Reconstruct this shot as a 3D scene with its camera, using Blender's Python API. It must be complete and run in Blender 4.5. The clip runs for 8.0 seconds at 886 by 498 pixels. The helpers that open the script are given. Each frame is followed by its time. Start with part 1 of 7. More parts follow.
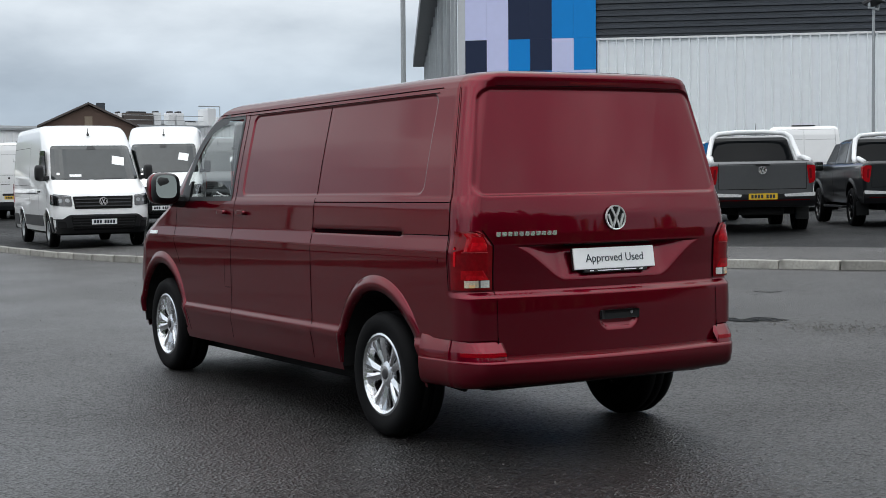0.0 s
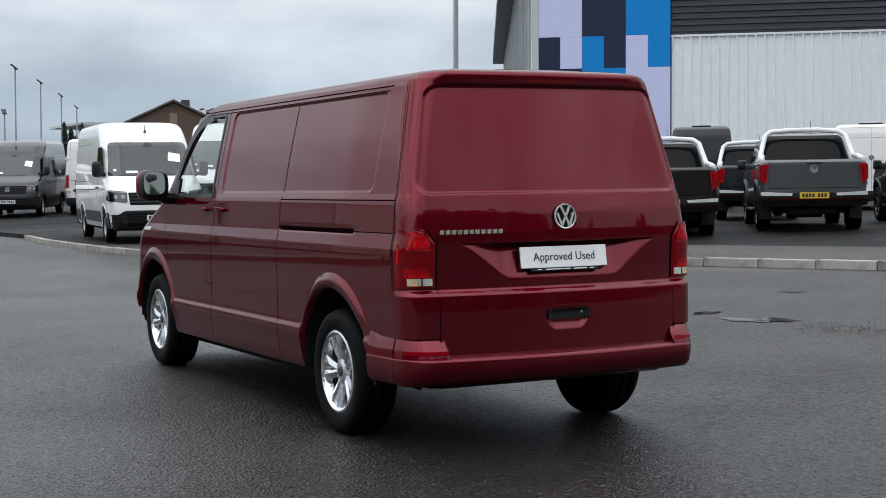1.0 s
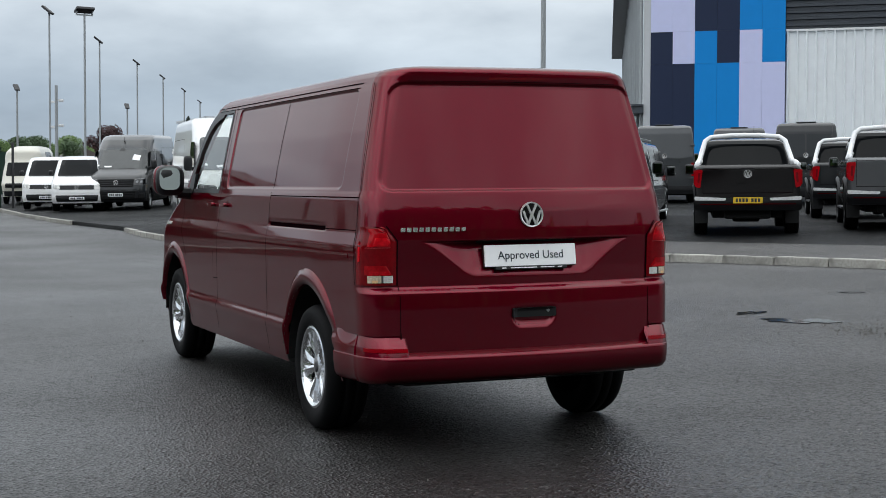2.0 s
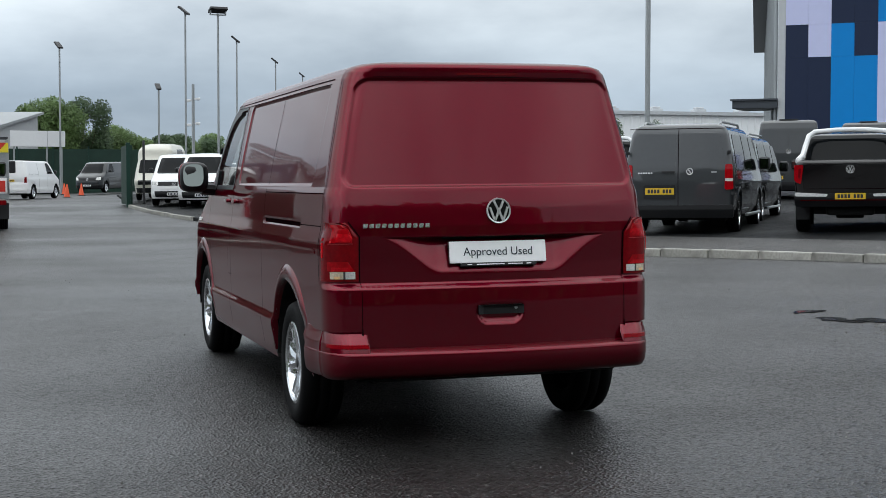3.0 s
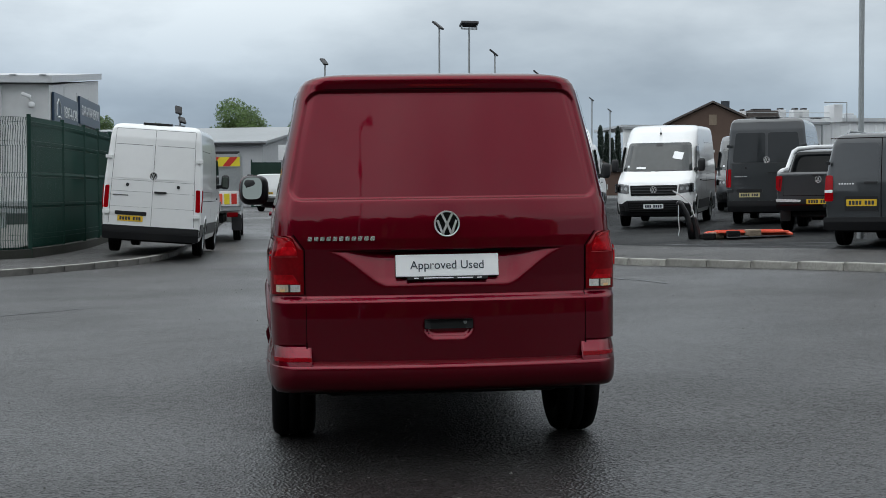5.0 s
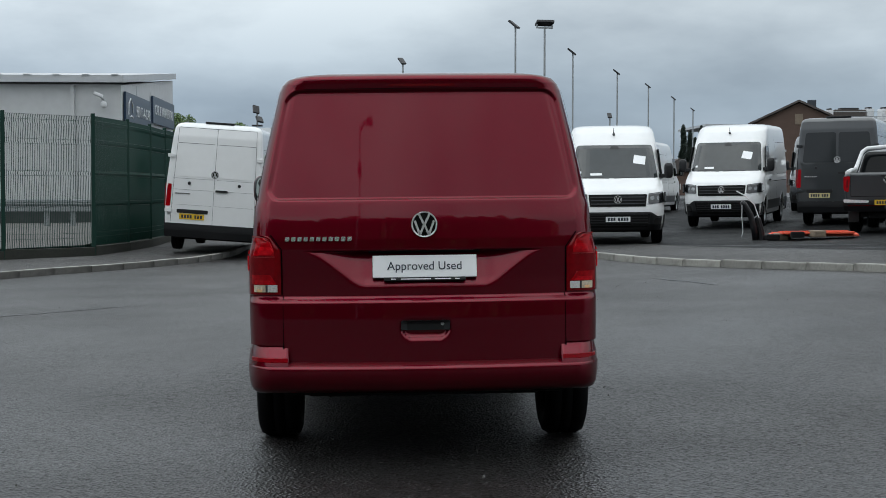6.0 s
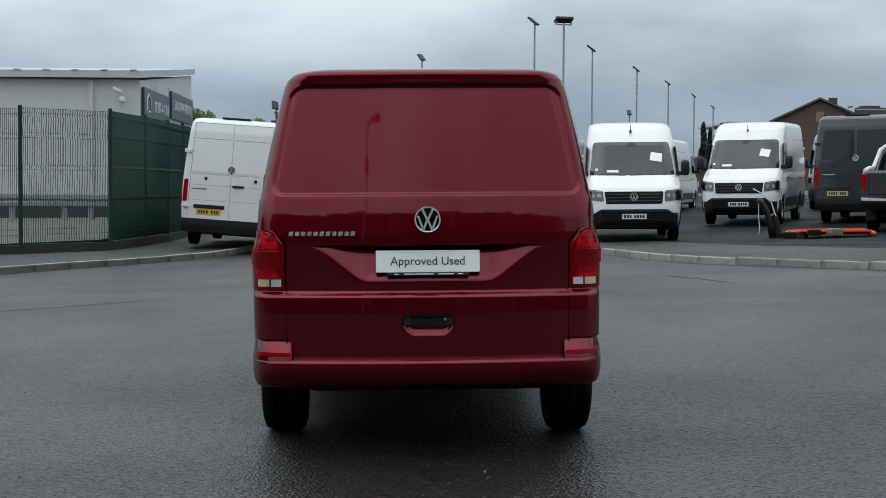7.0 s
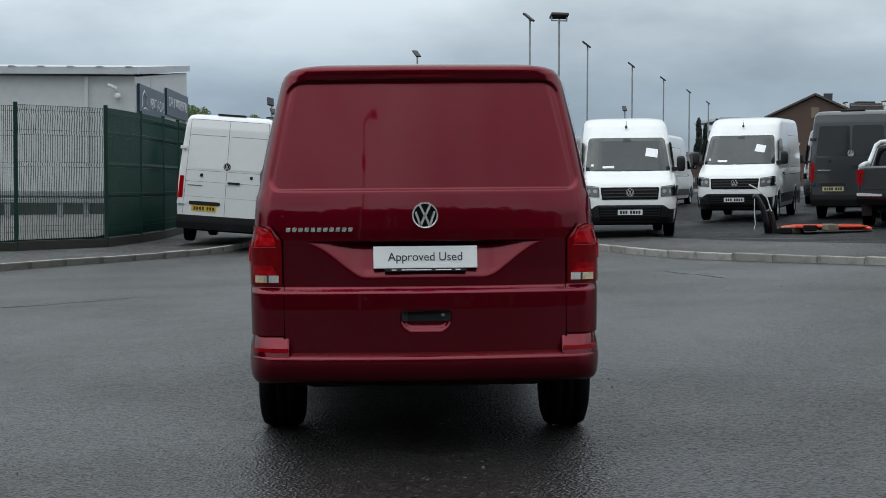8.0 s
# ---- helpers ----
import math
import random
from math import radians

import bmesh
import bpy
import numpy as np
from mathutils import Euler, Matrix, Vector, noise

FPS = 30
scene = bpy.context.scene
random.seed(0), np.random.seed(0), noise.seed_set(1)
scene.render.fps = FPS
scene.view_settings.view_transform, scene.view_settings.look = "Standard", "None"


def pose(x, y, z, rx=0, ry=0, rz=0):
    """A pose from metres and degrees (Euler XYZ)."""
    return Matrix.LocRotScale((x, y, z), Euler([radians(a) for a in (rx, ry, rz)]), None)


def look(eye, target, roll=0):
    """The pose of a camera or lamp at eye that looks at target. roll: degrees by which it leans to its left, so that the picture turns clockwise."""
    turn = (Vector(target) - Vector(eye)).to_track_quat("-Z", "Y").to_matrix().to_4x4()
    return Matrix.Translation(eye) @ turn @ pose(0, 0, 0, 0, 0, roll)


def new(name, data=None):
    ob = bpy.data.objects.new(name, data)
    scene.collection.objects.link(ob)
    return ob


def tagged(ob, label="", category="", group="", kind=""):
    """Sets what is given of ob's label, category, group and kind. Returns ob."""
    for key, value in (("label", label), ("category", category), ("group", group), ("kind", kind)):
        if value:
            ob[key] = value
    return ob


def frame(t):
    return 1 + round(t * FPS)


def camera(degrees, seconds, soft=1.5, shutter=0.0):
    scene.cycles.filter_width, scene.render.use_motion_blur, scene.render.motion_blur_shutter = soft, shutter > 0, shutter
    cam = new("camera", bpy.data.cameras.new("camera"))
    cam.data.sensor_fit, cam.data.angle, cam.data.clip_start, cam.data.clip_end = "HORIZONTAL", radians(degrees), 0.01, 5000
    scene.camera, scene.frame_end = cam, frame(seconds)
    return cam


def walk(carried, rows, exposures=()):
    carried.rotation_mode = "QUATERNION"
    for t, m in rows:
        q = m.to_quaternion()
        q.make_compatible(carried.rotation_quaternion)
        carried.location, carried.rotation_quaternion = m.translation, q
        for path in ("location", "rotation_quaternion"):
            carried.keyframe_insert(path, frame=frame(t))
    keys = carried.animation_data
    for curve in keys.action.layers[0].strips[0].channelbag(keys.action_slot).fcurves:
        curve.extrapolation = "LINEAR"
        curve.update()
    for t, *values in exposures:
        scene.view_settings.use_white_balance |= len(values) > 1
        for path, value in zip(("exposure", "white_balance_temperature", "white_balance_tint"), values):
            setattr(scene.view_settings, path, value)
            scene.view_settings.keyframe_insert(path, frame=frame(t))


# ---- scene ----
# The yard falls gently from right to left: poses are given square to the van and leant with the yard.
LEAN = Matrix.Rotation(radians(-0.7), 4, "Y")
cam = camera(33.1, 8.0, soft=0.5)
PATH = [
    (0, (-4.722, -6.245, 1.358), (-3.712, -4.521, 1.272), -1.0),
    (0.5, (-4.429, -6.433, 1.372), (-3.458, -4.686, 1.285), -0.9),
    (1, (-4.096, -6.575, 1.351), (-3.185, -4.797, 1.263), -0.8),
    (1.5, (-3.75, -6.749, 1.359), (-2.908, -4.936, 1.269), -0.6),
    (3, (-2.482, -7.196, 1.345), (-1.904, -5.284, 1.249), -0.6),
    (3.5, (-2.044, -7.286, 1.339), (-1.562, -5.348, 1.246), -0.8),
    (4, (-1.633, -7.342, 1.345), (-1.246, -5.382, 1.259), -0.9),
    (4.5, (-1.197, -7.429, 1.34), (-0.901, -5.453, 1.261), -0.9),
    (5, (-0.814, -7.437, 1.33), (-0.603, -5.45, 1.254), -0.8),
    (5.2, (-0.682, -7.416, 1.335), (-0.5, -5.426, 1.261), -0.8),
    (6.3, (-0.208, -7.427, 1.328), (-0.125, -5.43, 1.251), -0.5),
    (6.5, (-0.197, -7.448, 1.325), (-0.119, -5.451, 1.247), -0.4),
    (7, (-0.193, -7.436, 1.323), (-0.121, -5.439, 1.243), -0.4),
    (7.5, (-0.202, -7.443, 1.318), (-0.128, -5.446, 1.237), -0.4),
    (8, (-0.203, -7.432, 1.32), (-0.125, -5.435, 1.235), -0.5),
]
walk(cam, [(t, LEAN @ look(eye, target, roll)) for t, eye, target, roll in PATH], exposures=((0, 0.02, 6500, 9), (4, -0.07, 6400, 7), (4.5, -0.17, 6400, 7), (7, -0.32, 6300, 5), (8, -0.31, 6300, 5)))

# ==== build ====
# ---- light ----
SUN_EL, SUN_AZ = radians(48), radians(200)
world = bpy.data.worlds.new("overcast_sky")
scene.world = world
world.use_nodes = True
wn, wl = world.node_tree.nodes, world.node_tree.links
wn.clear()
w_out, w_bg = wn.new("ShaderNodeOutputWorld"), wn.new("ShaderNodeBackground")
w_sky = wn.new("ShaderNodeTexSky")
w_sky.sky_type = "NISHITA"
w_sky.sun_disc, w_sky.sun_elevation, w_sky.sun_rotation = False, SUN_EL, SUN_AZ
w_co, w_map = wn.new("ShaderNodeTexCoord"), wn.new("ShaderNodeMapping")
w_map.inputs["Scale"].default_value = (1.4, 1.4, 3.8)
w_noise = wn.new("ShaderNodeTexNoise")
w_noise.inputs["Scale"].default_value, w_noise.inputs["Detail"].default_value = 2.6, 7.0
w_noise.inputs["Roughness"].default_value = 0.52
w_ramp = wn.new("ShaderNodeValToRGB")
w_ramp.color_ramp.elements[0].position, w_ramp.color_ramp.elements[0].color = 0.36, (5.5, 5.85, 6.3, 1)
w_ramp.color_ramp.elements[1].position, w_ramp.color_ramp.elements[1].color = 0.63, (10.2, 10.4, 10.5, 1)
w_sep, w_low = wn.new("ShaderNodeSeparateXYZ"), wn.new("ShaderNodeValToRGB")
w_low.color_ramp.elements[0].position, w_low.color_ramp.elements[0].color = 0.0, (0.36, 0.43, 0.53, 1)
w_low.color_ramp.elements[1].position, w_low.color_ramp.elements[1].color = 0.125, (0.87, 0.91, 0.96, 1)
w_low.color_ramp.elements.new(0.06).color = (0.49, 0.565, 0.67, 1)
w_low.color_ramp.elements.new(0.45).color = (1.30, 1.31, 1.33, 1)
w_low.color_ramp.elements.new(0.95).color = (1.8, 1.8, 1.8, 1)
# a heavier bank of cloud low behind the yard
w_bank, w_tone = wn.new("ShaderNodeMapRange"), wn.new("ShaderNodeMix")
w_bank.inputs["From Min"].default_value, w_bank.inputs["From Max"].default_value = -0.95, -0.35
w_bank.inputs["To Min"].default_value, w_bank.inputs["To Max"].default_value = 0.58, 1.0
w_high, w_open, w_west, w_both = wn.new("ShaderNodeMapRange"), wn.new("ShaderNodeMix"), wn.new("ShaderNodeMapRange"), wn.new("ShaderNodeMath")
w_high.inputs["From Min"].default_value, w_high.inputs["From Max"].default_value = 0.50, 0.72
w_open.data_type = "FLOAT"
w_open.inputs[3].default_value = 1.12
w_west.inputs["From Min"].default_value, w_west.inputs["From Max"].default_value = 0.20, -0.30
w_west.inputs["To Min"].default_value, w_west.inputs["To Max"].default_value = 1.0, 1.22
w_both.operation = "MULTIPLY"
w_tone.data_type, w_tone.blend_type = "RGBA", "MULTIPLY"
w_tone.inputs[0].default_value = 1.0
w_mul, w_mix = wn.new("ShaderNodeMix"), wn.new("ShaderNodeMix")
for node, kind, fac in ((w_mul, "MULTIPLY", 1.0), (w_mix, "MIX", 0.9)):
    node.data_type, node.blend_type = "RGBA", kind
    node.inputs[0].default_value = fac
wl.new(w_co.outputs["Generated"], w_map.inputs["Vector"])
wl.new(w_map.outputs["Vector"], w_noise.inputs["Vector"])
wl.new(w_noise.outputs["Fac"], w_ramp.inputs["Fac"])
wl.new(w_co.outputs["Generated"], w_sep.inputs[0])
wl.new(w_sep.outputs["Z"], w_low.inputs["Fac"])
wl.new(w_ramp.outputs["Color"], w_mul.inputs[6])
wl.new(w_sep.outputs["Y"], w_bank.inputs["Value"])
wl.new(w_low.outputs["Color"], w_tone.inputs[6])
wl.new(w_sep.outputs["Z"], w_high.inputs["Value"])
wl.new(w_sep.outputs["X"], w_west.inputs["Value"])
wl.new(w_high.outputs["Result"], w_open.inputs[0])
wl.new(w_bank.outputs["Result"], w_open.inputs[2])
wl.new(w_open.outputs[0], w_both.inputs[0])
wl.new(w_west.outputs["Result"], w_both.inputs[1])
wl.new(w_both.outputs[0], w_tone.inputs[7])
wl.new(w_tone.outputs[2], w_mul.inputs[7])
wl.new(w_sky.outputs["Color"], w_mix.inputs[6])
wl.new(w_mul.outputs[2], w_mix.inputs[7])
wl.new(w_mix.outputs[2], w_bg.inputs["Color"])
w_bg.inputs["Strength"].default_value = 0.105
wl.new(w_bg.outputs["Background"], w_out.inputs["Surface"])

sun = new("sun", bpy.data.lights.new("sun", "SUN"))
sun.data.energy, sun.data.angle, sun.data.color = 0.5, radians(130), (1.0, 0.97, 0.93)
sun.matrix_world = look((0, 0, 60), (8, 22, 0))


# ---- materials ----
def material(name, color, rough=0.5, metal=0.0, coat=0.0, vary=0.12, scale=6.0, bump=0.0, bump_scale=60.0, dirt=None, dirt_amount=0.0, spec=0.5, random_tint=0.0, edge=None):
    """A surface with fine grain, larger stains and relief, at real-world size."""
    m = bpy.data.materials.new(name)
    m.use_nodes = True
    n, l = m.node_tree.nodes, m.node_tree.links
    b = n["Principled BSDF"]
    b.inputs["Roughness"].default_value, b.inputs["Metallic"].default_value = rough, metal
    b.inputs["Coat Weight"].default_value, b.inputs["Coat Roughness"].default_value = coat, 0.03
    b.inputs["Specular IOR Level"].default_value = spec
    if edge:
        b.inputs["Specular Tint"].default_value = (*edge, 1)
    co = n.new("ShaderNodeTexCoord")
    big, fine = n.new("ShaderNodeTexNoise"), n.new("ShaderNodeTexNoise")
    big.inputs["Scale"].default_value, big.inputs["Detail"].default_value = scale * 0.25, 4
    fine.inputs["Scale"].default_value, fine.inputs["Detail"].default_value = scale * 4, 6
    l.new(co.outputs["Object"], big.inputs["Vector"]), l.new(co.outputs["Object"], fine.inputs["Vector"])
    add = n.new("ShaderNodeMath")
    add.operation = "ADD"
    l.new(big.outputs["Fac"], add.inputs[0]), l.new(fine.outputs["Fac"], add.inputs[1])
    ramp = n.new("ShaderNodeMapRange")
    ramp.inputs["From Min"].default_value, ramp.inputs["From Max"].default_value = 0.6, 1.4
    ramp.inputs["To Min"].default_value, ramp.inputs["To Max"].default_value = 1 - vary, 1 + vary
    l.new(add.outputs[0], ramp.inputs["Value"])
    shade = n.new("ShaderNodeMix")
    shade.data_type, shade.blend_type = "RGBA", "MULTIPLY"
    shade.inputs[0].default_value = 1.0
    shade.inputs[6].default_value = (*color, 1)
    l.new(ramp.outputs["Result"], shade.inputs[7])
    last = shade.outputs[2]
    if random_tint:
        info, rr, mm = n.new("ShaderNodeObjectInfo"), n.new("ShaderNodeMapRange"), n.new("ShaderNodeMix")
        rr.inputs["To Min"].default_value, rr.inputs["To Max"].default_value = 1 - random_tint, 1 + random_tint
        mm.data_type, mm.blend_type = "RGBA", "MULTIPLY"
        mm.inputs[0].default_value = 1.0
        l.new(info.outputs["Random"], rr.inputs["Value"])
        l.new(last, mm.inputs[6]), l.new(rr.outputs["Result"], mm.inputs[7])
        last = mm.outputs[2]
    if dirt:
        spot, sr, dm = n.new("ShaderNodeTexNoise"), n.new("ShaderNodeMapRange"), n.new("ShaderNodeMix")
        spot.inputs["Scale"].default_value, spot.inputs["Detail"].default_value = scale * 0.5, 8
        sr.inputs["From Min"].default_value, sr.inputs["From Max"].default_value = 0.5, 0.75
        sr.inputs["To Max"].default_value = dirt_amount
        dm.data_type = "RGBA"
        dm.inputs[7].default_value = (*dirt, 1)
        l.new(co.outputs["Object"], spot.inputs["Vector"]), l.new(spot.outputs["Fac"], sr.inputs["Value"])
        l.new(sr.outputs["Result"], dm.inputs[0]), l.new(last, dm.inputs[6])
        last = dm.outputs[2]
    l.new(last, b.inputs["Base Color"])
    if bump:
        grain, bp = n.new("ShaderNodeTexNoise"), n.new("ShaderNodeBump")
        grain.inputs["Scale"].default_value, grain.inputs["Detail"].default_value = bump_scale, 5
        bp.inputs["Strength"].default_value, bp.inputs["Distance"].default_value = bump, 0.01
        l.new(co.outputs["Object"], grain.inputs["Vector"]), l.new(grain.outputs["Fac"], bp.inputs["Height"])
        l.new(bp.outputs["Normal"], b.inputs["Normal"])
    return m


def asphalt(name, color, wet=0.3, gloss=0.95, steep=0.42, relief=1.0):
    """Damp asphalt: chips in the binder, darker damp areas, patches and a fine relief."""
    m = bpy.data.materials.new(name)
    m.use_nodes = True
    n, l = m.node_tree.nodes, m.node_tree.links
    b = n["Principled BSDF"]
    co = n.new("ShaderNodeTexCoord")

    def tex(kind, scale, detail=5):
        t = n.new(kind)
        t.inputs["Scale"].default_value = scale
        if kind == "ShaderNodeTexNoise":
            t.inputs["Detail"].default_value = detail
        l.new(co.outputs["Object"], t.inputs["Vector"])
        return t

    def rng(src, a0, a1, b0, b1):
        r = n.new("ShaderNodeMapRange")
        for key, v in (("From Min", a0), ("From Max", a1), ("To Min", b0), ("To Max", b1)):
            r.inputs[key].default_value = v
        l.new(src, r.inputs["Value"])
        return r.outputs["Result"]

    def mul(a, c):
        x = n.new("ShaderNodeMix")
        x.data_type, x.blend_type = "RGBA", "MULTIPLY"
        x.inputs[0].default_value = 1.0
        l.new(a, x.inputs[6]), l.new(c, x.inputs[7])
        return x.outputs[2]

    base = n.new("ShaderNodeRGB")
    base.outputs[0].default_value = (*color, 1)
    chips, patch, stain = tex("ShaderNodeTexVoronoi", 60), tex("ShaderNodeTexNoise", 0.16, 4), tex("ShaderNodeTexNoise", 7.0, 9)
    speck = n.new("ShaderNodeSeparateColor")
    l.new(chips.outputs["Color"], speck.inputs[0])
    col = mul(base.outputs[0], rng(speck.outputs[0], 0.0, 1.0, 0.2, 1.9))
    col = mul(col, rng(patch.outputs["Fac"], 0.35, 0.65, 0.9, 1.1))
    col = mul(col, rng(stain.outputs["Fac"], 0.3, 0.7, 0.7, 1.35))
    col = mul(col, rng(speck.outputs[2], 0.985, 0.992, 1.0, 7.0))
    l.new(col, b.inputs["Base Color"])
    l.new(rng(patch.outputs["Fac"], 0.38, 0.62, wet + 0.16, wet), b.inputs["Roughness"])
    # chips shade one another seen steeply; only the flat tops shine at a grazing angle
    face, shine = n.new("ShaderNodeLayerWeight"), n.new("ShaderNodeMath")
    shine.operation = "MULTIPLY"
    face.inputs["Blend"].default_value = 0.5
    l.new(rng(face.outputs["Facing"], 0.62, 0.93, steep, gloss), shine.inputs[0])
    damp, wear = tex("ShaderNodeTexNoise", 0.55, 6), n.new("ShaderNodeMath")
    wear.operation = "MULTIPLY"
    l.new(rng(damp.outputs["Fac"], 0.32, 0.68, 0.70, 1.30), wear.inputs[0])
    l.new(rng(speck.outputs[1], 0.0, 1.0, 0.2, 1.8), wear.inputs[1]), l.new(wear.outputs[0], shine.inputs[1]), l.new(shine.outputs[0], b.inputs["Specular IOR Level"])
    grain, bp = tex("ShaderNodeTexVoronoi", 60), n.new("ShaderNodeBump")
    fine = tex("ShaderNodeTexNoise", 45, 6)
    both = n.new("ShaderNodeMath")
    both.operation = "ADD"
    l.new(grain.outputs["Distance"], both.inputs[0]), l.new(fine.outputs["Fac"], both.inputs[1])
    bp.inputs["Strength"].default_value, bp.inputs["Distance"].default_value = relief, 0.018
    l.new(both.outputs[0], bp.inputs["Height"]), l.new(bp.outputs["Normal"], b.inputs["Normal"])
    return m


def leaf_material(name, color):
    m = material(name, color, 0.6, vary=0.5, scale=2.4)
    return m


M_ROAD = asphalt("damp_road_asphalt", (0.0098, 0.0089, 0.0087), 0.31, 0.68, 0.29, 0.48)
M_LOT = asphalt("lot_asphalt", (0.0080, 0.0085, 0.0092), 0.45, 0.11, 0.12, 0.7)
M_PATH = asphalt("pavement_asphalt", (0.043, 0.041, 0.039), 0.45, 0.55)
M_KERB = material("kerb_concrete", (0.34, 0.33, 0.30), 0.75, vary=0.3, scale=8, bump=0.3, bump_scale=90, dirt=(0.09, 0.085, 0.075), dirt_amount=0.85, random_tint=0.25)
M_FOOT = material("mossy_damp_footing", (0.026, 0.027, 0.022), 0.85, vary=0.4, scale=5, bump=0.3, bump_scale=60, dirt=(0.016, 0.022, 0.012), dirt_amount=0.8)
M_PLINTH = material("dark_plinth", (0.055, 0.060, 0.060), 0.7, vary=0.25, scale=1.5, dirt=(0.025, 0.03, 0.027), dirt_amount=0.7)
M_APRON = material("concrete_apron", (0.125, 0.125, 0.118), 0.8, vary=0.25, scale=1.2, bump=0.2, bump_scale=40, dirt=(0.07, 0.07, 0.062), dirt_amount=0.6)
# darker tone of the kerb concrete, used on upright faces only
M_KERB_SIDE = material("dark_side_kerb", (0.13, 0.125, 0.115), 0.7, vary=0.35, scale=7, bump=0.3, bump_scale=90, dirt=(0.035, 0.034, 0.03), dirt_amount=0.9)
M_PALEWALL = material("pale_factory_sheet", (0.90, 0.92, 0.93), 0.5, vary=0.03, scale=0.3)
M_TAR = material("tar", (0.018, 0.018, 0.02), 0.3, vary=0.2, scale=12)
M_WET = material("wet_patch", (0.012, 0.013, 0.014), 0.08, vary=0.2, scale=12)
M_GRIT = material("loose_grit", (0.16, 0.155, 0.145), 0.7, vary=0.8, scale=3)
M_RED = material("dark_red_pearl_paint", (0.156, 0.0010, 0.0120), 0.32, metal=0.75, coat=0.83, vary=0.03, scale=3, spec=0.0, edge=(0.22, 0.02, 0.04))
M_RED_LENS = material("red_lens", (0.16, 0.001, 0.004), 0.08, coat=0.3, spec=0.1, vary=0.3, scale=10)
M_BRIGHT_LENS = material("bright_red_lens", (0.62, 0.006, 0.014), 0.10, coat=0.3, spec=0.1, vary=0.2, scale=16)
M_UPPER_LENS = material("upper_red_lens", (0.32, 0.002, 0.006), 0.09, coat=0.3, spec=0.1, vary=0.4, scale=14)
M_MID_LENS = material("clear_red_lens", (0.46, 0.004, 0.010), 0.10, coat=0.3, spec=0.1, vary=0.5, scale=18)
M_DARK_LENS = material("dark_red_lens", (0.15, 0.0015, 0.005), 0.10, coat=0.4, spec=0.3, vary=0.1, scale=14)
M_PALE_RED = material("pale_red_lens", (0.48, 0.05, 0.06), 0.15, coat=0.5, vary=0.1, scale=14)
M_REFLECT = material("red_reflector", (0.24, 0.0012, 0.006), 0.2, coat=0.1, spec=0.1, vary=0.1, scale=60)
M_AMBER = material("amber_lens", (0.84, 0.70, 0.52), 0.10, metal=0.35, coat=0.9, vary=0.4, scale=30)
M_AMBER_DEEP = material("deep_amber_lens", (0.80, 0.48, 0.24), 0.12, coat=0.8, vary=0.3, scale=30)
M_CLEAR_LENS = material("clear_lens", (0.86, 0.85, 0.82), 0.10, metal=0.35, coat=1.0, vary=0.35, scale=30)
M_SEAM = material("panel_gap", (0.006, 0.002, 0.003), 0.9, spec=0.0, vary=0.05)
M_BLACK = material("black_plastic", (0.008, 0.0085, 0.010), 0.42, vary=0.1, scale=20, bump=0.05, bump_scale=400)
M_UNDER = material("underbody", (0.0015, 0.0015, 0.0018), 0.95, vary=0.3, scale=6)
M_RUBBER = material("tyre_rubber", (0.0035, 0.0035, 0.004), 0.7, spec=0.12, vary=0.15, scale=20, bump=0.1, bump_scale=200)
M_ALLOY = material("silver_alloy", (0.82, 0.83, 0.85), 0.22, metal=1.0, vary=0.05, scale=20)
M_CHROME = material("chrome", (0.95, 0.95, 0.96), 0.24, metal=0.65, vary=0.02)
# the chrome's bright highlights are put into a pale base colour
M_STRIP = material("pale_strip_chrome", (0.80, 0.81, 0.82), 0.25, metal=0.2, coat=0.4, vary=0.25, scale=9)
M_LETTER = material("polished_chrome", (0.90, 0.90, 0.91), 0.16, metal=0.78, vary=0.4, scale=60)
M_EMBLEM = material("gloss_black_emblem", (0.006, 0.006, 0.007), 0.25, coat=0.4, vary=0.05, spec=0.2)
M_MIRROR = material("mirror_glass", (0.22, 0.25, 0.24), 0.02, metal=1.0, vary=0.01)
M_GLASS = material("tinted_glass", (0.006, 0.007, 0.008), 0.04, spec=0.12, coat=0.0, vary=0.05, scale=2)
M_TINT = material("dark_door_glass", (0.020, 0.023, 0.026), 0.05, spec=0.4, vary=0.05, scale=2)
M_HEADLAMP = material("headlamp_glass", (0.030, 0.032, 0.035), 0.08, metal=0.3, coat=1.0, vary=0.6, scale=14)
M_SCREEN = material("windscreen_glass", (0.024, 0.029, 0.030), 0.05, coat=0.6, spec=0.45, vary=0.3, scale=1.2)
M_LAMPGLEAM = material("lamp_reflector_silver", (0.20, 0.205, 0.21), 0.15, metal=0.7, coat=0.8, vary=0.6, scale=20)
M_SHEDROOF = material("weathered_roof_sheet", (0.30, 0.315, 0.325), 0.5, vary=0.1, scale=0.8)
M_WHITE = material("white_paint", (0.845, 0.85, 0.85), 0.3, coat=0.8, vary=0.025, scale=2)
M_WHITE_DULL = material("white_board", (0.78, 0.79, 0.80), 0.5, vary=0.04, scale=2)
M_GREYVAN = material("indium_grey_paint", (0.042, 0.046, 0.051), 0.34, metal=0.35, coat=1.0, vary=0.05, scale=3)
M_SLATE = material("slate_grey_paint", (0.095, 0.100, 0.107), 0.32, metal=0.4, coat=1.0, vary=0.05, scale=3)
M_DARKVAN = material("dark_grey_paint", (0.014, 0.016, 0.018), 0.30, metal=0.1, coat=1.0, spec=0.2, vary=0.05, scale=3)
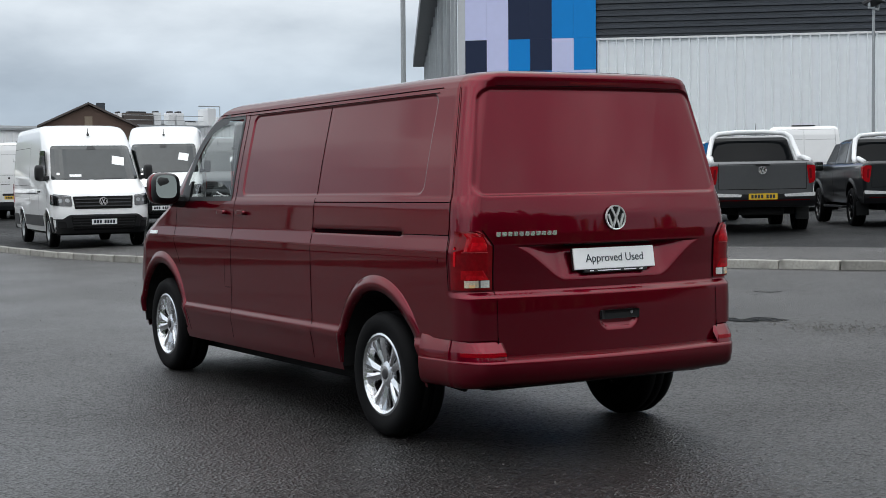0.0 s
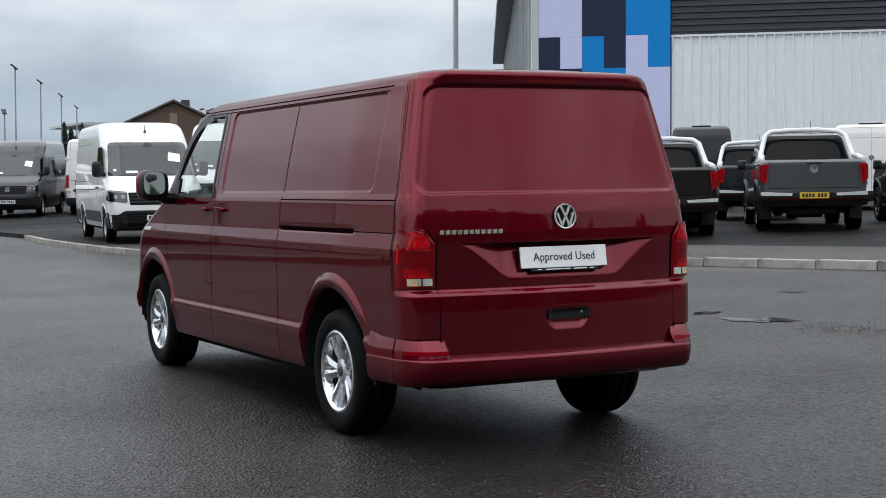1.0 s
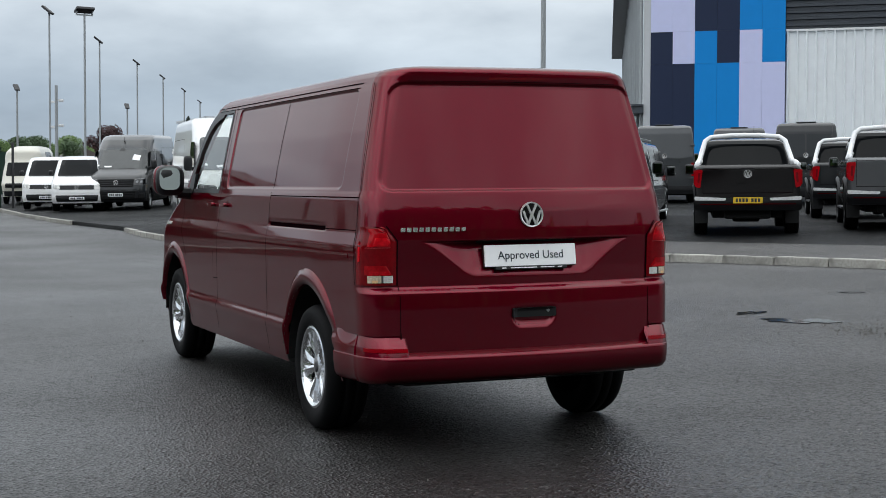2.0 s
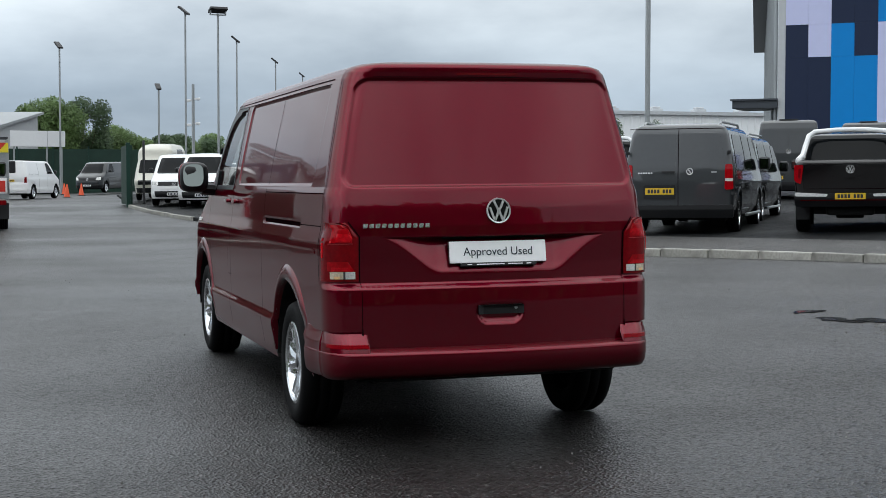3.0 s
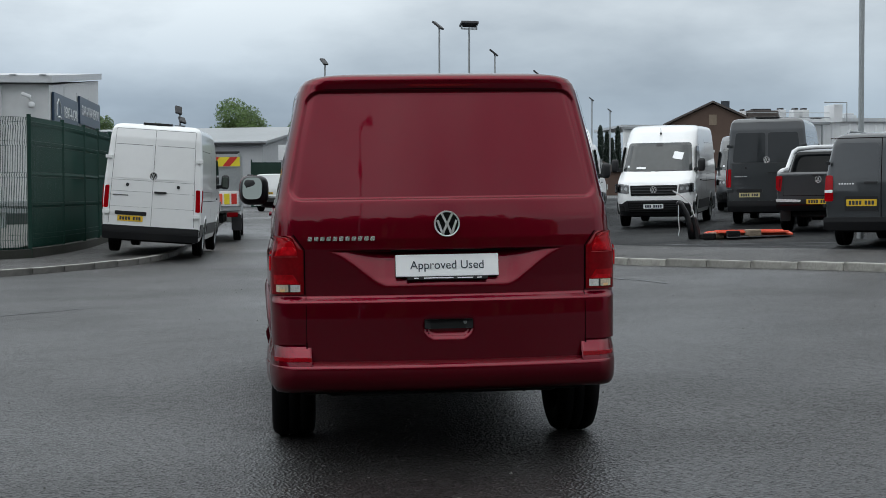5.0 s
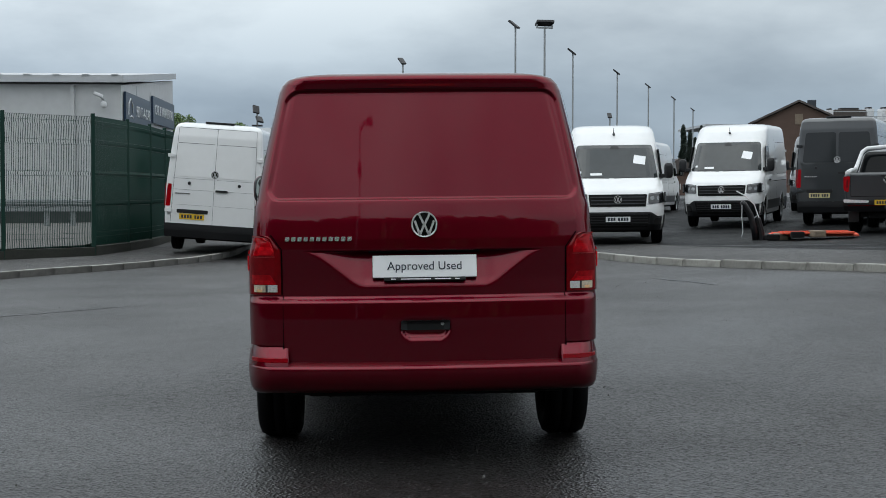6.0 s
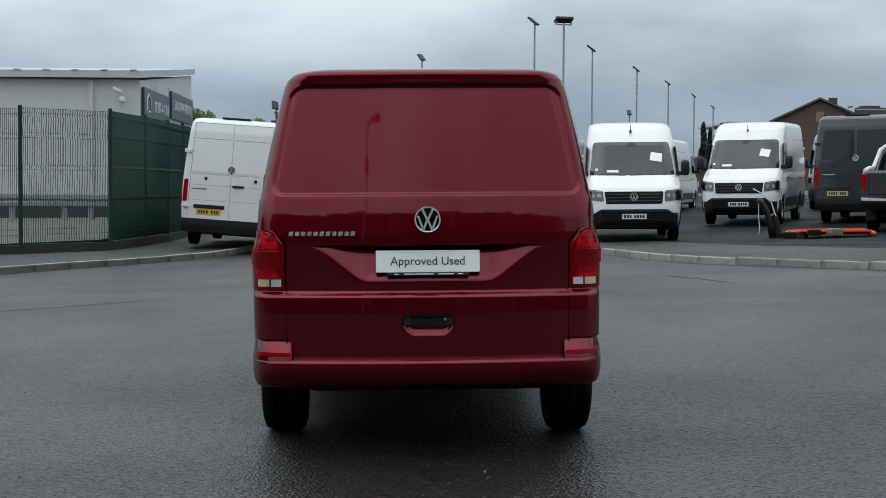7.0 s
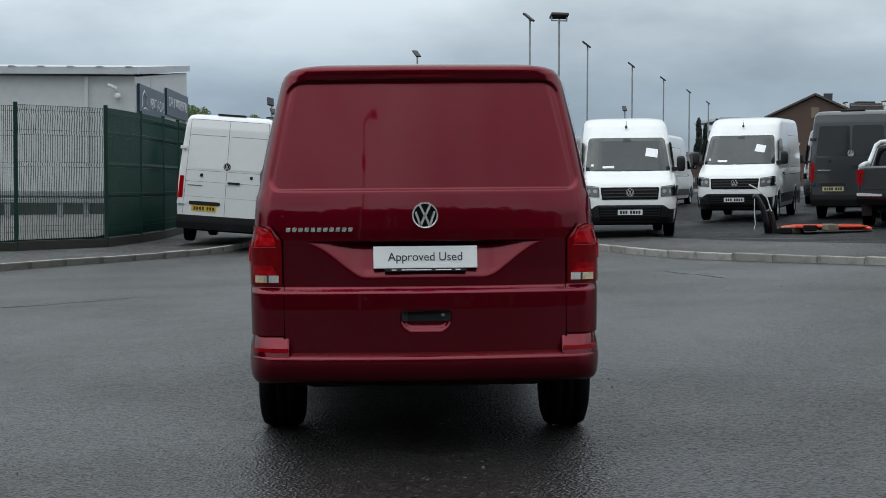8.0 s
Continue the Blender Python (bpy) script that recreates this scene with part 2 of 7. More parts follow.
M_BLACKCAR = material("black_paint", (0.004, 0.0035, 0.004), 0.25, coat=1.0, spec=0.2, vary=0.05, scale=3)
M_CREAM = material("cream_paint", (0.62, 0.60, 0.52), 0.4, coat=0.5, vary=0.05)
M_FILM = material("white_wrapping_film", (0.78, 0.79, 0.8), 0.35, vary=0.12, scale=14, bump=0.6, bump_scale=25)
M_PLATE = material("white_number_plate", (0.94, 0.95, 0.96), 0.35, coat=0.3, vary=0.02)
M_YPLATE = material("yellow_number_plate", (0.75, 0.48, 0.03), 0.35, coat=0.5, vary=0.02)
M_PALEPLATE = material("faded_yellow_number_plate", (0.58, 0.50, 0.26), 0.35, coat=0.5, vary=0.04)
M_INK = material("dark_print", (0.02, 0.03, 0.045), 0.5, vary=0.02)
M_STEEL = material("galvanised_steel", (0.36, 0.38, 0.39), 0.5, metal=0.6, vary=0.12, scale=5)
M_LAMP = material("lamp_housing", (0.03, 0.03, 0.033), 0.5, vary=0.1)
M_FENCE = material("dark_green_fence_paint", (0.006, 0.036, 0.026), 0.4, spec=0.35, vary=0.15, scale=8)
M_GREENNET = material("dark_green_hedge_screen", (0.010, 0.035, 0.024), 0.8, vary=0.3, scale=6)
M_OFFICE = material("pale_grey_cladding", (0.60, 0.61, 0.62), 0.6, vary=0.08, scale=1.0, bump=0.1)
M_WALLGREY = material("grey_render", (0.45, 0.46, 0.475), 0.7, vary=0.06, scale=1.0, bump=0.1)
M_TRIMGREY = material("light_roof_trim", (0.52, 0.54, 0.56), 0.45, vary=0.06, scale=1.0)
M_SIGN = material("navy_sign_face", (0.022, 0.045, 0.085), 0.35, vary=0.04)
M_CLAD = material("pale_grey_cladding", (0.84, 0.88, 0.90), 0.42, vary=0.04, scale=0.6)
M_LOUVRE = material("charcoal_cladding", (0.042, 0.050, 0.062), 0.45, vary=0.06, scale=0.6)
M_NAVY = material("navy_panel", (0.014, 0.024, 0.060), 0.5, spec=0.25, vary=0.04, scale=0.6)
M_LAV = material("lavender_panel", (0.60, 0.63, 0.90), 0.45, vary=0.03, scale=0.6)
M_BLUE = material("blue_panel", (0.002, 0.235, 0.66), 0.5, spec=0.25, vary=0.03, scale=0.6)
M_BRICK = material("brown_brick", (0.115, 0.075, 0.058), 0.85, vary=0.18, scale=4, bump=0.2)
M_ROOF = material("dull_roofing", (0.10, 0.085, 0.078), 0.8, vary=0.15, scale=1)
M_ORANGE = material("orange_plastic", (0.85, 0.12, 0.06), 0.5, vary=0.12, scale=6)
M_CONE = material("cone_orange", (0.78, 0.10, 0.03), 0.5, vary=0.08)
M_WOODOLD = material("weathered_wood", (0.24, 0.19, 0.14), 0.8, vary=0.2, scale=10, bump=0.2)
M_SEAT = material("seat_cloth", (0.02, 0.02, 0.022), 0.9, vary=0.1, scale=30)
M_HIVIS = material("yellow_marking", (0.80, 0.66, 0.03), 0.45, vary=0.04)
M_REDMARK = material("red_marking", (0.55, 0.03, 0.02), 0.45, vary=0.04)
M_BARK = material("bark", (0.07, 0.05, 0.035), 0.9, vary=0.3, scale=8, bump=0.5, bump_scale=20)
M_LEAF = leaf_material("leaves_mid_green", (0.10, 0.165, 0.045))
M_LEAF_DARK = leaf_material("leaves_dark_green", (0.045, 0.085, 0.03))
M_LEAF_FAR = leaf_material("leaves_far_blue_green", (0.018, 0.032, 0.022))
M_LEAF_RED = leaf_material("leaves_copper", (0.05, 0.018, 0.02))


# clear side glass, so that one sees through the cab
def clear_glass():
    m = bpy.data.materials.new("cab_glass")
    m.use_nodes = True
    n, l = m.node_tree.nodes, m.node_tree.links
    n.remove(n["Principled BSDF"])
    gl, tr, mix, fr = n.new("ShaderNodeBsdfGlossy"), n.new("ShaderNodeBsdfTransparent"), n.new("ShaderNodeMixShader"), n.new("ShaderNodeFresnel")
    gl.inputs["Roughness"].default_value = 0.02
    tr.inputs["Color"].default_value = (0.86, 0.89, 0.88, 1)
    fr.inputs["IOR"].default_value = 1.5
    l.new(fr.outputs[0], mix.inputs[0]), l.new(tr.outputs[0], mix.inputs[1]), l.new(gl.outputs[0], mix.inputs[2])
    l.new(mix.outputs[0], n["Material Output"].inputs["Surface"])
    return m


M_CABGLASS = clear_glass()


# ---- building blocks ----
def thing(name, m, label, category, group=""):
    ob = new(name)
    ob.empty_display_size = 0.2
    ob.matrix_world = m
    return tagged(ob, label, category, group)


def link(name, me, mat, parent, label="", smooth=False):
    me.materials.append(mat)
    if smooth:
        me.polygons.foreach_set("use_smooth", [True] * len(me.polygons))
    ob = new(name, me)
    if parent is not None:
        ob.parent = parent
    if label:
        tagged(ob, label)
    return ob


def part(name, bm, mat, parent, label="", smooth=False):
    me = bpy.data.meshes.new(name)
    bm.to_mesh(me)
    bm.free()
    return link(name, me, mat, parent, label, smooth)


def pydata(name, verts, faces, mat, parent, label="", smooth=False):
    me = bpy.data.meshes.new(name)
    me.from_pydata([tuple(v) for v in verts], [], faces)
    me.update()
    return link(name, me, mat, parent, label, smooth)


def again(ob, parent, m):
    """The same mesh once more under a parent, at a local pose."""
    o = new(ob.name.split(".")[0], ob.data)
    o.parent, o.matrix_local = parent, m
    for key in ("label",):
        if key in ob:
            o[key] = ob[key]
    return o


def box(bm, x0, x1, y0, y1, z0, z1, bevel=0.0, m=None):
    r = bmesh.ops.create_cube(bm, size=1.0, matrix=Matrix.Translation(((x0 + x1) / 2, (y0 + y1) / 2, (z0 + z1) / 2)) @ Matrix.Diagonal((x1 - x0, y1 - y0, z1 - z0, 1)))
    vs = r["verts"]
    if bevel:
        es = list({e for v in vs for e in v.link_edges})
        out = bmesh.ops.bevel(bm, geom=es, offset=bevel, segments=2, profile=0.6, affect="EDGES")
        vs = list({v for f in out["faces"] for v in f.verts} | {v for v in vs if v.is_valid})
    if m is not None:
        bmesh.ops.transform(bm, matrix=m, verts=[v for v in vs if v.is_valid])
    return vs


def boxed(x0, x1, y0, y1, z0, z1, bevel=0.0):
    bm = bmesh.new()
    box(bm, x0, x1, y0, y1, z0, z1, bevel)
    return bm


def tube(points, radius, sides=8, taper=1.0, closed_ends=True):
    """A tube along points."""
    bm = bmesh.new()
    pts = [Vector(p) for p in points]
    rings = []
    for i, p in enumerate(pts):
        a, b = pts[max(i - 1, 0)], pts[min(i + 1, len(pts) - 1)]
        d = (b - a).normalized()
        side = d.orthogonal().normalized() if i == 0 else (side - d * side.dot(d)).normalized()
        up = d.cross(side)
        r = radius * (1 + (taper - 1) * i / max(len(pts) - 1, 1))
        rings.append([bm.verts.new(p + r * (math.cos(2 * math.pi * k / sides) * side + math.sin(2 * math.pi * k / sides) * up)) for k in range(sides)])
    for r0, r1 in zip(rings, rings[1:]):
        for k in range(sides):
            bm.faces.new((r0[k], r0[(k + 1) % sides], r1[(k + 1) % sides], r1[k]))
    if closed_ends:
        bm.faces.new(rings[0][::-1]), bm.faces.new(rings[-1])
    return bm


def blob(rx, ry, rz, e=0.45, nu=20, nv=12):
    """A rounded box: a superellipsoid."""
    bm = bmesh.new()
    sp = lambda v, p: math.copysign(abs(v) ** p, v)
    rings = []
    for j in range(1, nv):
        a = -math.pi / 2 + math.pi * j / nv
        rings.append([bm.verts.new((rx * sp(math.cos(a), e) * sp(math.cos(2 * math.pi * i / nu), e), ry * sp(math.cos(a), e) * sp(math.sin(2 * math.pi * i / nu), e), rz * sp(math.sin(a), e))) for i in range(nu)])
    for r0, r1 in zip(rings, rings[1:]):
        for k in range(nu):
            bm.faces.new((r0[k], r0[(k + 1) % nu], r1[(k + 1) % nu], r1[k]))
    bm.faces.new(rings[0][::-1]), bm.faces.new(rings[-1])
    return bm


def lathe(profile, sides=48, axis="X"):
    """A profile of (radius, along) turned round the x axis."""
    bm = bmesh.new()
    rings = []
    for r, a in profile:
        rings.append([bm.verts.new((a, r * math.cos(2 * math.pi * k / sides), r * math.sin(2 * math.pi * k / sides))) for k in range(sides)])
    for r0, r1 in zip(rings, rings[1:]):
        for k in range(sides):
            bm.faces.new((r0[k], r0[(k + 1) % sides], r1[(k + 1) % sides], r1[k]))
    bmesh.ops.recalc_face_normals(bm, faces=bm.faces)
    return bm


def prism(outline, y0, y1):
    """An outline of (x, z) drawn out along y."""
    bm = bmesh.new()
    a = [bm.verts.new((x, y0, z)) for x, z in outline]
    b = [bm.verts.new((x, y1, z)) for x, z in outline]
    n = len(a)
    bm.faces.new(a), bm.faces.new(b[::-1])
    for i in range(n):
        bm.faces.new((a[i], b[i], b[(i + 1) % n], a[(i + 1) % n]))
    bmesh.ops.recalc_face_normals(bm, faces=bm.faces)
    return bm


def join(*bms):
    out = bmesh.new()
    for b in bms:
        me = bpy.data.meshes.new("tmp")
        b.to_mesh(me)
        b.free()
        out.from_mesh(me)
        bpy.data.meshes.remove(me)
    return out


def moved(bm, m):
    bmesh.ops.transform(bm, matrix=m, verts=bm.verts)
    return bm


# ---- the ground's height, square to the red van ----
def rise(x, y):
    swell = 0.038 * smooth(1.2, 4.0, y) * smooth(12, 6, y) * smooth(2.5, 1.5, abs(x))
    dip = 0.018 * smooth(-0.7, 0.7, x) * smooth(4.2, 2.0, x) * smooth(-10, -6, y) * smooth(12, 8, y)
    return swell - dip + 0.021 * min(max(x - 2.5, 0), 14) + 0.012 * min(max(y - 30, 0), 40) - 0.022


def on_yard(x, y, z=0.0, turn=0.0):
    """A pose that stands on the yard and leans with it."""
    return LEAN @ pose(x, y, rise(x, y) + z, 0, 0, turn)


def upright(x, y, z=0.0, turn=0.0):
    """A pose that starts on the yard and stands plumb."""
    p = LEAN @ Vector((x, y, rise(x, y) + z))
    return pose(p.x, p.y, p.z, 0, 0, turn)


KERB = 0.11


# ---- vehicle shells: plan outlines stacked by height ----
def curve(rows):
    zs, vs = zip(*rows)
    return lambda z: float(np.interp(z, zs, vs))


def smooth(a, b, v):
    t = min(max((v - a) / (b - a), 0.0), 1.0)
    return t * t * (3 - 2 * t)


class Shell:
    """A vehicle body with its tail at y = 0 and its nose at +y."""

    def __init__(self, width, tail, nose, bulge=0.1, corner=(0.1, 0.15), front=(0.35, 0.35), tail_push=None, side_push=None, taper=0.0, marks=None):
        self.taper, self.marks = taper, marks
        self.w, self.r, self.f = curve(width), curve(tail), curve(nose)
        self.bulge, self.corner, self.front = bulge, corner, front
        self.tail_push, self.side_push = tail_push, side_push

    def ends(self, z):
        w = self.w(z) * (1 - self.taper)
        rx, ry = min(self.corner[0], w * 0.6), self.corner[1]
        xr = w - rx
        t0 = math.atan(2 * self.bulge * xr * rx / ry)
        xr = w - rx * (1 - math.sin(t0))
        return w, rx, ry, xr, t0

    def rear(self, x, z):
        """y of the tail at x."""
        y = self.r(z) + self.bulge * x * x
        return y + (self.tail_push(x, z) if self.tail_push else 0)

    def arc(self, z, t):
        """A place on the rear corner, t from 0 to 1."""
        w, rx, ry, xr, t0 = self.ends(z)
        y0 = self.r(z) + self.bulge * xr * xr
        a = t0 + (math.pi / 2 - t0) * t
        x = w - rx + rx * math.sin(a)
        return x, y0 + ry * (math.cos(t0) - math.cos(a)) + (self.tail_push(x, z) if self.tail_push else 0)

    def side(self, y, z):
        """Half width at y along the flank."""
        w = self.w(z) * (1 - self.taper * (1 - smooth(0.15, 1.0, y)))
        return w - (self.side_push(y, z) if self.side_push else 0)

    def flank(self, y, z):
        """Half width at y, with the turn of the front corner and the draw-in at the tail."""
        w = self.w(z) * (1 - self.taper * (1 - smooth(0.15, 1.0, y)))
        fx, fy = min(self.front[0], w * 0.6), self.front[1]
        k = min(max((y - self.f(z) + fy) / fy, 0.0), 1.0)
        return w - fx + fx * math.sqrt(1 - k * k)

    def nose(self, x, z):
        w = self.w(z)
        fx, fy = min(self.front[0], w * 0.6), self.front[1]
        if x <= w - fx:
            return self.f(z)
        return self.f(z) - fy + fy * math.sqrt(max(0, 1 - ((x - w + fx) / fx) ** 2))

    def half(self, z, n):
        nr, na, ns, nf = n
        w, rx, ry, xr, t0 = self.ends(z)
        fx, fy = min(self.front[0], w * 0.6), self.front[1]
        pts = [(xr * i / nr, self.rear(xr * i / nr, z)) for i in range(nr)]
        pts += [self.arc(z, i / na) for i in range(na)]
        y0, y1 = self.arc(z, 1)[1], self.f(z) - fy
        if self.marks:
            last = self.marks[-1]
            ys = [y0 + (self.marks[0] - y0) * i / 8 for i in range(8)] + self.marks + [last + (y1 - last) * i / 60 for i in range(1, 60)]
            if y1 < last + 0.2:
                ys = [y0 + (y1 - y0) * i / len(ys) for i in range(len(ys))]
            pts += [(self.side(y, z), y) for y in ys]
        else:
            pts += [(self.side(y0 + (y1 - y0) * i / ns, z), y0 + (y1 - y0) * i / ns) for i in range(ns)]
        pts += [(w - fx + fx * math.cos(math.pi / 2 * i / nf), y1 + fy * math.sin(math.pi / 2 * i / nf)) for i in range(nf)]
        pts += [((w - fx) * (1 - i / 4), self.f(z)) for i in range(5)]
        return pts

    def mesh(self, name, levels, n, mat, parent, keep=None, label=""):
        verts, faces, rings = [], [], []
        for z in levels:
            half = self.half(z, n)
            loop = [(x, y, z) for x, y in half] + [(-x, y, z) for x, y in half[-2:0:-1]]
            rings.append(len(verts))
            verts += loop
        m = len(loop)
        for a, b in zip(rings, rings[1:]):
            for k in range(m):
                q = (a + k, a + (k + 1) % m, b + (k + 1) % m, b + k)
                if keep:
                    c = [sum(verts[i][j] for i in q) / 4 for j in range(3)]
                    if not keep(*c):
                        continue
                faces.append(q)
        faces.append(tuple(range(rings[-1], rings[-1] + m)))
        return pydata(name, verts, faces, mat, parent, label, smooth=True)

    def face(self, which):
        """Maps (u, z) and a lift off the surface to a place."""
        if which == "rear":
            return lambda u, z, off: (u, self.rear(u, z) - off, z)
        if which == "front":
            return lambda u, z, off: (u, self.nose(abs(u), z) + off, z)
        if which == "left":
            return lambda u, z, off: (-self.side(u, z) - off, u, z)
        return lambda u, z, off: (self.side(u, z) + off, u, z)


def patch(face, quad, r=0.03, nx=8, nz=8, off=0.006, depth=0.02):
    """A panel over a quad of (u, z): lower start, lower end, upper end, upper start, with rounded corners."""
    (u0, z0), (u1, z1), (u2, z2), (u3, z3) = quad
    h = (abs(z3 - z0) + abs(z2 - z1)) / 2
    rows = [0.0]
    for k in range(1, 4):
        rows.append(r / h * (1 - math.cos(math.pi / 6 * k)))
    mid = [r / h + (1 - 2 * r / h) * k / nz for k in range(1, nz)]
    rows = rows + mid + [1 - v for v in rows[::-1]]
    bm = bmesh.new()
    grid = []
    for v in rows:
        d = min(v, 1 - v) * h
        inset = r - math.sqrt(max(r * r - (r - d) ** 2, 0)) if d < r else 0
        ua, za, ub, zb = u0 + (u3 - u0) * v, z0 + (z3 - z0) * v, u1 + (u2 - u1) * v, z1 + (z2 - z1) * v
        span = max(abs(ub - ua), 1e-6)
        row = []
        for k in range(nx + 1):
            s = inset / span + (1 - 2 * inset / span) * k / nx
            row.append(bm.verts.new(face(ua + (ub - ua) * s, za + (zb - za) * s, off)))
        grid.append(row)
    for a, b in zip(grid, grid[1:]):
        for k in range(nx):
            bm.faces.new((a[k], a[k + 1], b[k + 1], b[k]))
    if depth:
        edge = [e for e in bm.edges if e.is_boundary]
        new_geo = bmesh.ops.extrude_edge_only(bm, edges=edge)["geom"]
        origin = Vector(face((u0 + u1) / 2, (z0 + z3) / 2, 0))
        inward = (origin - Vector(face((u0 + u1) / 2, (z0 + z3) / 2, 1))).normalized()
        for v in new_geo:
            if isinstance(v, bmesh.types.BMVert):
                v.co += inward * depth
    bmesh.ops.recalc_face_normals(bm, faces=bm.faces)
    return bm


def ribbon(face, path, width, off=0.0015, step=0.04):
    """A narrow strip along a path of (u, z) on a surface."""
    pts = []
    for (a, b), (c, d) in zip(path, path[1:]):
        k = max(1, int(math.hypot(c - a, d - b) / step))
        pts += [(a + (c - a) * i / k, b + (d - b) * i / k) for i in range(k)]
    pts.append(path[-1])
    bm = bmesh.new()
    last = None
    for i, (u, z) in enumerate(pts):
        a, b = pts[max(i - 1, 0)], pts[min(i + 1, len(pts) - 1)]
        d = Vector((b[0] - a[0], b[1] - a[1])).normalized()
        nx, nz = -d.y * width / 2, d.x * width / 2
        pair = (bm.verts.new(face(u + nx, z + nz, off)), bm.verts.new(face(u - nx, z - nz, off)))
        if last:
            bm.faces.new((last[0], last[1], pair[1], pair[0]))
        last = pair
    return bm


def steps(a, b, d):
    n = max(1, round((b - a) / d))
    return [a + (b - a) * i / n for i in range(n)]


# ---- wheels ----
WHEEL_MESHES = {}


def wheel(parent, x, y, radius, width, rim_radius, side, spokes=5, style="alloy", sunk=0.0):
    """A wheel at its centre; side -1 on the left flank, 1 on the right."""
    key = (round(radius, 3), round(width, 3), rim_radius, spokes, style)
    hold = new("wheel")
    hold.parent = parent
    hold.matrix_local = pose(x, y, radius - sunk) @ Matrix.Diagonal((side, 1, 1, 1))
    if key not in WHEEL_MESHES:
        h = width / 2
        tyre = lathe([(rim_radius - 0.015, -h * 0.7), (rim_radius + 0.01, -h * 0.92), (radius - 0.05, -h), (radius - 0.018, -h * 0.9), (radius, -h * 0.62), (radius - 0.001, -h * 0.3), (radius - 0.008, -h * 0.28), (radius - 0.008, -h * 0.22), (radius, -h * 0.2), (radius, h * 0.2), (radius - 0.008, h * 0.22), (radius - 0.008, h * 0.28), (radius, h * 0.3), (radius, h * 0.62), (radius - 0.018, h * 0.9), (radius - 0.05, h), (rim_radius + 0.01, h * 0.92), (rim_radius - 0.015, h * 0.7)], 56)
        ring = lathe([(rim_radius + 0.004, h * 0.86), (rim_radius + 0.004, h * 0.9), (rim_radius - 0.008, h * 0.93), (rim_radius - 0.022, h * 0.86), (rim_radius - 0.035, h * 0.5), (rim_radius - 0.04, -h * 0.5)], 48)
        back = lathe([(rim_radius - 0.03, h * 0.1), (0.02, h * 0.05)], 32)
        bms = []
        if style != "steel":
            for i in range(spokes):
                for twin in (-1, 1):
                    a = 2 * math.pi * i / spokes + twin * 0.21
                    b = 2 * math.pi * i / spokes + twin * 0.235
                    p0 = Vector((h * 0.62, 0.055 * math.cos(a), 0.055 * math.sin(a)))
                    p1 = Vector((h * 0.80, (rim_radius - 0.02) * math.cos(b), (rim_radius - 0.02) * math.sin(b)))
                    d = (p1 - p0).normalized()
                    s = d.cross(Vector((1, 0, 0))).normalized()
                    sp = bmesh.new()
                    q = []
                    for p, wd, rg in ((p0, 0.021, 0.006), (p0.lerp(p1, 0.55), 0.026, 0.008), (p1, 0.038, 0.004)):
                        q.append([sp.verts.new(p + s * wd + Vector((-0.030, 0, 0))), sp.verts.new(p + s * wd * 0.9 + Vector((-0.002, 0, 0))), sp.verts.new(p + s * twin * wd * 0.25 + Vector((rg, 0, 0))), sp.verts.new(p - s * wd * 0.9 + Vector((-0.002, 0, 0))), sp.verts.new(p - s * wd + Vector((-0.030, 0, 0)))])
                    for u, v in zip(q, q[1:]):
                        for k in range(4):
                            sp.faces.new((u[k], u[k + 1], v[k + 1], v[k]))
                    bmesh.ops.recalc_face_normals(sp, faces=sp.faces)
                    bms.append(sp)
            bms.append(lathe([(0.075, h * 0.45), (0.07, h * 0.66), (0.045, h * 0.72), (0.0305, h * 0.72)], 24))
        else:
            bms.append(lathe([(rim_radius - 0.03, h * 0.55), (rim_radius * 0.75, h * 0.42), (rim_radius * 0.5, h * 0.62), (0.06, h * 0.7), (0.001, h * 0.72)], 32))
        rim = join(ring, *bms)
        cap = lathe([(0.031, h * 0.70), (0.029, h * 0.75), (0.02, h * 0.77), (0.001, h * 0.775)], 20)
        made = []
        for nm, b, mt in (("tyre", tyre, M_RUBBER), ("rim", rim, {"alloy": M_ALLOY, "black": M_BLACKCAR, "steel": M_STEEL}[style]), ("hub_backing", back, M_UNDER), ("hub_cap", cap, M_LAMP)):
            made.append(part(nm, b, mt, hold, {"alloy": "silver multi-spoke alloy rim", "black": "black spoked alloy rim", "steel": ""}[style] if nm == "rim" else "", smooth=nm in ("tyre", "hub_cap")))
        WHEEL_MESHES[key] = made
    else:
        for o in WHEEL_MESHES[key]:
            again(o, hold, Matrix())
    return hold


def plate_bars(parent, face, u, z, w, h, off, mat, groups=(4, 3), depth=0.012):
    """A number plate with plain bars in place of its characters."""
    pl = part("number_plate", patch(face, [(u - w / 2, z - h / 2), (u + w / 2, z - h / 2), (u + w / 2, z + h / 2), (u - w / 2, z + h / 2)], 0.008, 8, 3, off, depth), mat, parent, "number plate with plain bars")
    bms, cell, n = [], w * 0.86 / (sum(groups) + 0.7), 0
    at = u - w * 0.43
    for g in groups:
        for i in range(g):
            bms.append(patch(face, [(at + cell * 0.14, z - h * 0.3), (at + cell * 0.86, z - h * 0.3), (at + cell * 0.86, z + h * 0.3), (at + cell * 0.14, z + h * 0.3)], 0.006, 1, 2, off + 0.002, 0))
            at += cell
        at += cell * 0.7
    for b in bms:
        part("bar", b, M_INK, pl)
    return pl


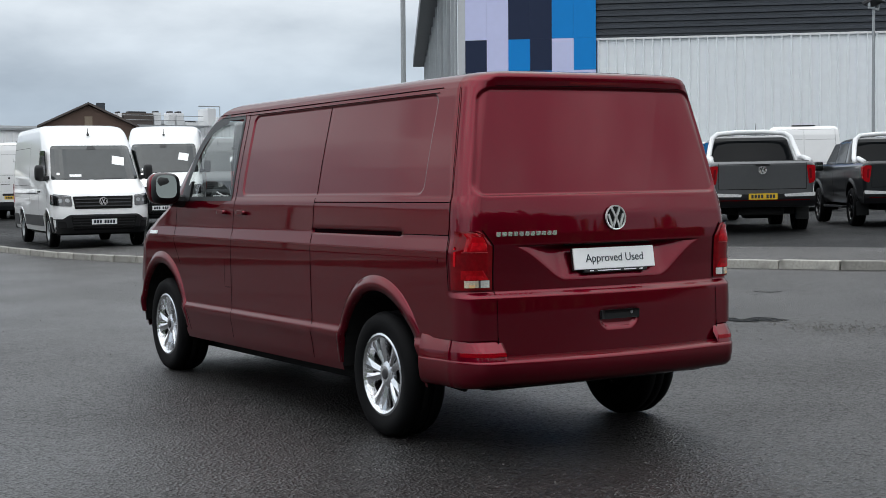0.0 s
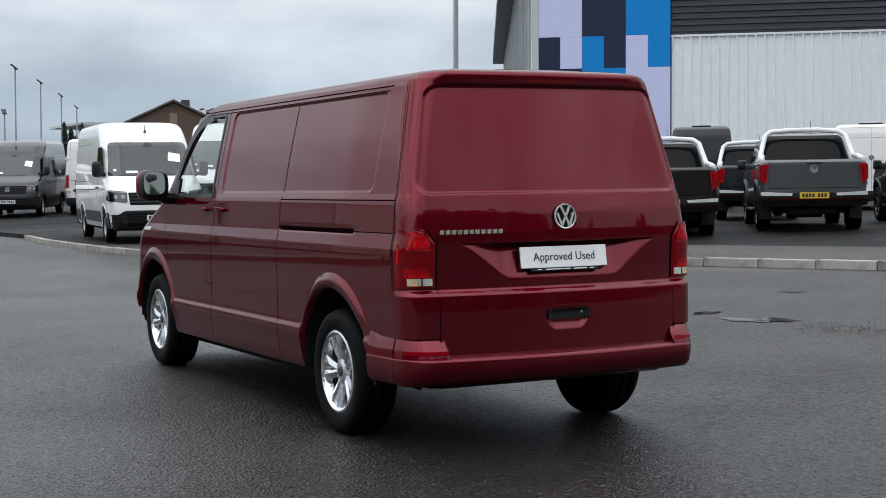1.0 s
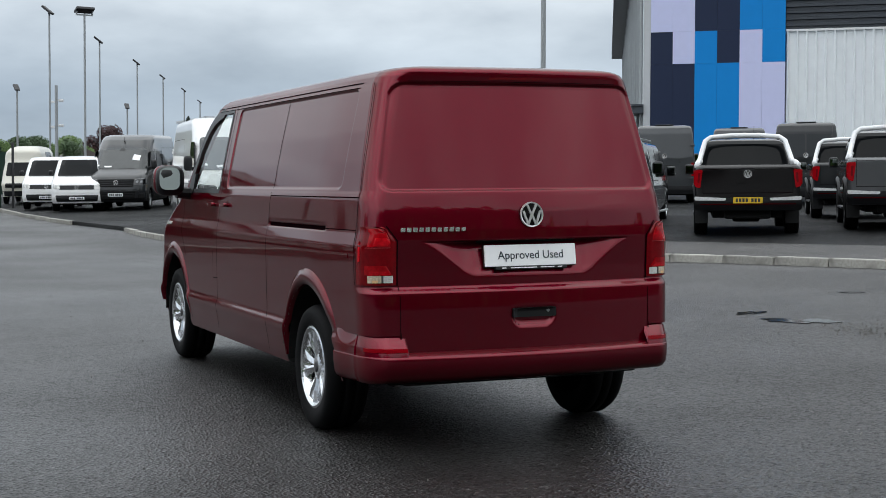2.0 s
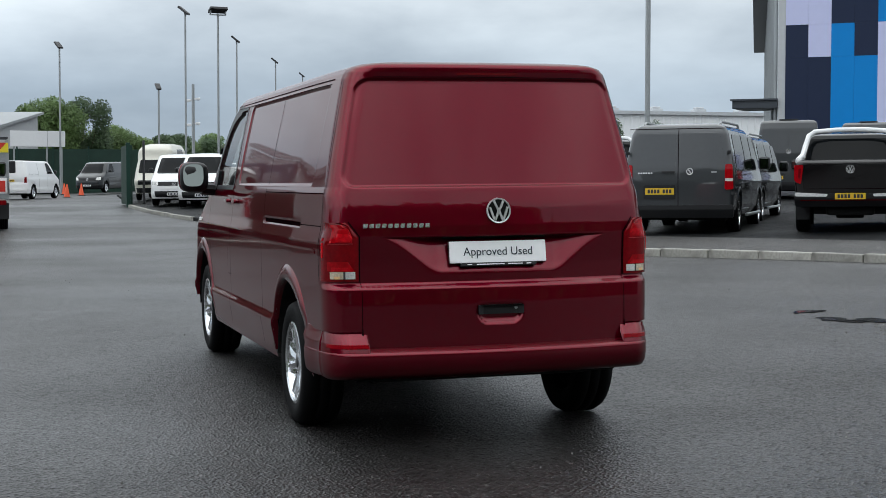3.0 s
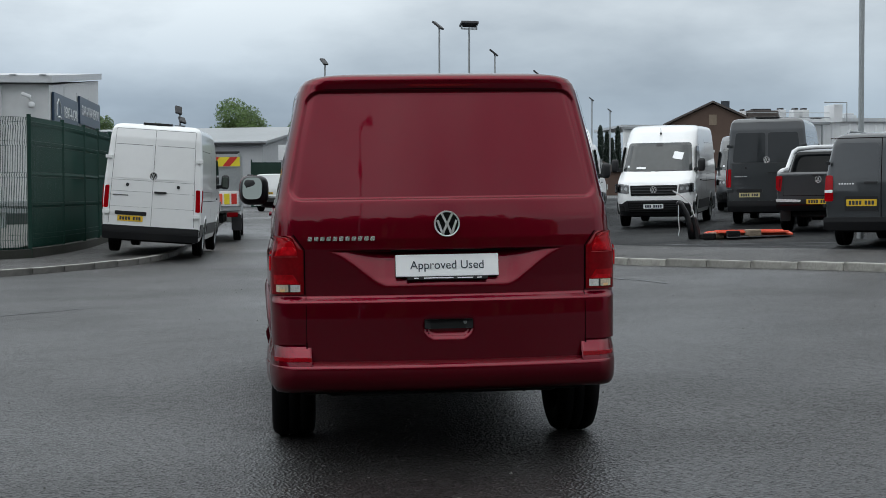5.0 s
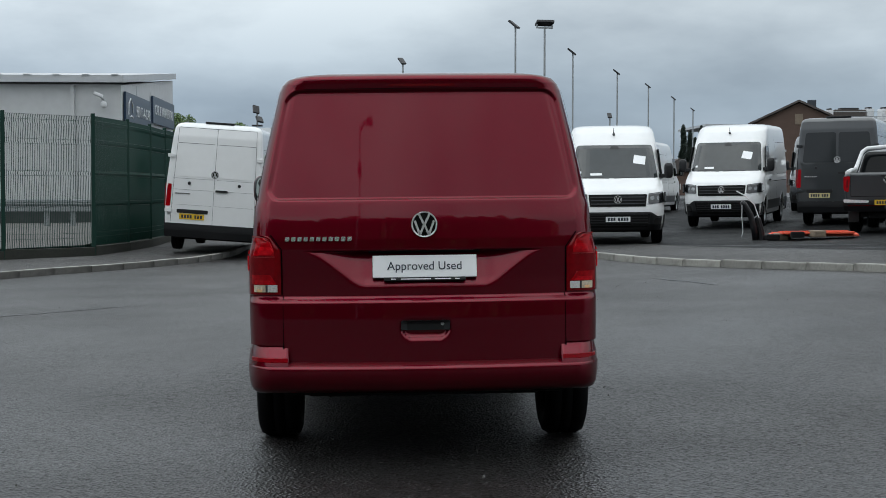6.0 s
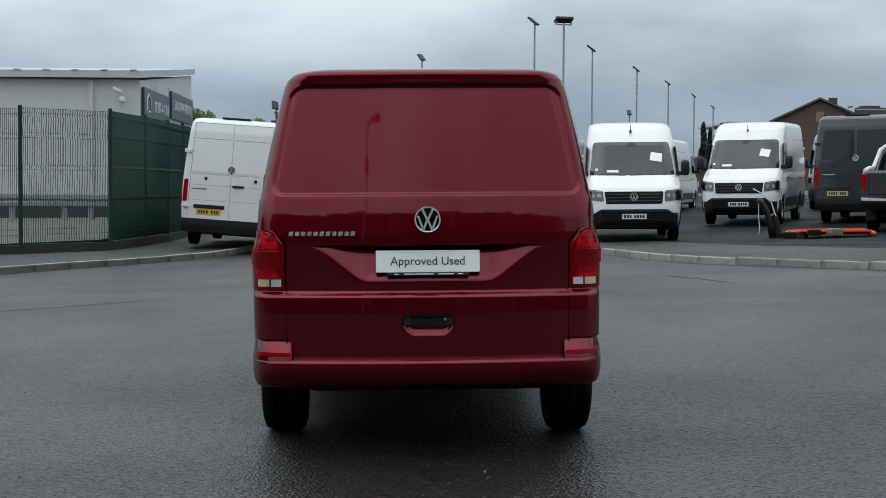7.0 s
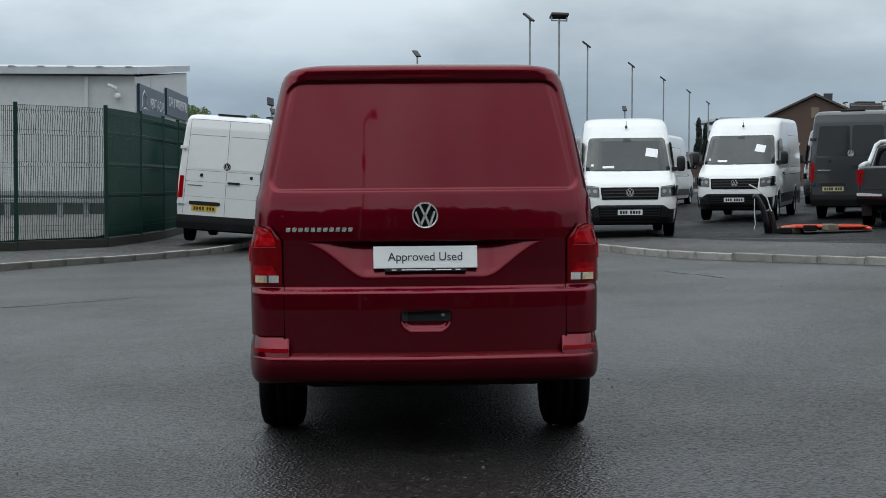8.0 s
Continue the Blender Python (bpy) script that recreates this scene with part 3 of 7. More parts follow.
def round_badge(parent, m, r):
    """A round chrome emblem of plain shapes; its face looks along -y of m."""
    turn = m @ pose(0, 0, 0, 0, 0, -90)
    disc = part("badge", moved(lathe([(r * 0.99, -0.004), (r * 0.99, 0.004), (0.001, 0.006)], 32), turn), M_EMBLEM, parent, "round chrome and black badge")
    ring = lathe([(r * 0.86, 0.004), (r * 0.88, 0.011), (r * 0.97, 0.012), (r * 1.0, 0.004)], 40)
    part("badge_ring", moved(ring, turn), M_CHROME, disc)
    strokes = []
    for side in (-1, 1):
        foot, knee = Vector((side * 0.34 * r, 0, -0.80 * r)), Vector((0, 0, 0.02 * r))
        strokes += [(Vector((side * 0.40 * r, 0, 0.78 * r)), Vector((side * 0.02 * r, 0, -0.02 * r))), (Vector((side * 0.725 * r, 0, 0.28 * r)), foot), (foot, knee)]
    for p, e in strokes:
        q, d = bmesh.new(), (e - p).normalized()
        nrm = Vector((d.z, 0, -d.x)) * 0.085 * r
        vs = [q.verts.new(v + Vector((0, y, 0))) for y in (-0.012, -0.003) for v in (p + nrm, p - nrm, e - nrm, e + nrm)]
        q.faces.new(vs[0:4])
        for k in range(4):
            q.faces.new((vs[k], vs[(k + 1) % 4], vs[4 + (k + 1) % 4], vs[4 + k]))
        bmesh.ops.recalc_face_normals(q, faces=q.faces)
        part("badge_bar", moved(q, m), M_CHROME, disc)
    return disc


def arch_ring(shell, side, yc, zc, r0, r1, lift, a0=0.05, a1=math.pi - 0.05, n=40):
    """A raised lip round a wheel opening on a flank."""
    bm = bmesh.new()
    rows = []
    for i in range(n + 1):
        a = a0 + (a1 - a0) * i / n
        row = []
        k = (0.3 + 0.7 * max(math.sin(a), 0)) * max(0.12, smooth(a0, a0 + 0.3, a) * smooth(a1, a1 - 0.3, a))
        rr, ll = r0 + (r1 - r0) * (0.45 + 0.55 * max(math.sin(a), 0)), lift * k
        for r, l in ((r0 - 0.003, -0.03), (r0, ll * 0.9), (r0 + (rr - r0) * 0.42, ll), (r0 + (rr - r0) * 0.50, ll * 0.92), (rr - 0.004, ll * 0.08), (rr, -0.004)):
            y, z = yc + r * math.cos(a), zc + r * math.sin(a)
            row.append(bm.verts.new((side * (shell.flank(y, z) + l), y, z)))
        rows.append(row)
    for a, b in zip(rows, rows[1:]):
        for k in range(5):
            bm.faces.new((a[k], a[k + 1], b[k + 1], b[k]))
    bmesh.ops.recalc_face_normals(bm, faces=bm.faces)
    return bm


def wheel_well(side, w, yc, zc, r, inner=0.42):
    bm = bmesh.new()
    n, rows = 24, []
    for i in range(n + 1):
        a = math.pi * i / n
        y, z = yc + r * math.cos(a), zc + r * math.sin(a)
        rows.append((bm.verts.new((side * w, y, z)), bm.verts.new((side * inner, y, z))))
    for a, b in zip(rows, rows[1:]):
        bm.faces.new((a[0], b[0], b[1], a[1]))
    bm.faces.new([r_[1] for r_ in rows])
    return bm


# ---- the red van ----
TW = [(0.28, 0.880), (0.34, 0.898), (0.44, 0.912), (0.50, 0.924), (0.525, 0.924), (0.555, 0.909), (0.70, 0.912), (0.90, 0.914), (0.98, 0.9145), (1.02, 0.9135), (1.085, 0.8965), (1.10, 0.894), (1.20, 0.886), (1.262, 0.8805), (1.30, 0.868), (1.45, 0.840), (1.60, 0.808), (1.75, 0.773), (1.82, 0.757), (1.86, 0.746), (1.89, 0.732), (1.915, 0.708), (1.932, 0.665), (1.945, 0.585), (1.955, 0.45), (1.962, 0.25), (1.965, 0.08)]
TR = [(0.28, 0.03), (0.46, 0.0), (0.60, 0.002), (0.70, 0.002), (0.785, 0.006), (0.812, 0.036), (0.90, 0.036), (1.05, 0.026), (1.10, 0.027), (1.20, 0.038), (1.30, 0.060), (1.50, 0.105), (1.70, 0.150), (1.83, 0.1792), (1.86, 0.184), (1.89, 0.186), (1.915, 0.191), (1.930, 0.205), (1.94, 0.24), (1.95, 0.32), (1.957, 0.44), (1.962, 0.7), (1.965, 1.0)]
TF = [(0.28, 5.20), (0.45, 5.28), (0.70, 5.28), (0.95, 5.22), (1.05, 5.12), (1.12, 4.98), (1.20, 4.78), (1.28, 4.62), (1.45, 4.47), (1.65, 4.28), (1.80, 4.11), (1.86, 4.02), (1.90, 3.93), (1.93, 3.82), (1.95, 3.65), (1.957, 3.45), (1.962, 3.1), (1.965, 2.6)]


WINDOW_FRONT = curve([(1.29, 4.02), (1.45, 3.95), (1.60, 3.86), (1.70, 3.77), (1.77, 3.67), (1.815, 3.53), (1.835, 3.38)])


def rounded(u, v, hu, hv, r):
    """Signed distance to a rounded rectangle."""
    a, b = abs(u) - hu + r, abs(v) - hv + r
    return math.hypot(max(a, 0), max(b, 0)) + min(max(a, b), 0) - r


def tail_recess(x, z):
    x, out = abs(x), 0.0
    if z > 1.25:
        hw = 0.800 + (z - 1.295) * (0.690 - 0.800) / 0.56
        d = rounded(x, z - 1.576, hw, 0.282, 0.075)
        out += 0.016 * smooth(0.002, -0.014, d)
    if z > 1.86:
        out -= 0.010 * smooth(0.80, 0.50, x) * max(0.0, min((z - 1.862) / 0.055, 1.0, (1.942 - z) / 0.016))
    if 0.84 < z < 1.045 and x < 0.6:
        zb = 0.862 + 0.178 * smooth(0.30, 0.62, x) ** 0.85
        if z > zb:
            out += 0.075 * (z - zb) / 0.18 * smooth(1.045, 1.036, z)
    if 0.59 < z < 0.705 and x < 0.14:
        out += 0.022 * smooth(0.002, -0.012, rounded(x, z - 0.648, 0.122 - max(0, 0.64 - z) * 0.8, 0.047, 0.02))
    return out


def side_recess(y, z):
    out = 0.0
    if z > 1.25:
        for a, b in ((0.55, 2.965),):
            out += 0.009 * smooth(0.001, -0.015, rounded(y - (a + b) / 2, z - 1.573, (b - a) / 2, 0.268, 0.06))
    if 1.075 < z < 1.125 and 0.74 < y < 1.82:
        out += 0.018 * smooth(0.0, -0.008, abs(z - 1.10) - 0.016)
    return out


def red_van():
    van = thing("red_panel_van", LEAN.copy(), "dark red long panel van with a white sales plate", "van")
    # columns of the flank: closer together along the edges of the pressed panels
    marks, y = [], 0.46
    while y < 3.05:
        marks.append(round(y, 4))
        y += 0.005 if min(abs(y - e) for e in (0.56, 2.955)) < 0.035 else 0.022
    sh = Shell(TW, TR, TF, 0.13, (0.115, 0.15), (0.42, 0.42), tail_recess, side_recess, 0.024, marks)
    arches = ((0.995, 0.320, 0.467), (4.41, 0.354, 0.464))

    def glass_region(x, y, z, grow=0.0):
        if 1.292 - grow < z < 1.832 + grow and abs(x) > 0.6:
            front = WINDOW_FRONT(z)
            if 3.135 - grow < y < front + grow:
                return True
        return False

    def keep(x, y, z):
        if abs(x) > 0.7 and any((y - yc) ** 2 + (z - zc) ** 2 < r * r for yc, zc, r in arches):
            return False
        if glass_region(x, y, z):
            return False
        if y > 3.8 and 1.27 < z < 1.85 and abs(x) < sh.w(z) - 0.13 and y > sh.f(z) - 0.25:
            return False
        if y < 0.5 and z < (0.485 if abs(x) < 0.715 and y < 0.2 else 0.572):
            return False
        return True

    levels = steps(0.30, 0.46, 0.03) + steps(0.46, 0.78, 0.0125) + steps(0.78, 0.82, 0.006) + steps(0.82, 1.03, 0.0105) + steps(1.03, 1.05, 0.003) + steps(1.05, 1.12, 0.006) + steps(1.12, 1.29, 0.02) + steps(1.29, 1.345, 0.004) + steps(1.345, 1.80, 0.02) + steps(1.80, 1.87, 0.004) + [1.875, 1.88, 1.885, 1.89, 1.897, 1.905, 1.915, 1.925, 1.932, 1.94, 1.945, 1.95, 1.955, 1.958, 1.962, 1.9635, 1.965]
    sh.mesh("body", levels, (86, 14, 270, 14), M_RED, van, keep)
    rear, left, right = sh.face("rear"), sh.face("left"), sh.face("right")

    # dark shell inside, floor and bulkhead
    # lowest boxes and front dam are added to block daylight beneath the van
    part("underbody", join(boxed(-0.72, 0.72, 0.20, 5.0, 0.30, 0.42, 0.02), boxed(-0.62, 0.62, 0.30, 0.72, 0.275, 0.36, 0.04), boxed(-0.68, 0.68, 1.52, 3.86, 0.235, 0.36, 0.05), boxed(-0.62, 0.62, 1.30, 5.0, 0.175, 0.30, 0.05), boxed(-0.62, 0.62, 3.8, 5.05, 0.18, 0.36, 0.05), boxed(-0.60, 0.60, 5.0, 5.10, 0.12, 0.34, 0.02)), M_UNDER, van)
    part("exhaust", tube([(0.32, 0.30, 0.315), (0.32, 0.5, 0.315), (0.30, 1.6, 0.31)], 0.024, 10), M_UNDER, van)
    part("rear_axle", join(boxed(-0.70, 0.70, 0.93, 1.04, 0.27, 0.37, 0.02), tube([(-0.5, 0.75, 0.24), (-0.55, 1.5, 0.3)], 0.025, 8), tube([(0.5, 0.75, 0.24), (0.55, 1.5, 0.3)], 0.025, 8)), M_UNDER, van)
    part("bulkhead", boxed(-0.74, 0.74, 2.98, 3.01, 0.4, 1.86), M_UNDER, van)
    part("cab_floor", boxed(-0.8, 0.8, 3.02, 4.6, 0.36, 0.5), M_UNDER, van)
    part("dashboard", join(boxed(-0.78, 0.78, 4.05, 4.5, 0.75, 1.16, 0.06)), M_SEAT, van)
    part("steering_wheel", moved(lathe([(0.17, -0.012), (0.185, 0.0), (0.17, 0.012), (0.16, 0.0), (0.17, -0.012)], 28), pose(0.36, 3.95, 1.12, 0, 0, 90) @ pose(0, 0, 0, 0, 25, 0)), M_BLACK, van)
    for x in (-0.42, 0.42):
        seat = part("seat", join(boxed(x - 0.24, x + 0.24, 3.1, 3.6, 0.62, 0.82, 0.06), boxed(x - 0.23, x + 0.23, 3.07, 3.22, 0.75, 1.36, 0.06), boxed(x - 0.13, x + 0.13, 3.09, 3.19, 1.37, 1.56, 0.05)), M_SEAT, van)
    # cab glass
    for s in (-1, 1):
        f = left if s < 0 else right
        part("door_window", patch(f, [(3.12, 1.28), (4.06, 1.28), (3.76, 1.845), (3.12, 1.845)], 0.03, 8, 8, -0.012, 0), M_CABGLASS, van).visible_shadow = False
        part("window_seal", join(ribbon(f, [(3.13, 1.29), (4.03, 1.29)], 0.03, 0.003), ribbon(f, [(WINDOW_FRONT(z) + 0.024, z) for z in (1.28, 1.40, 1.50, 1.60, 1.68, 1.74, 1.78, 1.805, 1.822, 1.838)], 0.066, 0.003), ribbon(f, [(3.40, 1.838), (3.13, 1.838)], 0.026, 0.003), ribbon(f, [(3.135, 1.835), (3.135, 1.29)], 0.03, 0.003)), M_BLACK, van)
        part("quarter_trim", patch(f, [(3.90, 1.27), (4.12, 1.27), (4.06, 1.30), (3.90, 1.42)], 0.01, 3, 3, 0.008, 0.02), M_BLACK, van)
    bm = bmesh.new()
    rows = []
    for z in [1.26 + 0.06 * i for i in range(11)]:
        hw = sh.w(z) - 0.12
        rows.append([bm.verts.new((hw * (k / 8 - 1) , sh.f(z) - 0.06 * (abs(k - 8) / 8) ** 2 - 0.004, z)) for k in range(17)])
    for a, b in zip(rows, rows[1:]):
        for k in range(16):
            bm.faces.new((a[k], a[k + 1], b[k + 1], b[k]))
    part("windscreen", bm, M_CABGLASS, van).visible_shadow = False

    # wheels and their openings
    for yc, zc, r in arches:
        for s in (-1, 1):
            part("wheel_arch", arch_ring(sh, s, yc, zc, r, r + 0.086, 0.016, 0.05 if yc < 2 else 0.15, math.pi - (0.52 if yc < 2 else 0.05)), M_RED, van, smooth=True)
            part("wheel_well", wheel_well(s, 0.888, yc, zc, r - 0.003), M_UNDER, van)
            wheel(van, s * 0.790 + 0.010, yc, 0.346, 0.238, 0.225, s, sunk=0.346 - zc + (0.016 if s > 0 else 0))

    # bumper: a wrapped band with raised ends
    bm = bmesh.new()
    prof = [(0.325, 0.05), (0.335, 0.005), (0.36, -0.03), (0.41, -0.047), (0.452, -0.05), (0.460, -0.048), (0.464, -0.045), (0.485, -0.014), (0.487, 0.0), (0.488, 0.05)]

    def plan(t, push):
        """t from 0 at the middle to 1 at the wheel opening."""
        if t < 0.6:
            x = t / 0.6 * 0.775
            return x, 0.125 * x * x + push
        a = (t - 0.6) / 0.2
        if a < 1:
            y0 = 0.125 * 0.775 ** 2
            a0 = 0.13
            ang = a0 + (math.pi / 2 - a0) * a
            rx, ry = 0.108 / (1 - math.sin(a0)), 0.19
            x = 0.775 - rx * math.sin(a0) + rx * math.sin(ang)
            return x - push * 0.35 * a, y0 + ry * (math.cos(a0) - math.cos(ang)) + push * (1 - a)
        yy = 0.245 + (0.518 - 0.245) * (t - 0.8) / 0.2
        return 0.883 + 0.022 * smooth(0.245, 0.518, yy) - push * 0.35, yy

    ts = [-1 + 2 * i / 140 for i in range(141)]
    grid = []
    for z, push in prof:
        row = []
        for t in ts:
            x, y = plan(abs(t), push)
            row.append(bm.verts.new((math.copysign(x, t), y, z)))
        grid.append(row)
    for a, b in zip(grid, grid[1:]):
        for k in range(len(ts) - 1):
            bm.faces.new((a[k], a[k + 1], b[k + 1], b[k]))
    bumper = part("rear_bumper", bm, M_RED, van, smooth=True)
    for s in (-1, 1):
        bm = bmesh.new()
        grid = []
        tt = [0.532 + (1 - 0.532) * i / 40 for i in range(41)]
        for z, push in ((0.466, -0.041), (0.487, -0.036), (0.490, -0.035), (0.510, -0.032), (0.513, -0.030), (0.580, 0.020), (0.588, 0.03), (0.590, 0.05)):
            grid.append([bm.verts.new((s * plan(t, push)[0], plan(t, push)[1], z)) for t in tt])
        for a, b in zip(grid, grid[1:]):
            for k in range(40):
                bm.faces.new((a[k], a[k + 1], b[k + 1], b[k]))
        bm.faces.new([g[0] for g in grid])
        bmesh.ops.recalc_face_normals(bm, faces=bm.faces)
        part("bumper_end", bm, M_RED, van, smooth=True)
        bm = bmesh.new()
        grid = []
        tt = [0.534 + 0.20 * i / 20 for i in range(21)]
        for z, push in ((0.488, -0.034), (0.490, -0.039), (0.509, -0.0355), (0.511, -0.029)):
            grid.append([bm.verts.new((s * plan(t, push)[0], plan(t, push)[1], z)) for t in tt])
        for a, b in zip(grid, grid[1:]):
            for k in range(20):
                bm.faces.new((a[k], a[k + 1], b[k + 1], b[k]))
        part("reflector", bm, M_REFLECT, van, "long red reflector strip")
        part("bumper_gap", ribbon(rear, [(s * 0.712, 0.585), (s * 0.712, 0.49)], 0.006, 0.004), M_SEAM, van)

    # tailgate gaps, lamps and fittings
    for s in (-1, 1):
        part("tailgate_gap", ribbon(rear, [(s * 0.712, 0.585), (s * 0.712, 0.82)], 0.0035, 0.001), M_SEAM, van)
        f = lambda u, z, off: (s * sh.arc(z, u)[0], sh.arc(z, u)[1] - off, z)
        g = left if s < 0 else right
        part("pillar_gap", ribbon(g, [(0.262, 1.13), (0.268, 1.30), (0.30, 1.55), (0.345, 1.80), (0.36, 1.86)], 0.006, 0.0015), M_SEAM, van)
        # lamp cluster
        def lamp(z0, z1, x_in, t1, lift, name, mat, label="", nz=14):
            bm, rows = bmesh.new(), []
            for i in range(nz + 1):
                z = z0 + (z1 - z0) * i / nz
                w, rx, ry, xr, t0 = sh.ends(z)
                xi = x_in(z)
                row = []
                start = max(0.0, (xi - xr) / (w - xr))
                flat = min(xi, xr - 0.0005)
                for k in range(21):
                    u = k / 20
                    if start > 0:
                        row.append(sh.arc(z, start + (t1 - start) * u))
                    elif k < 9:
                        x = flat + (xr - flat) * k / 9
                        row.append((x, sh.rear(x, z)))
                    else:
                        row.append(sh.arc(z, t1 * (k - 9) / 11))
                pts = []
                for k, (x, y) in enumerate(row):
                    a, b = row[max(k - 1, 0)], row[min(k + 1, len(row) - 1)]
                    d = Vector((b[0] - a[0], b[1] - a[1])).normalized()
                    dome = lift * min(1.0, 4 * k / len(row) + 0.35, 4 * (len(row) - 1 - k) / len(row) + 0.35)
                    pts.append(bm.verts.new((s * (x + d.y * dome), y - d.x * dome, z)))
                rows.append(pts)
            for a, b in zip(rows, rows[1:]):
                for k in range(len(a) - 1):
                    bm.faces.new((a[k], a[k + 1], b[k + 1], b[k]))
            bmesh.ops.recalc_face_normals(bm, faces=bm.faces)
            return part(name, bm, mat, van, label, smooth=True)

        edge = lambda z: 0.722 + max(0, (z - 1.045)) * 0.75
        lens = lamp(0.826, 1.122, edge, 0.80, 0.014, "tail_lamp", M_RED_LENS, "tall red tail lamp with amber and clear lower strips", 20)
        pieces = [
            lamp(1.020, 1.112, lambda z: edge(z) + 0.014, 0.55, 0.0160, "upper_lens", M_UPPER_LENS, "red upper lens", 8),
            lamp(1.026, 1.066, lambda z: edge(z) + 0.018 + 30 * (z - 1.046) ** 2, 0.34, 0.0172, "bulb_window", M_MID_LENS, "brighter red bulb window", 6),
            lamp(0.878, 0.925, lambda z: 0.728 + 0.9 * max(0, z - 0.885), 0.62, 0.0162, "lower_lens", M_UPPER_LENS, "red lower lens", 5),
            lamp(0.877, 0.897, lambda z: 0.730 + 2.2 * max(0, z - 0.880), 0.50, 0.0168, "lower_bulb_window", M_MID_LENS, "brighter red edge above the clear strip", 4),
            lamp(1.0145, 1.0170, lambda z: 0.732, 0.62, 0.0162, "lens_line", M_PALE_RED, "thin pale red line", 2),
            lamp(1.030, 1.106, lambda z: 0.855, 0.70, 0.0152, "side_brick", M_BRIGHT_LENS, "bright red side light", 5),
            lamp(0.945, 1.020, lambda z: 0.855, 0.70, 0.0152, "side_brick", M_BRIGHT_LENS, "bright red side light", 5),
            lamp(0.838, 0.874, lambda z: 0.728, 0.0, 0.0168, "clear_strip", M_CLEAR_LENS, "clear reversing strip", 4),
            lamp(0.838, 0.874, lambda z: 0.784, 0.50, 0.0166, "clear_strip", M_AMBER, "pale clear strip with a warm tint", 4),
            lamp(0.838, 0.852, lambda z: 0.800, 0.30, 0.0172, "amber_bulb", M_AMBER_DEEP, "amber bulb window", 2),
            lamp(0.838, 0.874, lambda z: 0.781, 0.02, 0.0174, "strip_divider", M_LAMP, "", 3),
        ]
        for b in pieces:
            b.parent = lens
        part("lamp_gap", join(ribbon(rear, [(s * 0.717, 0.822), (s * 0.717, 1.05), (s * 0.772, 1.126)], 0.006, 0.003)), M_SEAM, van)
        part("panel_gap", ribbon(g, [(0.24, 0.822), (0.26, 1.128)], 0.008, 0.004), M_SEAM, van)

    # plate, lettering and badge
    pl = part("sales_plate", moved(boxed(-0.261, 0.261, -0.006, 0.006, -0.056, 0.056, 0.004), pose(0, 0.042, 0.962, -9)), M_PLATE, van, "white sales plate with dark lettering")
    holder = part("plate_holder", moved(join(boxed(-0.262, 0.262, 0.004, 0.02, -0.058, 0.058, 0.003), boxed(-0.205, 0.205, -0.008, 0.012, -0.073, -0.055, 0.003)), pose(0, 0.042, 0.962, -9)), M_BLACK, van, "black plate holder with small pale print")
    bm = bmesh.new()
    for x0, x1 in ((-0.17, -0.145), (-0.12, 0.03), (0.05, 0.13), (0.15, 0.175)):
        box(bm, x0, x1, -0.0095, -0.008, -0.067, -0.062)
    part("print", moved(bm, pose(0, 0.042, 0.962, -9)), M_PLATE, holder)
    font = bpy.data.curves.new("lettering", "FONT")
    font.body, font.size, font.align_x, font.align_y, font.extrude = "Approved Used", 0.060, "CENTER", "CENTER", 0.0008
    font.materials.append(M_INK)
    words = new("lettering", font)
    words.parent = pl
    words.matrix_local = pose(0, 0.042, 0.962, -9) @ pose(0, -0.0075, 0.0, 90) @ Matrix.Diagonal((0.98, 1, 1, 1))
    round_badge(van, pose(0, sh.rear(0, 1.172) - 0.006, 1.172, -4), 0.066)
    for i in range(11):
        u = -0.70 + i * 0.0313
        part("name_block", patch(rear, [(u, 1.093), (u + 0.022, 1.093), (u + 0.025, 1.115), (u + 0.003, 1.115)], 0.003, 2, 2, 0.006, 0.006), M_LETTER, van, "small chrome block")
    part("tailgate_handle", patch(rear, [(-0.122, 0.645), (0.122, 0.645), (0.122, 0.693), (-0.122, 0.693)], 0.006, 8, 3, 0.016, 0.05), M_BLACK, van, "black plastic tailgate handle")
    part("lock", moved(lathe([(0.011, 0.0), (0.009, 0.004), (0.001, 0.004)], 16), pose(0.085, sh.rear(0.085, 0.676) - 0.014, 0.676, 0, 0, -90)), M_STEEL, van)
    part("brake_lamp", patch(rear, [(-0.17, 1.872), (0.17, 1.872), (0.165, 1.884), (-0.165, 1.884)], 0.004, 10, 2, 0.004, 0.01), M_DARK_LENS, van, "slim high red brake lamp")
    part("plate_lamp_strip", patch(rear, [(-0.28, 1.030), (0.28, 1.030), (0.28, 1.040), (-0.28, 1.040)], 0.003, 8, 2, 0.008, 0.03), M_BLACK, van)
    # shade beneath the spoiler brow, painted as a thin dark strip
    part("spoiler_shade", ribbon(rear, [(-0.60, 1.862), (0.60, 1.862)], 0.003, 0.001), M_SEAM, van)

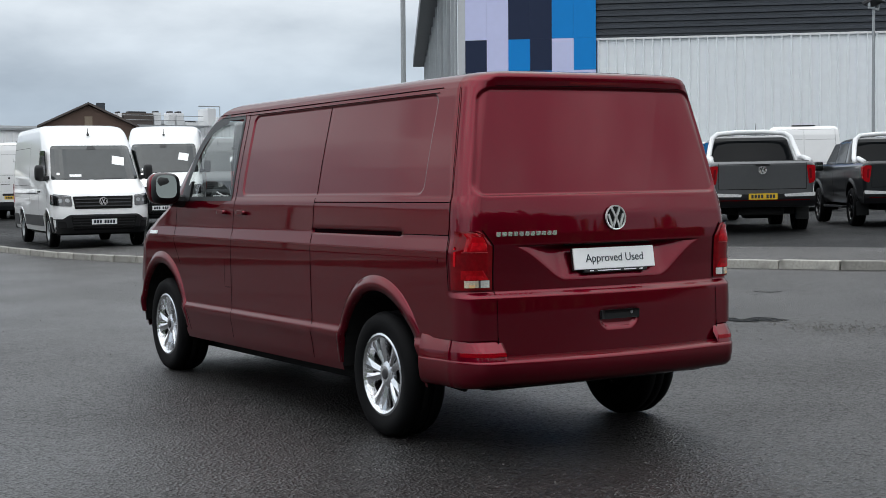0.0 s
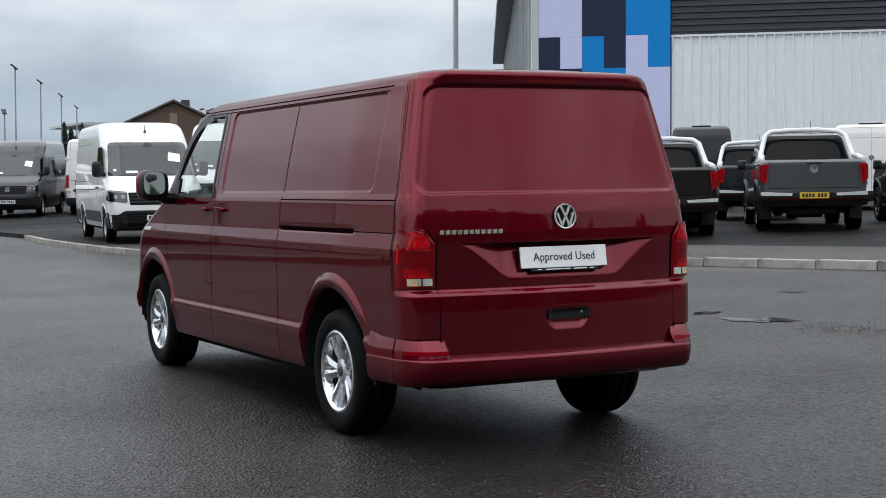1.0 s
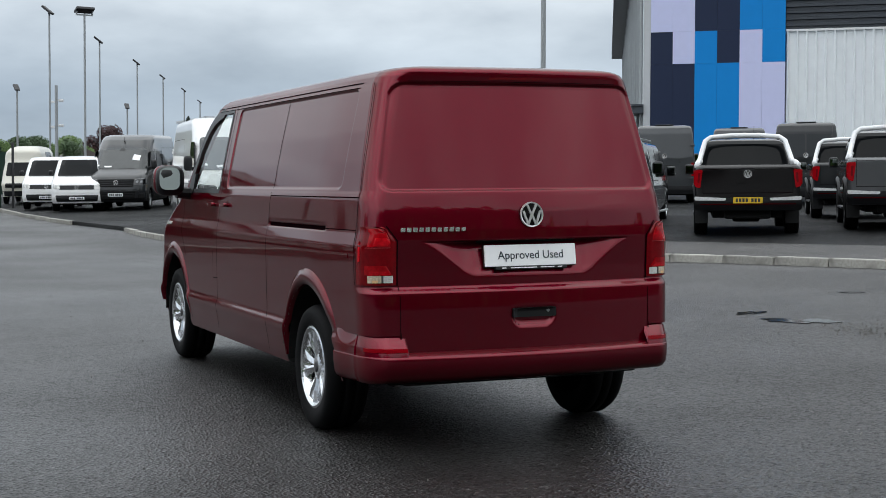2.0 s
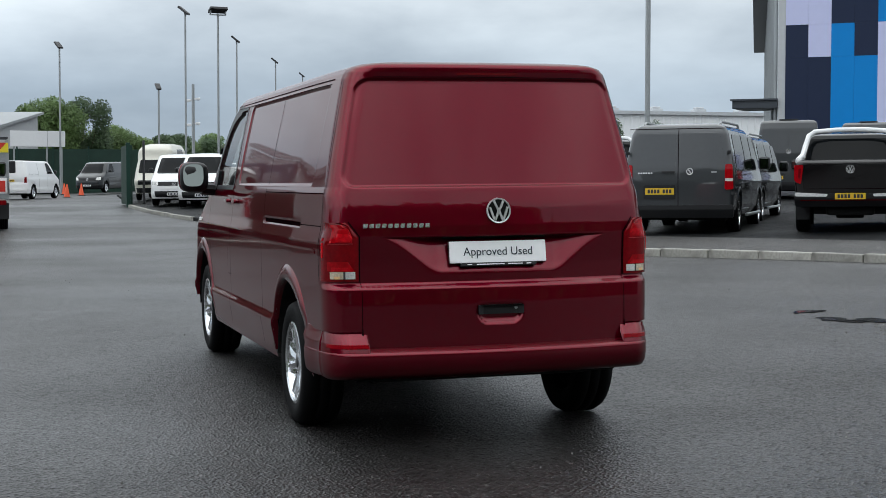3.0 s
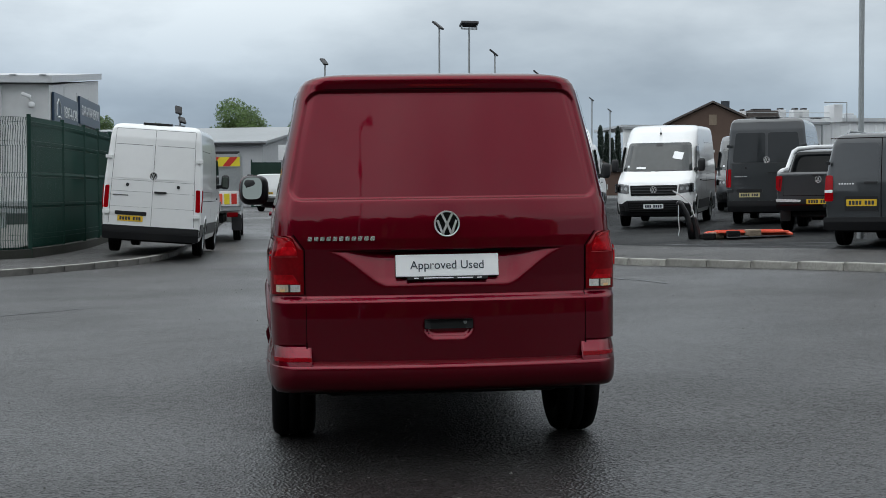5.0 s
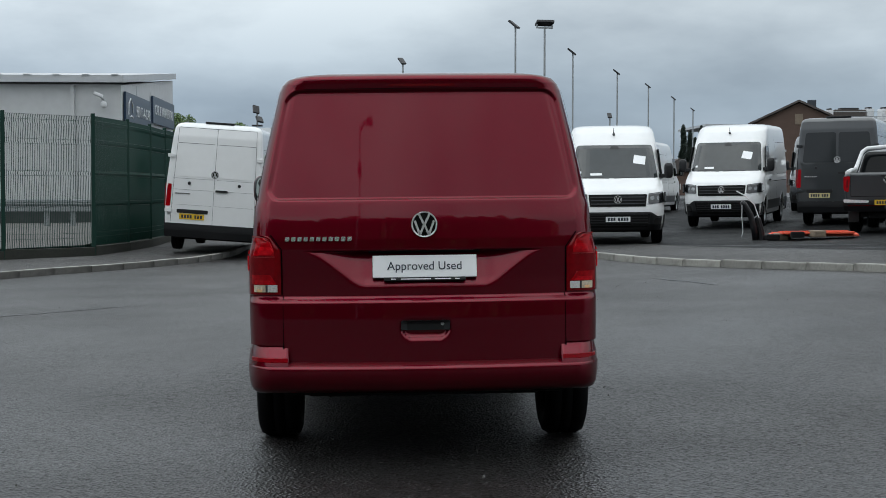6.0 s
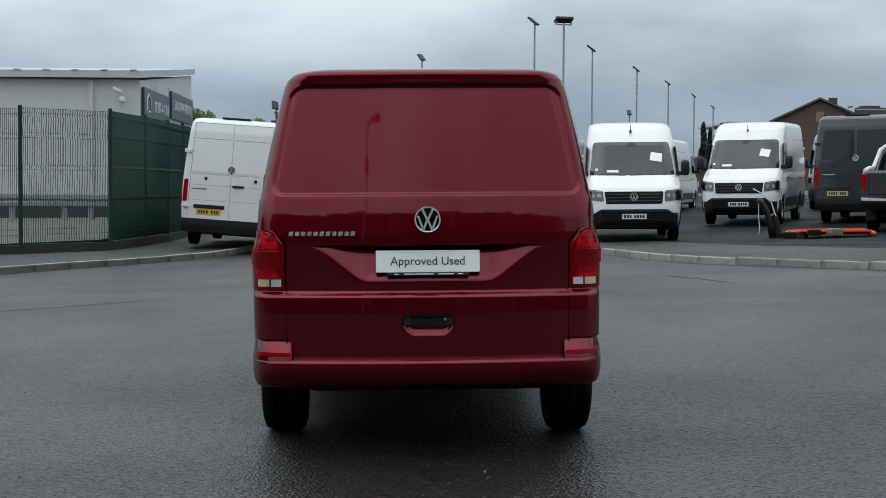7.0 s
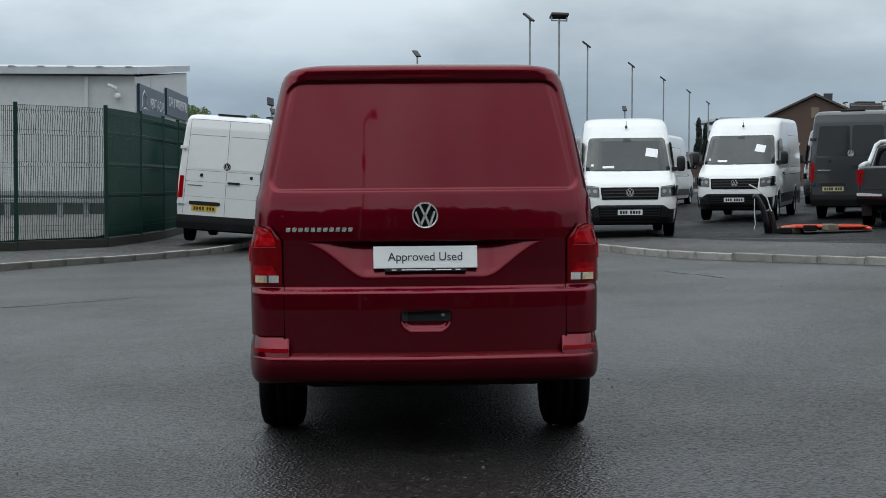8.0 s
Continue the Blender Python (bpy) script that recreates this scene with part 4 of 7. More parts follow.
    # flank fittings on both sides
    for s in (-1, 1):
        f = left if s < 0 else right
        gaps = [ribbon(f, [(1.825, 0.34), (1.825, 1.28)], 0.006), ribbon(f, [(1.825, 1.28), (1.822, 1.87)], 0.007), ribbon(f, [(3.075, 0.36), (3.06, 1.28)], 0.006), ribbon(f, [(3.055, 1.28), (3.05, 1.86)], 0.006), ribbon(f, [(0.27, 1.268), (1.825, 1.268)], 0.006), ribbon(f, [(0.27, 1.10), (0.76, 1.10)], 0.005), ribbon(f, [(4.14, 0.98), (4.14, 1.27)], 0.006), ribbon(f, [(3.86, 0.36), (3.90, 0.5)], 0.006), ribbon(f, [(4.02, 0.82), (4.14, 0.98)], 0.006)]
        for i, b in enumerate(gaps):
            part("door_gap", b, M_SEAM, van)
        part("rail_slot", ribbon(f, [(0.75, 1.10), (1.81, 1.10)], 0.022, 0.003), M_SEAM, van, "black sliding door rail")
        part("roof_gutter", join(ribbon(f, [(0.52, 1.866), (3.6, 1.866)], 0.006, 0.002), ribbon(f, [(0.55, 1.842), (3.55, 1.846)], 0.004, 0.003)), M_SEAM, van)
        for y in (3.24, 2.90):
            handle = part("door_handle", patch(f, [(y - 0.062, 1.186), (y + 0.062, 1.186), (y + 0.062, 1.212), (y - 0.062, 1.212)], 0.012, 6, 3, 0.030, 0.016), M_RED, van, smooth=True)
            part("handle_cup", patch(f, [(y - 0.045, 1.150), (y + 0.045, 1.150), (y + 0.05, 1.225), (y - 0.05, 1.225)], 0.03, 5, 4, 0.002, 0.0), M_RED, handle)
            part("handle_mount", patch(f, [(y - 0.07, 1.188), (y + 0.07, 1.188), (y + 0.07, 1.208), (y - 0.07, 1.208)], 0.008, 6, 3, 0.02, 0.02), M_RED, handle)
        part("repeater", patch(f, [(4.50, 1.03), (4.66, 1.03), (4.66, 1.055), (4.50, 1.055)], 0.01, 4, 2, 0.004, 0.01), M_CLEAR_LENS, van)
        mirror = part("door_mirror", moved(blob(0.107, 0.085, 0.112, 0.6), pose(s * 1.035, 3.98, 1.365, 0, 0, s * 5)), M_BLACK, van, "black door mirror with a red outer shell", smooth=True)
        part("mirror_shell", moved(blob(0.108, 0.078, 0.112, 0.62), pose(s * 1.042, 4.006, 1.367, 0, 0, s * 5)), M_RED, mirror, "red outer shell", smooth=True)
        face = bmesh.new()
        rim = []
        for k in range(40):
            a = 2 * math.pi * k / 40
            rim.append((math.copysign(abs(math.cos(a)) ** 0.6, math.cos(a)) * 0.074, math.copysign(abs(math.sin(a)) ** 0.6, math.sin(a)) * 0.083))
        front_rim, back_rim = [face.verts.new((x, -0.088, z)) for x, z in rim], [face.verts.new((x, -0.07, z)) for x, z in rim]
        face.faces.new(front_rim)
        for k in range(40):
            face.faces.new((front_rim[k], front_rim[(k + 1) % 40], back_rim[(k + 1) % 40], back_rim[k]))
        bmesh.ops.recalc_face_normals(face, faces=face.faces)
        part("mirror_glass", moved(face, pose(s * 1.035, 3.98, 1.365, -9.5, 0, s * 10)), M_MIRROR, mirror)
        part("mirror_arm", tube([(s * 0.86, 4.02, 1.27), (s * 0.98, 4.0, 1.28)], 0.045, 8), M_BLACK, mirror)
        part("fuel_flap" if s > 0 else "side_flap", join(ribbon(f, [(3.05, 0.70), (3.18, 0.695), (3.18, 0.88)], 0.004)), M_SEAM, van)
    part("side_marker", patch(left, [(0.345, 0.955), (0.42, 0.955), (0.42, 0.985), (0.345, 0.985)], 0.004, 2, 2, 0.003, 0.004), M_RED, van)
    return van


red_van()


# ---- ground ----
def sheet(name, xs, ys, height, mat, label, category, kind="structure"):
    verts = [LEAN @ Vector((x, y, height(x, y))) for y in ys for x in xs]
    nx = len(xs)
    faces = []
    for j in range(len(ys) - 1):
        for i in range(nx - 1):
            faces.append((j * nx + i, j * nx + i + 1, (j + 1) * nx + i + 1, (j + 1) * nx + i))
    ob = pydata(name, verts, faces, mat, None)
    return tagged(ob, label, category, kind=kind)


def far_level(x, y):
    """The yard's rise, levelling out far away on both sides."""
    return rise(x, y) + 0.0122 * (min(max(x, -40), 60) - x) - 0.004


gx = [-2500, -900, -300, -120, -60, -40, -20, -10, -5, -2.5, -2, -1.5, -0.7, -0.35, 0, 0.35, 0.7, 1.2, 1.6, 2, 2.5, 3, 3.6, 4.2, 6, 10, 16.5, 25, 40, 60, 120, 300, 900, 2500]
gy = [-2500, -900, -300, -100, -40, -15, -10, -9, -8, -7, -6, 0, 1.2, 2, 3, 4, 6, 8, 10, 12, 20, 30, 40, 50, 60, 70, 100, 150, 300, 900, 2500]
sheet("ground", gx, gy, far_level, M_ROAD, "wide damp grey asphalt yard road", "road")


def raised(name, outline, mat, label, lift=0.0):
    """A paved area one kerb above the road, with an outline of (x, y)."""
    bm = bmesh.new()
    dense = []
    for (a, b), (c, d) in zip(outline, outline[1:] + outline[:1]):
        k = max(1, int(math.hypot(c - a, d - b) / 2.0))
        dense += [(a + (c - a) * i / k, b + (d - b) * i / k) for i in range(k)]
    bm.faces.new([bm.verts.new((x, y, 0)) for x, y in dense])
    for v0 in [2.5] + [16.5]:
        bmesh.ops.bisect_plane(bm, geom=bm.verts[:] + bm.edges[:] + bm.faces[:], plane_co=(v0, 0, 0), plane_no=(1, 0, 0))
    for v0 in [30, 70]:
        bmesh.ops.bisect_plane(bm, geom=bm.verts[:] + bm.edges[:] + bm.faces[:], plane_co=(0, v0, 0), plane_no=(0, 1, 0))
    bmesh.ops.triangulate(bm, faces=bm.faces)
    top = bm.faces[:]
    geo = bmesh.ops.extrude_face_region(bm, geom=top)["geom"]
    for v in bm.verts:
        v.co.z = rise(v.co.x, v.co.y) - 0.1
    for v in geo:
        if isinstance(v, bmesh.types.BMVert):
            v.co.z += 0.1 + KERB - 0.006 + lift
    bmesh.ops.recalc_face_normals(bm, faces=bm.faces)
    bmesh.ops.transform(bm, matrix=LEAN, verts=bm.verts)
    ob = part(name, bm, mat, None)
    return tagged(ob, label, "pavement", kind="structure")


LOT_EDGE = [(11.9, 4.2), (10.1, 7.9), (8.8, 11.6), (7.2, 14.7), (5.9, 16.6), (5.05, 18.0), (4.45, 20.0), (4.0, 22.8), (3.85, 25.6), (3.85, 29.0), (4.0, 33.6)]
FAR_EDGE = [(3.4, 38.6), (3.2, 41.0), (2.9, 47.0), (2.85, 54.0)]
LEFT_EDGE = [(-12.5, 10.5), (-8.3, 14.8), (-6.6, 17.4), (-5.95, 18.7), (-5.2, 19.85), (-4.4, 21.3), (-3.75, 23.0), (-3.42, 25.2), (-3.3, 28.0), (-3.2, 60.0)]
raised("lot_surface", LOT_EDGE + [(6.0, 35.5), (80, 40), (80, 2)], M_LOT, "dark asphalt parking lot surface one kerb above the road")
raised("far_lot_surface", FAR_EDGE + [(4.0, 75), (80, 75), (80, 40.3), (6.0, 37.0)], M_LOT, "dark asphalt parking surface further along the road")
raised("lot_entrance", [(4.02, 33.7), (3.42, 38.5), (5.98, 36.95), (80, 40.25), (80, 40.05), (5.98, 35.55)], M_LOT, "dark asphalt entrance strip between two lots")
STRIP = [(13.7, 5.1), (12.1, 10.8), (11.4, 12.6), (10.0, 16.0), (8.8, 18.6), (7.4, 20.8), (6.2, 23.2), (5.6, 25.6)]
raised("lot_pavement", LOT_EDGE[:9] + STRIP[::-1], M_PATH, "lighter asphalt footway behind the lot kerb", 0.005)
raised("left_pavement", LEFT_EDGE + [(-30, 60), (-30, 10.5)], M_PATH, "grey asphalt pavement beside the fence")


def kerb_line(name, edge, label, worn=False):
    """Kerbstones laid end to end along an edge; worn gives darker side faces."""
    hold = thing(name, Matrix(), label, "kerb")
    tagged(hold, kind="structure")
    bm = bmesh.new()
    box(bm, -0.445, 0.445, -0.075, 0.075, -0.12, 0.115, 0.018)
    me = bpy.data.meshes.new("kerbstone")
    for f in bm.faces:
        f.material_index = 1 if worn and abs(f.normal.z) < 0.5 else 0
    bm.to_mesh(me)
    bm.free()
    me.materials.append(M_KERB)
    me.materials.append(M_KERB_SIDE)
    pts = [Vector((*p, 0)) for p in edge]
    length = [0.0]
    for a, b in zip(pts, pts[1:]):
        length.append(length[-1] + (b - a).length)
    px, py = [p.x for p in pts], [p.y for p in pts]
    rnd = random.Random(5)
    for i in range(int(length[-1] / 0.9)):
        s0, s1 = i * 0.9, i * 0.9 + 0.9
        a = Vector((np.interp(s0, length, px), np.interp(s0, length, py), 0))
        b = Vector((np.interp(s1, length, px), np.interp(s1, length, py), 0))
        c, d = (a + b) / 2, b - a
        o = new("kerbstone", me)
        o.parent = hold
        o.matrix_local = on_yard(c.x, c.y, rnd.uniform(-0.006, 0.004), math.degrees(math.atan2(d.y, d.x)) + rnd.uniform(-0.5, 0.5))
    return hold


kerb_line("lot_kerb", LOT_EDGE, "pale worn concrete kerbstones edging the parking lot")
kerb_line("far_lot_kerb", FAR_EDGE, "pale worn concrete kerbstones along the far lot")
kerb_line("left_kerb", LEFT_EDGE[:9], "concrete kerbstones with faces darker than their tops edging the pavement", True)


# ---- other vehicles ----
def levels_for(z0, z1, d=0.07):
    n = max(2, round((z1 - z0) / d))
    return [z0 + (z1 - z0) * i / n for i in range(n + 1)]


def open_arches(arches, clip=0.5):
    return lambda x, y, z: not (abs(x) > clip and any((y - a) ** 2 + (z - b) ** 2 < r * r for a, b, r in arches))


BW = [(0.30, 0.95), (0.42, 0.985), (0.70, 1.01), (1.20, 1.02), (1.50, 1.005), (1.90, 0.975), (2.30, 0.935), (2.46, 0.91), (2.53, 0.87), (2.57, 0.80), (2.59, 0.66), (2.60, 0.3)]
BR = [(0.30, 0.04), (0.45, 0.0), (1.20, 0.0), (1.50, 0.015), (2.30, 0.09), (2.48, 0.14), (2.56, 0.25), (2.59, 0.5), (2.60, 0.9)]
BF = [(0.30, 5.86), (0.42, 5.95), (0.65, 5.98), (0.85, 5.95), (1.05, 5.88), (1.15, 5.80), (1.25, 5.58), (1.38, 5.24), (2.05, 4.66), (2.20, 4.48), (2.40, 4.22), (2.52, 3.95), (2.57, 3.7), (2.59, 3.4), (2.60, 3.0)]


def big_van(m, paint, label, group="", papers=True, glass_rear=False, name="delivery_van"):
    """A tall panel van with barn doors, a black grille and black lower cladding."""
    van = thing(name, m @ Matrix.Diagonal((1.03, 1, 1.045, 1)), label, "van", group)
    sh = Shell(BW, BR, BF, 0.035, (0.07, 0.10), (0.42, 0.50))
    arches = ((1.32, 0.35, 0.43), (4.96, 0.35, 0.43))
    sh.mesh("body", levels_for(0.32, 2.2, 0.06) + levels_for(2.24, 2.6, 0.024), (10, 6, 110, 10), paint, van, open_arches(arches))
    rear, front, left, right = (sh.face(k) for k in ("rear", "front", "left", "right"))
    part("underbody", boxed(-0.85, 0.85, 0.3, 5.6, 0.26, 0.4), M_UNDER, van)
    for yc, zc, r in arches:
        for s in (-1, 1):
            part("wheel_arch", arch_ring(sh, s, yc, zc, r, r + 0.05, 0.012, n=24), paint, van)
            part("wheel_well", wheel_well(s, 0.95, yc, zc, r, 0.5), M_UNDER, van)
            wheel(van, s * 0.885, yc, 0.345, 0.215, 0.20, s, 5, "steel")
    # nose
    part("windscreen", patch(front, [(-0.92, 1.37), (0.92, 1.37), (0.83, 2.12), (-0.83, 2.12)], 0.07, 22, 10, 0.012, 0.02), M_SCREEN, van, "dark windscreen reflecting the sky")
    grille = part("grille", patch(front, [(-0.59, 0.80), (0.59, 0.80), (0.62, 1.055), (-0.62, 1.055)], 0.02, 18, 4, 0.012, 0.03), M_UNDER, van, "black horizontal grille")
    for z in (0.855, 0.925, 0.995):
        part("grille_bar", patch(front, [(-0.57, z - 0.009), (0.57, z - 0.009), (0.58, z + 0.009), (-0.58, z + 0.009)], 0.006, 14, 2, 0.026, 0.02), M_BLACK, grille)
        part("grille_edge", ribbon(front, [(-0.57, z + 0.010), (0.57, z + 0.010)], 0.005, 0.029), M_LOUVRE, grille)
    lower = part("lower_bumper", patch(front, [(-0.97, 0.30), (0.97, 0.30), (1.0, 0.60), (-1.0, 0.60)], 0.03, 30, 5, 0.02, 0.05), M_BLACK, van, "black plastic lower bumper")
    part("bumper_brow", patch(front, [(-0.86, 0.58), (0.86, 0.58), (0.70, 0.685), (-0.70, 0.685)], 0.03, 22, 4, 0.023, 0.05), M_BLACK, lower)
    part("lower_grille", patch(front, [(-0.62, 0.36), (0.62, 0.36), (0.68, 0.645), (-0.68, 0.645)], 0.03, 16, 5, 0.027, 0.03), M_UNDER, lower)
    for z in (0.40, 0.455, 0.51, 0.565, 0.62):
        part("bumper_slat", patch(front, [(-0.63, z), (0.63, z), (0.635, z + 0.02), (-0.635, z + 0.02)], 0.008, 16, 2, 0.031, 0.012), M_BLACK, lower)
    part("sensor_cover", patch(front, [(-0.10, 2.03), (0.10, 2.03), (0.07, 2.11), (-0.07, 2.11)], 0.02, 4, 3, 0.016, 0.0), M_BLACK, van)
    part("screen_sticker", patch(front, [(0.74, 1.50), (0.80, 1.50), (0.80, 1.55), (0.74, 1.55)], 0.01, 2, 2, 0.016, 0.0), M_PLATE, van)
    for s in (-1, 1):
        f = left if s < 0 else right
        lamp = part("headlamp", patch(front, [(s * 0.64, 0.85), (s * 0.985, 0.875), (s * 0.985, 1.11), (s * 0.65, 1.07)], 0.03, 10, 5, 0.014, 0.03), M_HEADLAMP, van, "dark clear-glass headlamp")
        part("lamp_wrap", patch(f, [(5.50, 0.90), (5.80, 0.875), (5.76, 1.10), (5.56, 1.09)], 0.03, 6, 5, 0.012, 0.03), M_HEADLAMP, lamp)
        for u in (0.73, 0.87):
            part("lamp_reflector", patch(front, [(s * (u - 0.045), 0.93), (s * (u + 0.045), 0.94), (s * (u + 0.045), 1.02), (s * (u - 0.045), 1.01)], 0.035, 4, 4, 0.017, 0.0), M_LAMPGLEAM, lamp)
        part("lamp_strip", ribbon(front, [(s * 0.66, 1.05), (s * 0.96, 1.085)], 0.012, 0.018), M_LAMPGLEAM, lamp)
        part("fog_recess", patch(front, [(s * 0.74, 0.41), (s * 0.92, 0.41), (s * 0.92, 0.55), (s * 0.78, 0.55)], 0.03, 4, 4, 0.024, 0.0), M_UNDER, lower)
        part("wiper", ribbon(front, [(s * 0.05 + 0.1, 1.40), (s * 0.62 + 0.1, 1.42)], 0.022, 0.020), M_BLACK, van)
    round_badge(van, pose(0, sh.f(0.945) + 0.03, 0.945, 0, 0, 180), 0.085)
    plate_bars(van, front, 0, 0.535, 0.52, 0.11, 0.036, M_PLATE)
    aerial = part("aerial", join(tube([(0, 4.32, 2.36), (0, 4.36, 2.50)], 0.012, 6, 0.4), tube([(0, 4.34, 2.345), (0, 4.36, 2.37)], 0.03, 8)), M_BLACK, van)
    if papers:
        part("paper_notice", patch(front, [(-0.64, 1.68), (-0.38, 1.72), (-0.42, 1.90), (-0.67, 1.86)], 0.005, 4, 3, 0.017, 0.0), M_PLATE, van, "white paper in the windscreen")
        part("paper_notice", patch(front, [(0.30, 1.46), (0.55, 1.46), (0.55, 1.51), (0.30, 1.51)], 0.005, 4, 3, 0.017, 0.0), M_PLATE, van)
    # flanks
    for s in (-1, 1):
        f = left if s < 0 else right
        part("side_window", patch(f, [(4.02, 1.38), (5.02, 1.38), (4.58, 2.02), (4.02, 2.02)], 0.05, 10, 8, 0.008, 0.02), M_GLASS, van)
        if glass_rear:
            part("side_window", patch(f, [(2.55, 1.42), (3.75, 1.42), (3.75, 2.02), (2.55, 2.02)], 0.05, 8, 8, 0.006, 0.02), M_GLASS, van)
        part("side_moulding", patch(f, [(1.85, 0.43), (4.44, 0.43), (4.44, 0.66), (1.85, 0.66)], 0.03, 12, 4, 0.014, 0.03), M_BLACK, van)
        part("bumper_return", patch(f, [(5.44, 0.34), (5.62, 0.34), (5.60, 0.64), (5.42, 0.64)], 0.02, 5, 4, 0.014, 0.03), M_BLACK, van)
        part("side_moulding", patch(f, [(0.12, 0.40), (0.82, 0.40), (0.82, 0.66), (0.12, 0.66)], 0.03, 6, 4, 0.014, 0.03), M_BLACK, van)
        for path in ([(3.92, 0.45), (3.92, 2.1)], [(2.62, 0.45), (2.62, 2.2)], [(0.2, 1.12), (3.92, 1.12)], [(5.06, 1.2), (5.06, 0.75)]):
            part("door_gap", ribbon(f, path, 0.012, 0.002), M_SEAM, van)
        # dark ribbons paint the shade along the pressed flank creases
        part("panel_crease_shade", join(ribbon(f, [(0.25, 2.12), (2.55, 2.12)], 0.008, 0.001), ribbon(f, [(0.35, 1.30), (2.55, 1.30)], 0.008, 0.001)), M_SEAM, van)
        part("door_handle", patch(f, [(4.0, 1.14), (4.22, 1.14), (4.22, 1.18), (4.0, 1.18)], 0.015, 4, 2, 0.03, 0.03), M_BLACK, van)
        mirror = part("door_mirror", moved(blob(0.095, 0.08, 0.165, 0.55), pose(s * 1.15, 4.99, 1.55)), M_BLACK, van, "black door mirror", smooth=True)
        part("mirror_glass", boxed(min(s * 1.085, s * 1.215), max(s * 1.085, s * 1.215), 4.903, 4.913, 1.43, 1.67, 0.003), M_MIRROR, mirror)
        part("mirror_arm", boxed(min(s * 0.95, s * 1.08), max(s * 0.95, s * 1.08), 4.95, 5.02, 1.40, 1.48, 0.01), M_BLACK, mirror)
        lamp = part("tail_lamp", patch(rear, [(s * 0.895, 0.90), (s * 0.99, 0.90), (s * 0.97, 1.34), (s * 0.885, 1.34)], 0.02, 3, 6, 0.012, 0.05), M_UPPER_LENS, van, "tall red tail lamp")
        part("tail_lamp_side", patch(f, [(0.07, 0.90), (0.17, 0.90), (0.17, 1.34), (0.09, 1.34)], 0.02, 3, 6, 0.008, 0.02), M_UPPER_LENS, lamp)
        for z in (0.82, 1.90):
            part("hinge", join(boxed(min(s * 0.86, s * 1.0), max(s * 0.86, s * 1.0), -0.03 + (0.06 if z > 1.5 else 0), 0.02 + (0.06 if z > 1.5 else 0), z - 0.035, z + 0.035, 0.008)), paint, van)
        # blank panels of the barn doors
        q = [(s * 0.03, 1.50), (s * 0.85, 1.50), (s * 0.77, 2.22), (s * 0.03, 2.22)] if glass_rear else [(s * 0.05, 1.50), (s * 0.82, 1.50), (s * 0.77, 2.13), (s * 0.05, 2.13)]
        part("door_panel", patch(rear, q, 0.06, 8, 8, 0.006, 0.012), M_TINT if glass_rear else paint, van)
        # shading of the door pressings, drawn as thin dark lines
        part("door_crease_shade", join(ribbon(rear, [(s * 0.05, 2.16), (s * 0.80, 2.16)], 0.007, 0.003), ribbon(rear, [(s * 0.04, 1.46), (s * 0.86, 1.46)], 0.004, 0.003), ribbon(rear, [(s * 0.04, 1.24), (s * 0.86, 1.24)], 0.004, 0.003), ribbon(rear, [(s * 0.04, 0.94), (s * 0.86, 0.94)], 0.003, 0.003)), M_LAMP, van)
        part("lock", moved(lathe([(0.035, 0), (0.03, 0.012), (0.001, 0.014)], 14), pose(s * 0.52, 0.0, 1.37, 0, 0, -90)), M_BLACK, van)
    for path in ([(0, 0.58), (0, 2.47)], [(-0.80, 2.47), (0.80, 2.47)], [(-0.875, 0.60), (-0.81, 2.47)], [(0.875, 0.60), (0.81, 2.47)]):
        part("door_gap", ribbon(rear, path, 0.006, 0.004), M_LAMP, van)
    part("rear_bumper", patch(rear, [(-0.98, 0.30), (0.98, 0.30), (0.99, 0.57), (-0.99, 0.57)], 0.03, 16, 4, 0.06, 0.09), M_BLACK, van, "black rear step bumper")
    part("plate_recess", patch(rear, [(-0.75, 0.775), (-0.10, 0.775), (-0.10, 0.85), (-0.75, 0.85)], 0.02, 6, 3, 0.018, 0.02), M_BLACK, van)
    plate_bars(van, rear, -0.43, 0.71, 0.52, 0.11, 0.012, M_PALEPLATE if glass_rear else M_YPLATE)
    part("rear_handle", patch(rear, [(0.03, 1.225), (0.29, 1.225), (0.29, 1.265), (0.03, 1.265)], 0.02, 4, 2, 0.03, 0.03), M_BLACK, van)
    round_badge(van, pose(0, 0.012, 1.56, -3), 0.08)
    for i in range(7):
        part("name_block", patch(rear, [(-0.80 + i * 0.045, 1.15), (-0.765 + i * 0.045, 1.15), (-0.765 + i * 0.045, 1.172), (-0.80 + i * 0.045, 1.172)], 0.004, 1, 1, 0.012, 0.0), M_LAMP if paint is M_WHITE else M_CHROME, van)
    part("roof_lamp", boxed(-0.30, 0.30, 0.30, 0.46, 2.575, 2.612, 0.01), M_BLACK, van)
    return van


